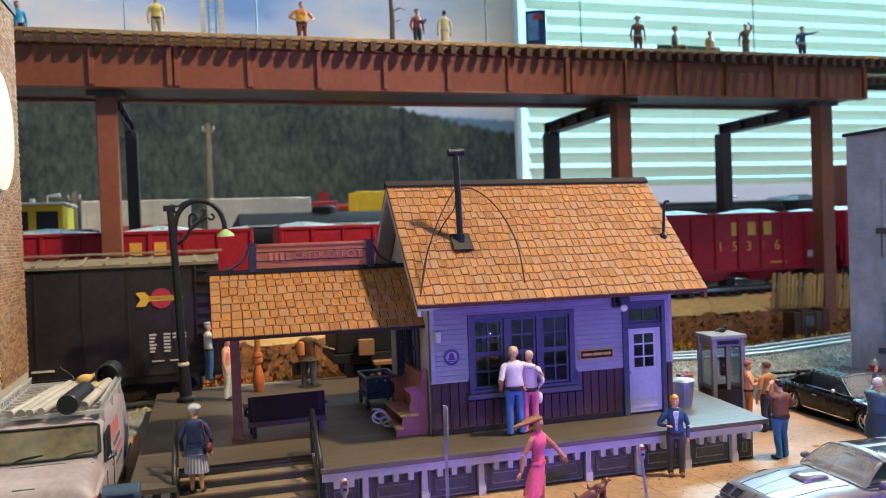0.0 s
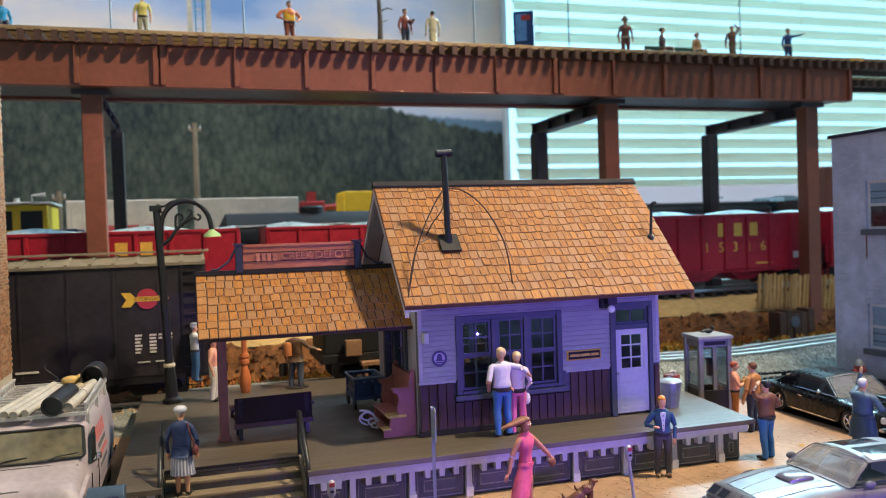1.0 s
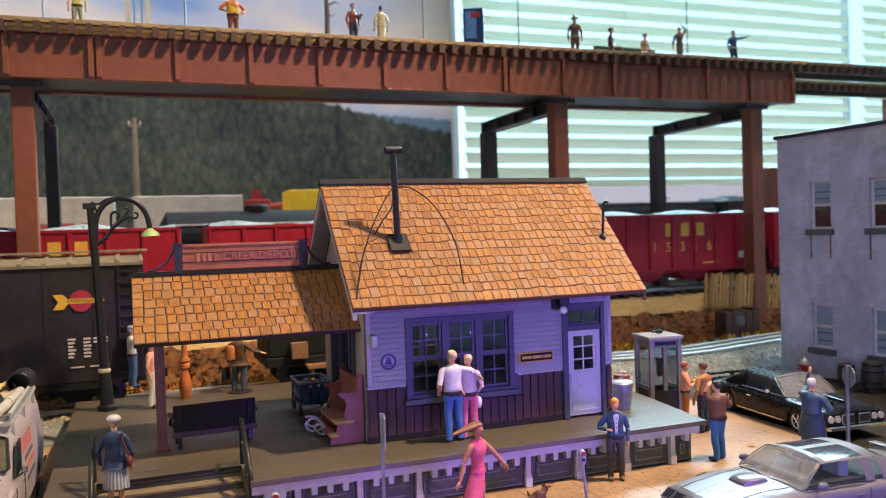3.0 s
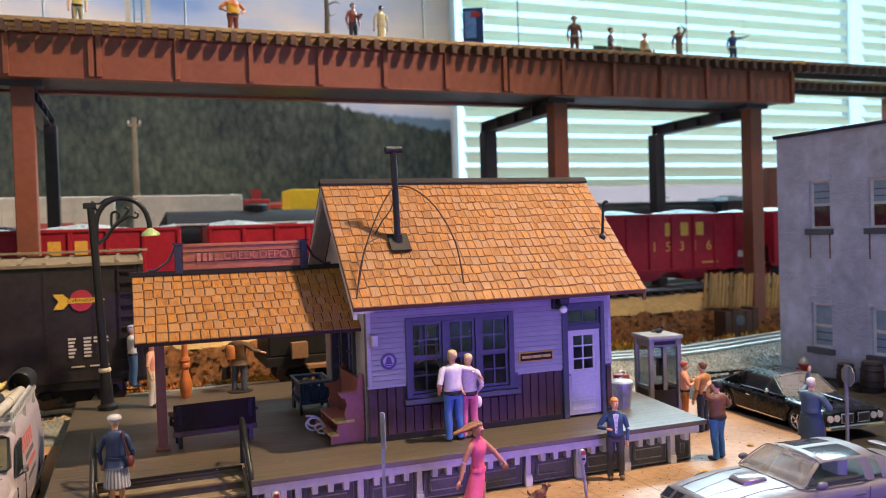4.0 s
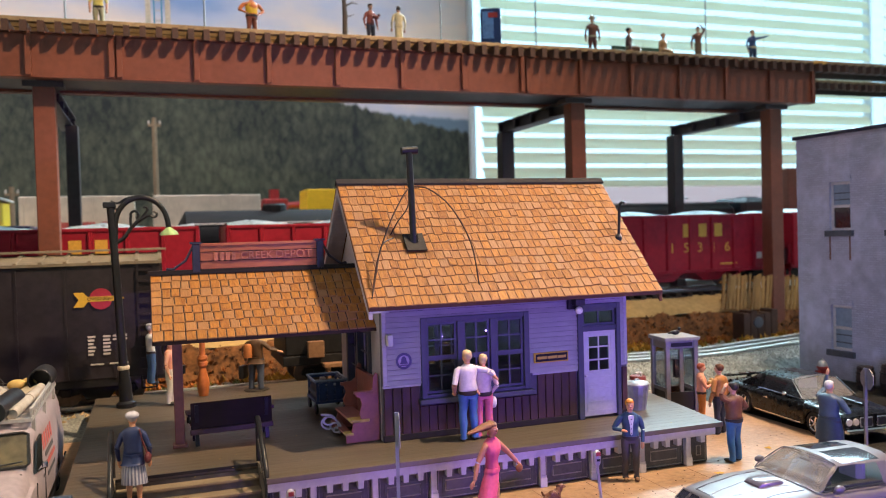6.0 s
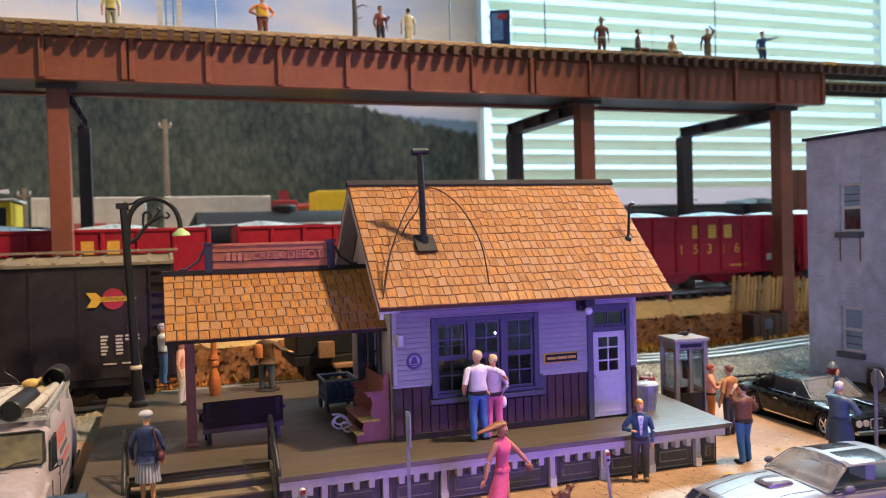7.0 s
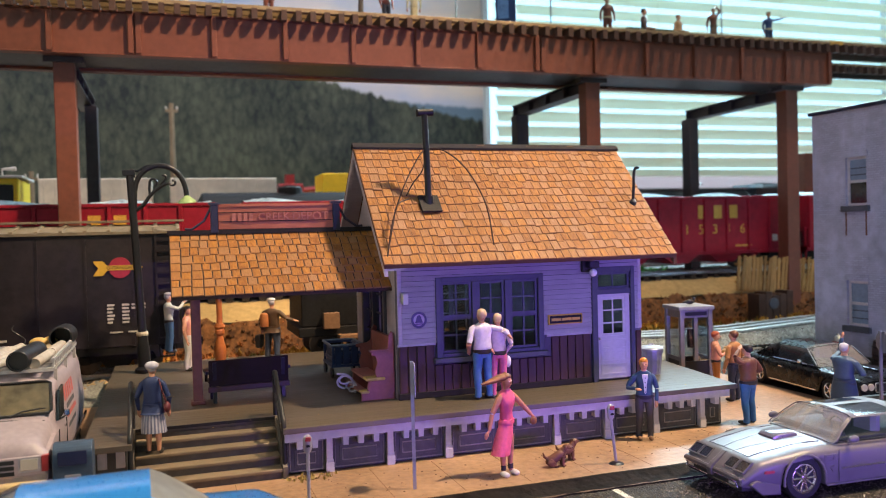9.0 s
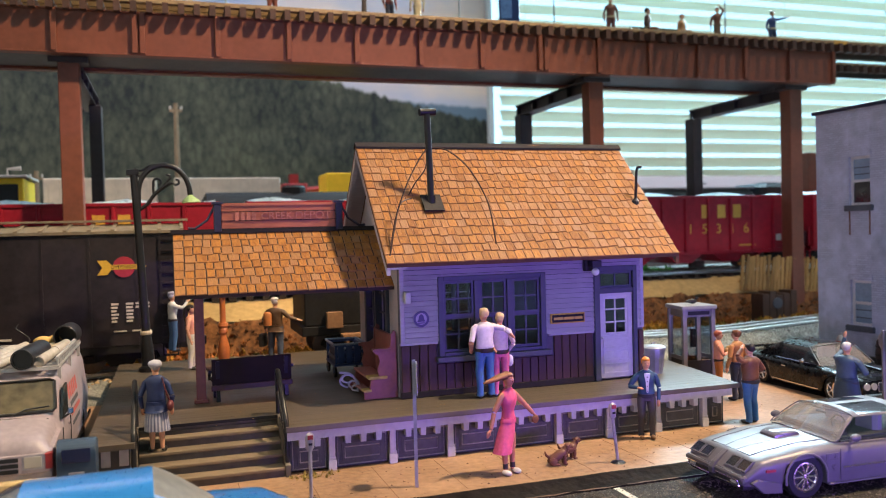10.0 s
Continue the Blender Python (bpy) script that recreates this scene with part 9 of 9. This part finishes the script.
# work van with a loaded roof rack
M_VAN = mat("dusty_white_van_paint", (0.33, 0.275, 0.31), 0.4, var=0.2, grain=8, big=0.9, bump=0.05, coat=0.05)
VX, VY = -2.9, 17.87
van = thing("work_van", (VX, VY, 0), "dusty white work van with red marks and a loaded roof rack", "van", rz=-90)
keys = [(-3.1, 0.98, 1.85, 1.15, 0.45), (-3.0, 1.08, 2.02, 1.17, 0.4), (-1.2, 1.12, 2.07, 1.17, 0.34), (1.05, 1.12, 2.07, 1.17, 0.34), (1.42, 1.11, 2.0, 1.17, 0.34), (1.86, 1.1, 1.53, 1.16, 0.34), (2.0, 1.1, 1.47, 1.15, 0.34), (2.85, 1.1, 1.35, 1.1, 0.38), (3.03, 1.095, 1.27, 1.05, 0.4), (3.1, 1.08, 1.12, 1.0, 0.42)]
part("body", car_body(keys, (-1.85, 2.2), 0.43, 0.36, van_section, 80), M_VAN, van, smooth=True)


def van_side(z):
    """Half width of the van's side at a height."""
    return 1.03 + (1.77 - z) * 0.113 if z > 1.17 else min(1.12, 1.098 + (1.17 - z) * 0.22)


g = B()
for i in range(8):
    y0, y1 = -0.99 + 0.2475 * i, -0.99 + 0.2475 * (i + 1)
    bow = [0.1 * (1 - (y / 1.0) ** 2) for y in (y0, y1)]
    quad(g, [(1.86 + bow[0], y0, 1.515), (1.86 + bow[1], y1, 1.515), (1.42 + bow[1], y1 * 0.93, 2.0), (1.42 + bow[0], y0 * 0.93, 2.0)])
bmesh.ops.remove_doubles(g, verts=g.verts, dist=1e-5)
part("windscreen", g, mat("dusty_gold_glass", (0.1, 0.08, 0.042), 0.14, var=0.5, grain=4, bump=0.05, spec=0.9), van, smooth=True)
seal = [(1.87 + 0.1 * (1 - y * y), y, 1.51) for y in (-0.95, -0.6, -0.2, 0.2, 0.6, 0.95)] + [(1.86, 1.0, 1.55), (1.45, 0.94, 1.97)]
seal += [(1.43 + 0.1 * (1 - y * y), y, 2.01) for y in (0.86, 0.5, 0.0, -0.5, -0.86)] + [(1.45, -0.94, 1.97), (1.86, -1.0, 1.55), (1.87 + 0.1 * (1 - 0.9), -0.95, 1.51)]
part("windscreen_seal", tube(B(), seal, 0.026, 6), M_BLACKTRIM, van, smooth=True)
for y in (-0.5, 0.35):
    part("wiper", tube(B(), [(2.0, y, 1.5), (1.93, y + 0.18, 1.57), (1.9, y + 0.55, 1.6)], [0.02, 0.016, 0.012], 6), M_BLACKTRIM, van)
part("bonnet_gap", tube(B(), [(2.02, -0.9, 1.4), (2.07, -0.4, 1.455), (2.09, 0.0, 1.462), (2.07, 0.4, 1.455), (2.02, 0.9, 1.4)], 0.01, 5), M_BLACKTRIM, van)
part("bonnet_mark", box(B(), 2.98, -0.25, 1.285, 2.985, 0.1, 1.31), M_SILL, van)
part("grille", box(B(), 3.06, -1.06, 0.74, 3.13, 1.06, 1.06), M_VAN, van, bevel=0.02)
for i in range(3):
    for j in range(4):
        part("grille_slot", box(B(), 3.131, -0.6 + 0.305 * j, 0.775 + 0.09 * i, 3.137, -0.33 + 0.305 * j, 0.84 + 0.09 * i), M_BLACKTRIM, van)
for s in (-1, 1):
    lamp = part("headlamp", box(B(), 3.132, s * 0.8 - 0.13, 0.84, 3.145, s * 0.8 + 0.13, 1.02), M_LAMP, van, bevel=0.01)
    part("lamp_rim", box(B(), 3.129, s * 0.8 - 0.16, 0.81, 3.1315, s * 0.8 + 0.16, 1.045), M_METER, lamp)
    part("turn_signal", box(B(), 3.0, s * 1.035 - 0.055, 0.8, 3.14, s * 1.035 + 0.055, 1.06), M_REDP, van, bevel=0.01)
    for x in (-1.85, 2.2):
        wheel(van, x, s * 1.0, 0.37, 0.18, M_CHROME)
    part("side_window", prism(B(), [(0.9, 1.3), (1.72, 1.32), (1.42, 1.82), (0.9, 1.84)], "y", s * 1.075 - 0.03, s * 1.075 + 0.012), M_DARKGL, van)
    mir = part("mirror", box(B(), 1.5, s * 1.2 - 0.05, 1.36, 1.56, s * 1.2 + 0.05, 1.48), M_CHROME, van, bevel=0.02)
    part("mirror_arm", tube(B(), [(1.53, s * 1.08, 1.3), (1.53, s * 1.2, 1.38)], 0.02, 6), M_CHROME, mir)
    part("door_handle", box(B(), 0.95, s * 1.115 - 0.02, 1.08, 1.12, s * 1.115 + 0.02, 1.12), M_CHROME, van)
    for x in (0.8, 1.9):
        part("door_seam", box(B(), x, s * 1.117 - 0.008, 0.42, x + 0.014, s * 1.117 + 0.008, 1.2), M_BLACKTRIM, van)
    part("side_moulding", box(B(), -2.9, s * 1.11 - 0.015, 0.5, 1.72, s * 1.11 + 0.02, 0.58), M_CHROME, van)
    part("sill", box(B(), -1.35, s * 1.08 - 0.02, 0.3, 1.7, s * 1.08 + 0.03, 0.42), M_BLACKTRIM, van)
    # red name and grey lines on the side panel
    for x, w, z, h, m in [(0.55 - 0.3 * i, 0.2, 1.44, 0.28, M_REDLET) for i in range(5)] + [(0.4, 1.2, 1.28, 0.09, M_SILL), (0.5, 1.4, 1.12, 0.08, M_REDLET), (0.4, 1.1, 0.92, 0.08, M_SILL)]:
        lo, hi = van_side(z), van_side(z + h)
        part("lettering", prism(B(), [(s * (lo - 0.01), z), (s * (lo + 0.004), z), (s * (hi + 0.004), z + h), (s * (hi - 0.01), z + h)], "x", x - w, x), m, van)
part("bumper", chamfer_box(B(), 3.05, -1.06, 0.42, 3.27, 1.06, 0.66, 0.03), mat("cream_bumper", (0.55, 0.42, 0.22), 0.4, var=0.15), van)
part("underbody", box(B(), -2.8, -0.9, 0.28, 2.85, 0.9, 0.6), M_BLACKTRIM, van)
RACK_Z = 2.17
M_RACK = mat("worn_pale_rack", (0.42, 0.4, 0.4), 0.45, metal=0.2, var=0.25, grain=12)
rack = part("roof_rack", box(B(), 1.16, -0.98, RACK_Z - 0.03, 1.22, 0.98, RACK_Z + 0.03), M_RACK, van)
part("cross_bar", box(B(), -2.72, -0.98, RACK_Z - 0.03, -2.66, 0.98, RACK_Z + 0.03), M_RACK, rack)
for s in (-1, 1):
    for z in (RACK_Z, RACK_Z + 0.17):
        part("rack_rail", box(B(), -2.66, s * 0.96 - 0.025, z - 0.025, 1.16, s * 0.96 + 0.025, z + 0.025), M_RACK, rack)
    for i in range(16):
        part("rack_post", box(B(), -2.6 + 0.245 * i, s * 0.96 - 0.018, RACK_Z + 0.026, -2.55 + 0.245 * i, s * 0.96 + 0.018, RACK_Z + 0.144), M_RACK, rack)
    for x in (-2.3, -0.7, 0.9):
        part("rack_foot", box(B(), x, s * 0.97 - 0.03, RACK_Z - 0.26, x + 0.08, s * 0.97 + 0.03, RACK_Z - 0.026), M_RACK, rack)
for i in range(11):
    part("rack_bar", box(B(), -2.5 + 0.35 * i, -0.93, RACK_Z - 0.03, -2.455 + 0.35 * i, 0.93, RACK_Z + 0.012), M_RACK, rack)
M_PIPE = mat("pale_plaster_pipe", (0.36, 0.31, 0.26), 0.6, var=0.2)
M_PLANK = mat("grey_tan_plank", (0.38, 0.3, 0.2), 0.7, var=0.2)
# things that lie on the rack: start, end, radius, depth of the bore
RODLABEL = "pale plaster rod lying on the van rack"
for a, b, rad, deep, m, lab in (((-2.25, 16.72), (-2.1, 19.5), 0.1, 0.02, M_PIPE, RODLABEL), ((-2.5, 16.5), (-2.38, 18.0), 0.19, 0.06, M_IRON, "fat black pipe lying on the van rack"),
                               ((-3.5, 16.62), (-3.12, 19.4), 0.075, 0.02, M_PIPE, RODLABEL), ((-3.33, 16.7), (-2.95, 19.9), 0.075, 0.02, M_PIPE, RODLABEL),
                               ((-3.16, 16.6), (-2.8, 19.5), 0.075, 0.02, M_PIPE, RODLABEL), ((-2.98, 16.66), (-2.66, 18.9), 0.075, 0.02, M_PIPE, RODLABEL),
                               ((-2.14, 19.6), (-2.1, 20.35), 0.24, 0.5, M_IRON, "short wide black pipe lying on the van rack")):
    pp = thing("pipe", (a[0], a[1], RACK_Z + 0.013 + rad), lab, "pipe", group="pipes on the van rack")
    ln = Vector((b[0] - a[0], b[1] - a[1], 0))
    d = ln.normalized()
    n = 20
    up, sd = Vector((0, 0, 1)), d.cross(Vector((0, 0, 1)))
    bm = B()
    rings = [[bm.verts.new(c + (sd * math.cos(2 * math.pi * k / n) + up * math.sin(2 * math.pi * k / n)) * q) for k in range(n)] for c, q in ((d * deep, rad * 0.86), (d * 0.004, rad * 0.86), (d * 0.004, rad * 0.95), (d * 0.015, rad), (ln, rad), (ln, rad * 0.86), (ln - d * 0.02, rad * 0.86))]
    skin(bm, rings)
    bm.faces.new(rings[0])
    bm.faces.new(rings[-1])
    part("tube", bm, m, pp, smooth=True)
    if rad == 0.1:
        part("joint_ring", tube(B(), [ln * 0.52, ln * 0.55], 0.112, 18), m, pp, smooth=True)
for x, w, la, lb, z in ((-0.005, 0.21, -0.9, 0.9, 0.0), (0.01, 0.22, -0.8, 0.85, 0.0515)):
    single("plank", chamfer_box(B(), x - w / 2, la, 0, x + w / 2, lb, 0.05, 0.006), M_PLANK, "tan plank lying on the loaded van rack", "plank", at=(-2.42, 19.05, RACK_Z + 0.013 + z), rz=-6, group="planks on the van rack")
for x, y in ((-2.62, 20.0), (-2.38, 20.2)):
    single("sack", ball(B(), (0, 0, 0.12), 0.2, 0.14, 0.12, 12, 7), M_CUSH, "small tan sack lying on the van rack", "sack", at=(x, y, RACK_Z + 0.013), smooth=True)
single("wire_scrap", tube(B(), smooth_path([(0, 0, 0.014), (0.12, 0.1, 0.18), (-0.02, 0.2, 0.3), (-0.16, 0.2, 0.42), (-0.12, 0.22, 0.52)], 4), 0.014, 5), M_BLACKTRIM, "thin bent black wire sticking up from the rack", "wire", at=(-3.0, 19.9, RACK_Z + 0.013))

# ---- scrub, pebbles, fallen leaves ----
def tufts(name, spots, m, label, size, seed):
    """Many small blades and leaf clumps at the given spots, as one sheet of growth."""
    r = random.Random(seed)
    bm = B()
    for x, y, z, s in spots:
        for k in range(9):
            a = r.uniform(0, 2 * math.pi)
            d = Vector((math.cos(a), math.sin(a), 0)) * r.uniform(0.02, 0.5) * s * size
            p = Vector((x, y, z)) + d
            t = p + Vector((r.uniform(-0.4, 0.4), r.uniform(-0.4, 0.4), r.uniform(0.35, 1.0))) * s * size
            w = Vector((-math.sin(a), math.cos(a), 0)) * 0.14 * s * size
            mid = (p + t) / 2 + d * 0.4
            bm.faces.new([bm.verts.new(q) for q in (p - w, p + w, mid + w * 1.2, mid - w * 1.2)])
            bm.faces.new([bm.verts.new(q) for q in (mid - w * 1.2, mid + w * 1.2, t)])
    return single(name, bm, m, label, "grass", kind="stuff")


rc = random.Random(11)
M_SCRUB1 = mat("ochre_scrub", (0.45, 0.24, 0.03), 0.9, var=0.5, grain=3, big=2)
M_SCRUB2 = mat("rust_scrub", (0.3, 0.1, 0.02), 0.9, var=0.5, grain=3, big=2)
M_DARKSCRUB = mat("dark_brown_scrub", (0.07, 0.03, 0.012), 0.9, var=0.5, grain=3, big=2)
M_DRYGRASS = mat("dry_yellow_grass", (0.3, 0.22, 0.06), 0.9, var=0.5, grain=3, big=2)
M_SCRUB3 = mat("olive_scrub", (0.16, 0.15, 0.03), 0.9, var=0.4, grain=3, big=2)
spots = [(rc.uniform(-14, 40), rc.gauss(29.35, 0.3), 0.26, rc.uniform(0.5, 1.2)) for _ in range(900)]
tufts("scrub", [s for s in spots if noise.noise(Vector((s[0] * 0.5, s[1], 0))) > -0.1], M_SCRUB1, "ochre ground scrub along the foot of the bank", 0.3, 1)
tufts("scrub", [(rc.uniform(-14, 40), rc.gauss(29.5, 0.3), 0.28, rc.uniform(0.5, 1.1)) for _ in range(500)], M_SCRUB2, "rust coloured scrub along the foot of the bank", 0.3, 2)
tufts("scrub", [(rc.uniform(-14, 40), rc.gauss(29.2, 0.35), 0.26, rc.uniform(0.4, 0.9)) for _ in range(300)], M_SCRUB3, "olive scrub along the foot of the bank", 0.28, 3)
for seed, m, kindname in ((6, M_SCRUB2, "rust coloured"), (7, M_DARKSCRUB, "dark brown")):
    face = [(rc.uniform(-14, 36), rc.uniform(0.0, 1.0)) for _ in range(520)]
    tufts("scrub", [(x, 29.93 + 0.4 * q, 0.25 + 1.15 * q + rough(x, 1.0, 1.4, 0.1), rc.uniform(0.35, 0.9)) for x, q in face], m, kindname + " clumps clinging to the earth bank", 0.2, seed)
tufts("grass", [(rc.gauss(2.5, 0.25), rc.gauss(15.25, 0.1), 0.0, rc.uniform(0.4, 0.8)) for _ in range(22)], M_DRYGRASS, "small dry grass tuft at the foot of the steps", 0.13, 4)
tufts("grass", [(rc.gauss(-4.6, 0.5), rc.gauss(31.6, 0.1), 2.05, rc.uniform(0.5, 1)) for _ in range(30)] + [(rc.gauss(22.6, 0.5), rc.gauss(36.4, 0.3), 2.1, rc.uniform(0.6, 1.3)) for _ in range(60)], mat("bright_green_tuft", (0.1, 0.3, 0.08), 0.8), "bright green tufts beside the raised track", 0.4, 5)


def pebbles(name, spots, m, label, lo, hi, seed, flat=0.6):
    r = random.Random(seed)
    bm = B()
    for x, y, z in spots:
        s = r.uniform(lo, hi)
        a = r.uniform(0, 6.28)
        ring = [bm.verts.new((x + s * (0.8 + 0.4 * r.random()) * math.cos(a + k * 1.256), y + s * (0.8 + 0.4 * r.random()) * math.sin(a + k * 1.256), z - s * 0.15)) for k in range(5)]
        topv = bm.verts.new((x + r.uniform(-0.3, 0.3) * s, y + r.uniform(-0.3, 0.3) * s, z + s * flat))
        for k in range(5):
            bm.faces.new((ring[k], ring[(k + 1) % 5], topv))
    return single(name, bm, m, label, "stones", kind="stuff")


M_STONE = mat("grey_stones", (0.2, 0.21, 0.19), 0.85, var=0.4, grain=5, big=2)
M_DRYGRIT = mat("tan_grit", (0.34, 0.24, 0.13), 0.9, var=0.4, grain=5, big=2)
M_GRIT = mat("dark_grit", (0.075, 0.07, 0.065), 0.9, var=0.5, grain=5, big=2)
M_DARKBIT = mat("dark_crumbs", (0.09, 0.05, 0.03), 0.9, var=0.4)
pebbles("gravel", [(x, y, max(0.0, bed_level(x, y))) for x, y in [(rc.uniform(12.0, 34), rc.uniform(22.8, 26.2)) for _ in range(6000)]], M_STONE, "grey gravel beside the near track", 0.06, 0.16, 1)
pebbles("gravel", [(x, y, bed_level(x, y)) for x, y in [(rc.uniform(-14, 3), rc.uniform(25.2, 29.2)) for _ in range(1500)]], M_DRYGRIT, "grey gravel under the near track", 0.05, 0.12, 2)
pebbles("crumbs", [(rc.uniform(2, 15.8), rc.uniform(13.5, 17.5) if rc.random() < 0.6 else rc.uniform(13.5, 15.3), 0.0) for _ in range(260)], M_DARKBIT, "dark crumbs scattered on the pavement", 0.012, 0.035, 3, 0.4)
pebbles("crumbs", [(rc.uniform(-1.2, 11.9), rc.uniform(15.5, 24), DZ) for _ in range(140)], M_CUSH, "pale crumbs scattered on the platform", 0.008, 0.022, 5, 0.4)
M_CHIP = mat("road_chippings", (0.075, 0.06, 0.046), 0.4, var=0.8, grain=3, big=2)
pebbles("road_chippings", [(rc.uniform(2.0, 15.0), rc.uniform(10.2, 12.88), -0.15) for _ in range(9000)], M_CHIP, "fine dark stone chippings in the asphalt of the street", 0.008, 0.03, 6, 0.7)
pebbles("road_grit", [(rc.uniform(1.5, 15.5), rc.gauss(12.86, 0.05), -0.15) for _ in range(500)], M_GRIT, "dark grit in the gutter along the kerb", 0.01, 0.035, 4, 0.5)
bm = B()
for x, y, s, a in ((12.9, 15.9, 0.14, 0.4), (11.5, 14.75, 0.12, 1.2), (13.8, 15.9, 0.1, 2.0), (12.2, 16.3, 0.09, 0.9)):
    quad(bm, [(x + s * math.cos(a + k * 1.57), y + s * math.sin(a + k * 1.57), 0.012 + 0.03 * (k % 2)) for k in range(4)])
single("leaf_scraps", bm, M_SCRUB1, "small dry leaf scraps on the pavement", "leaves", kind="stuff")
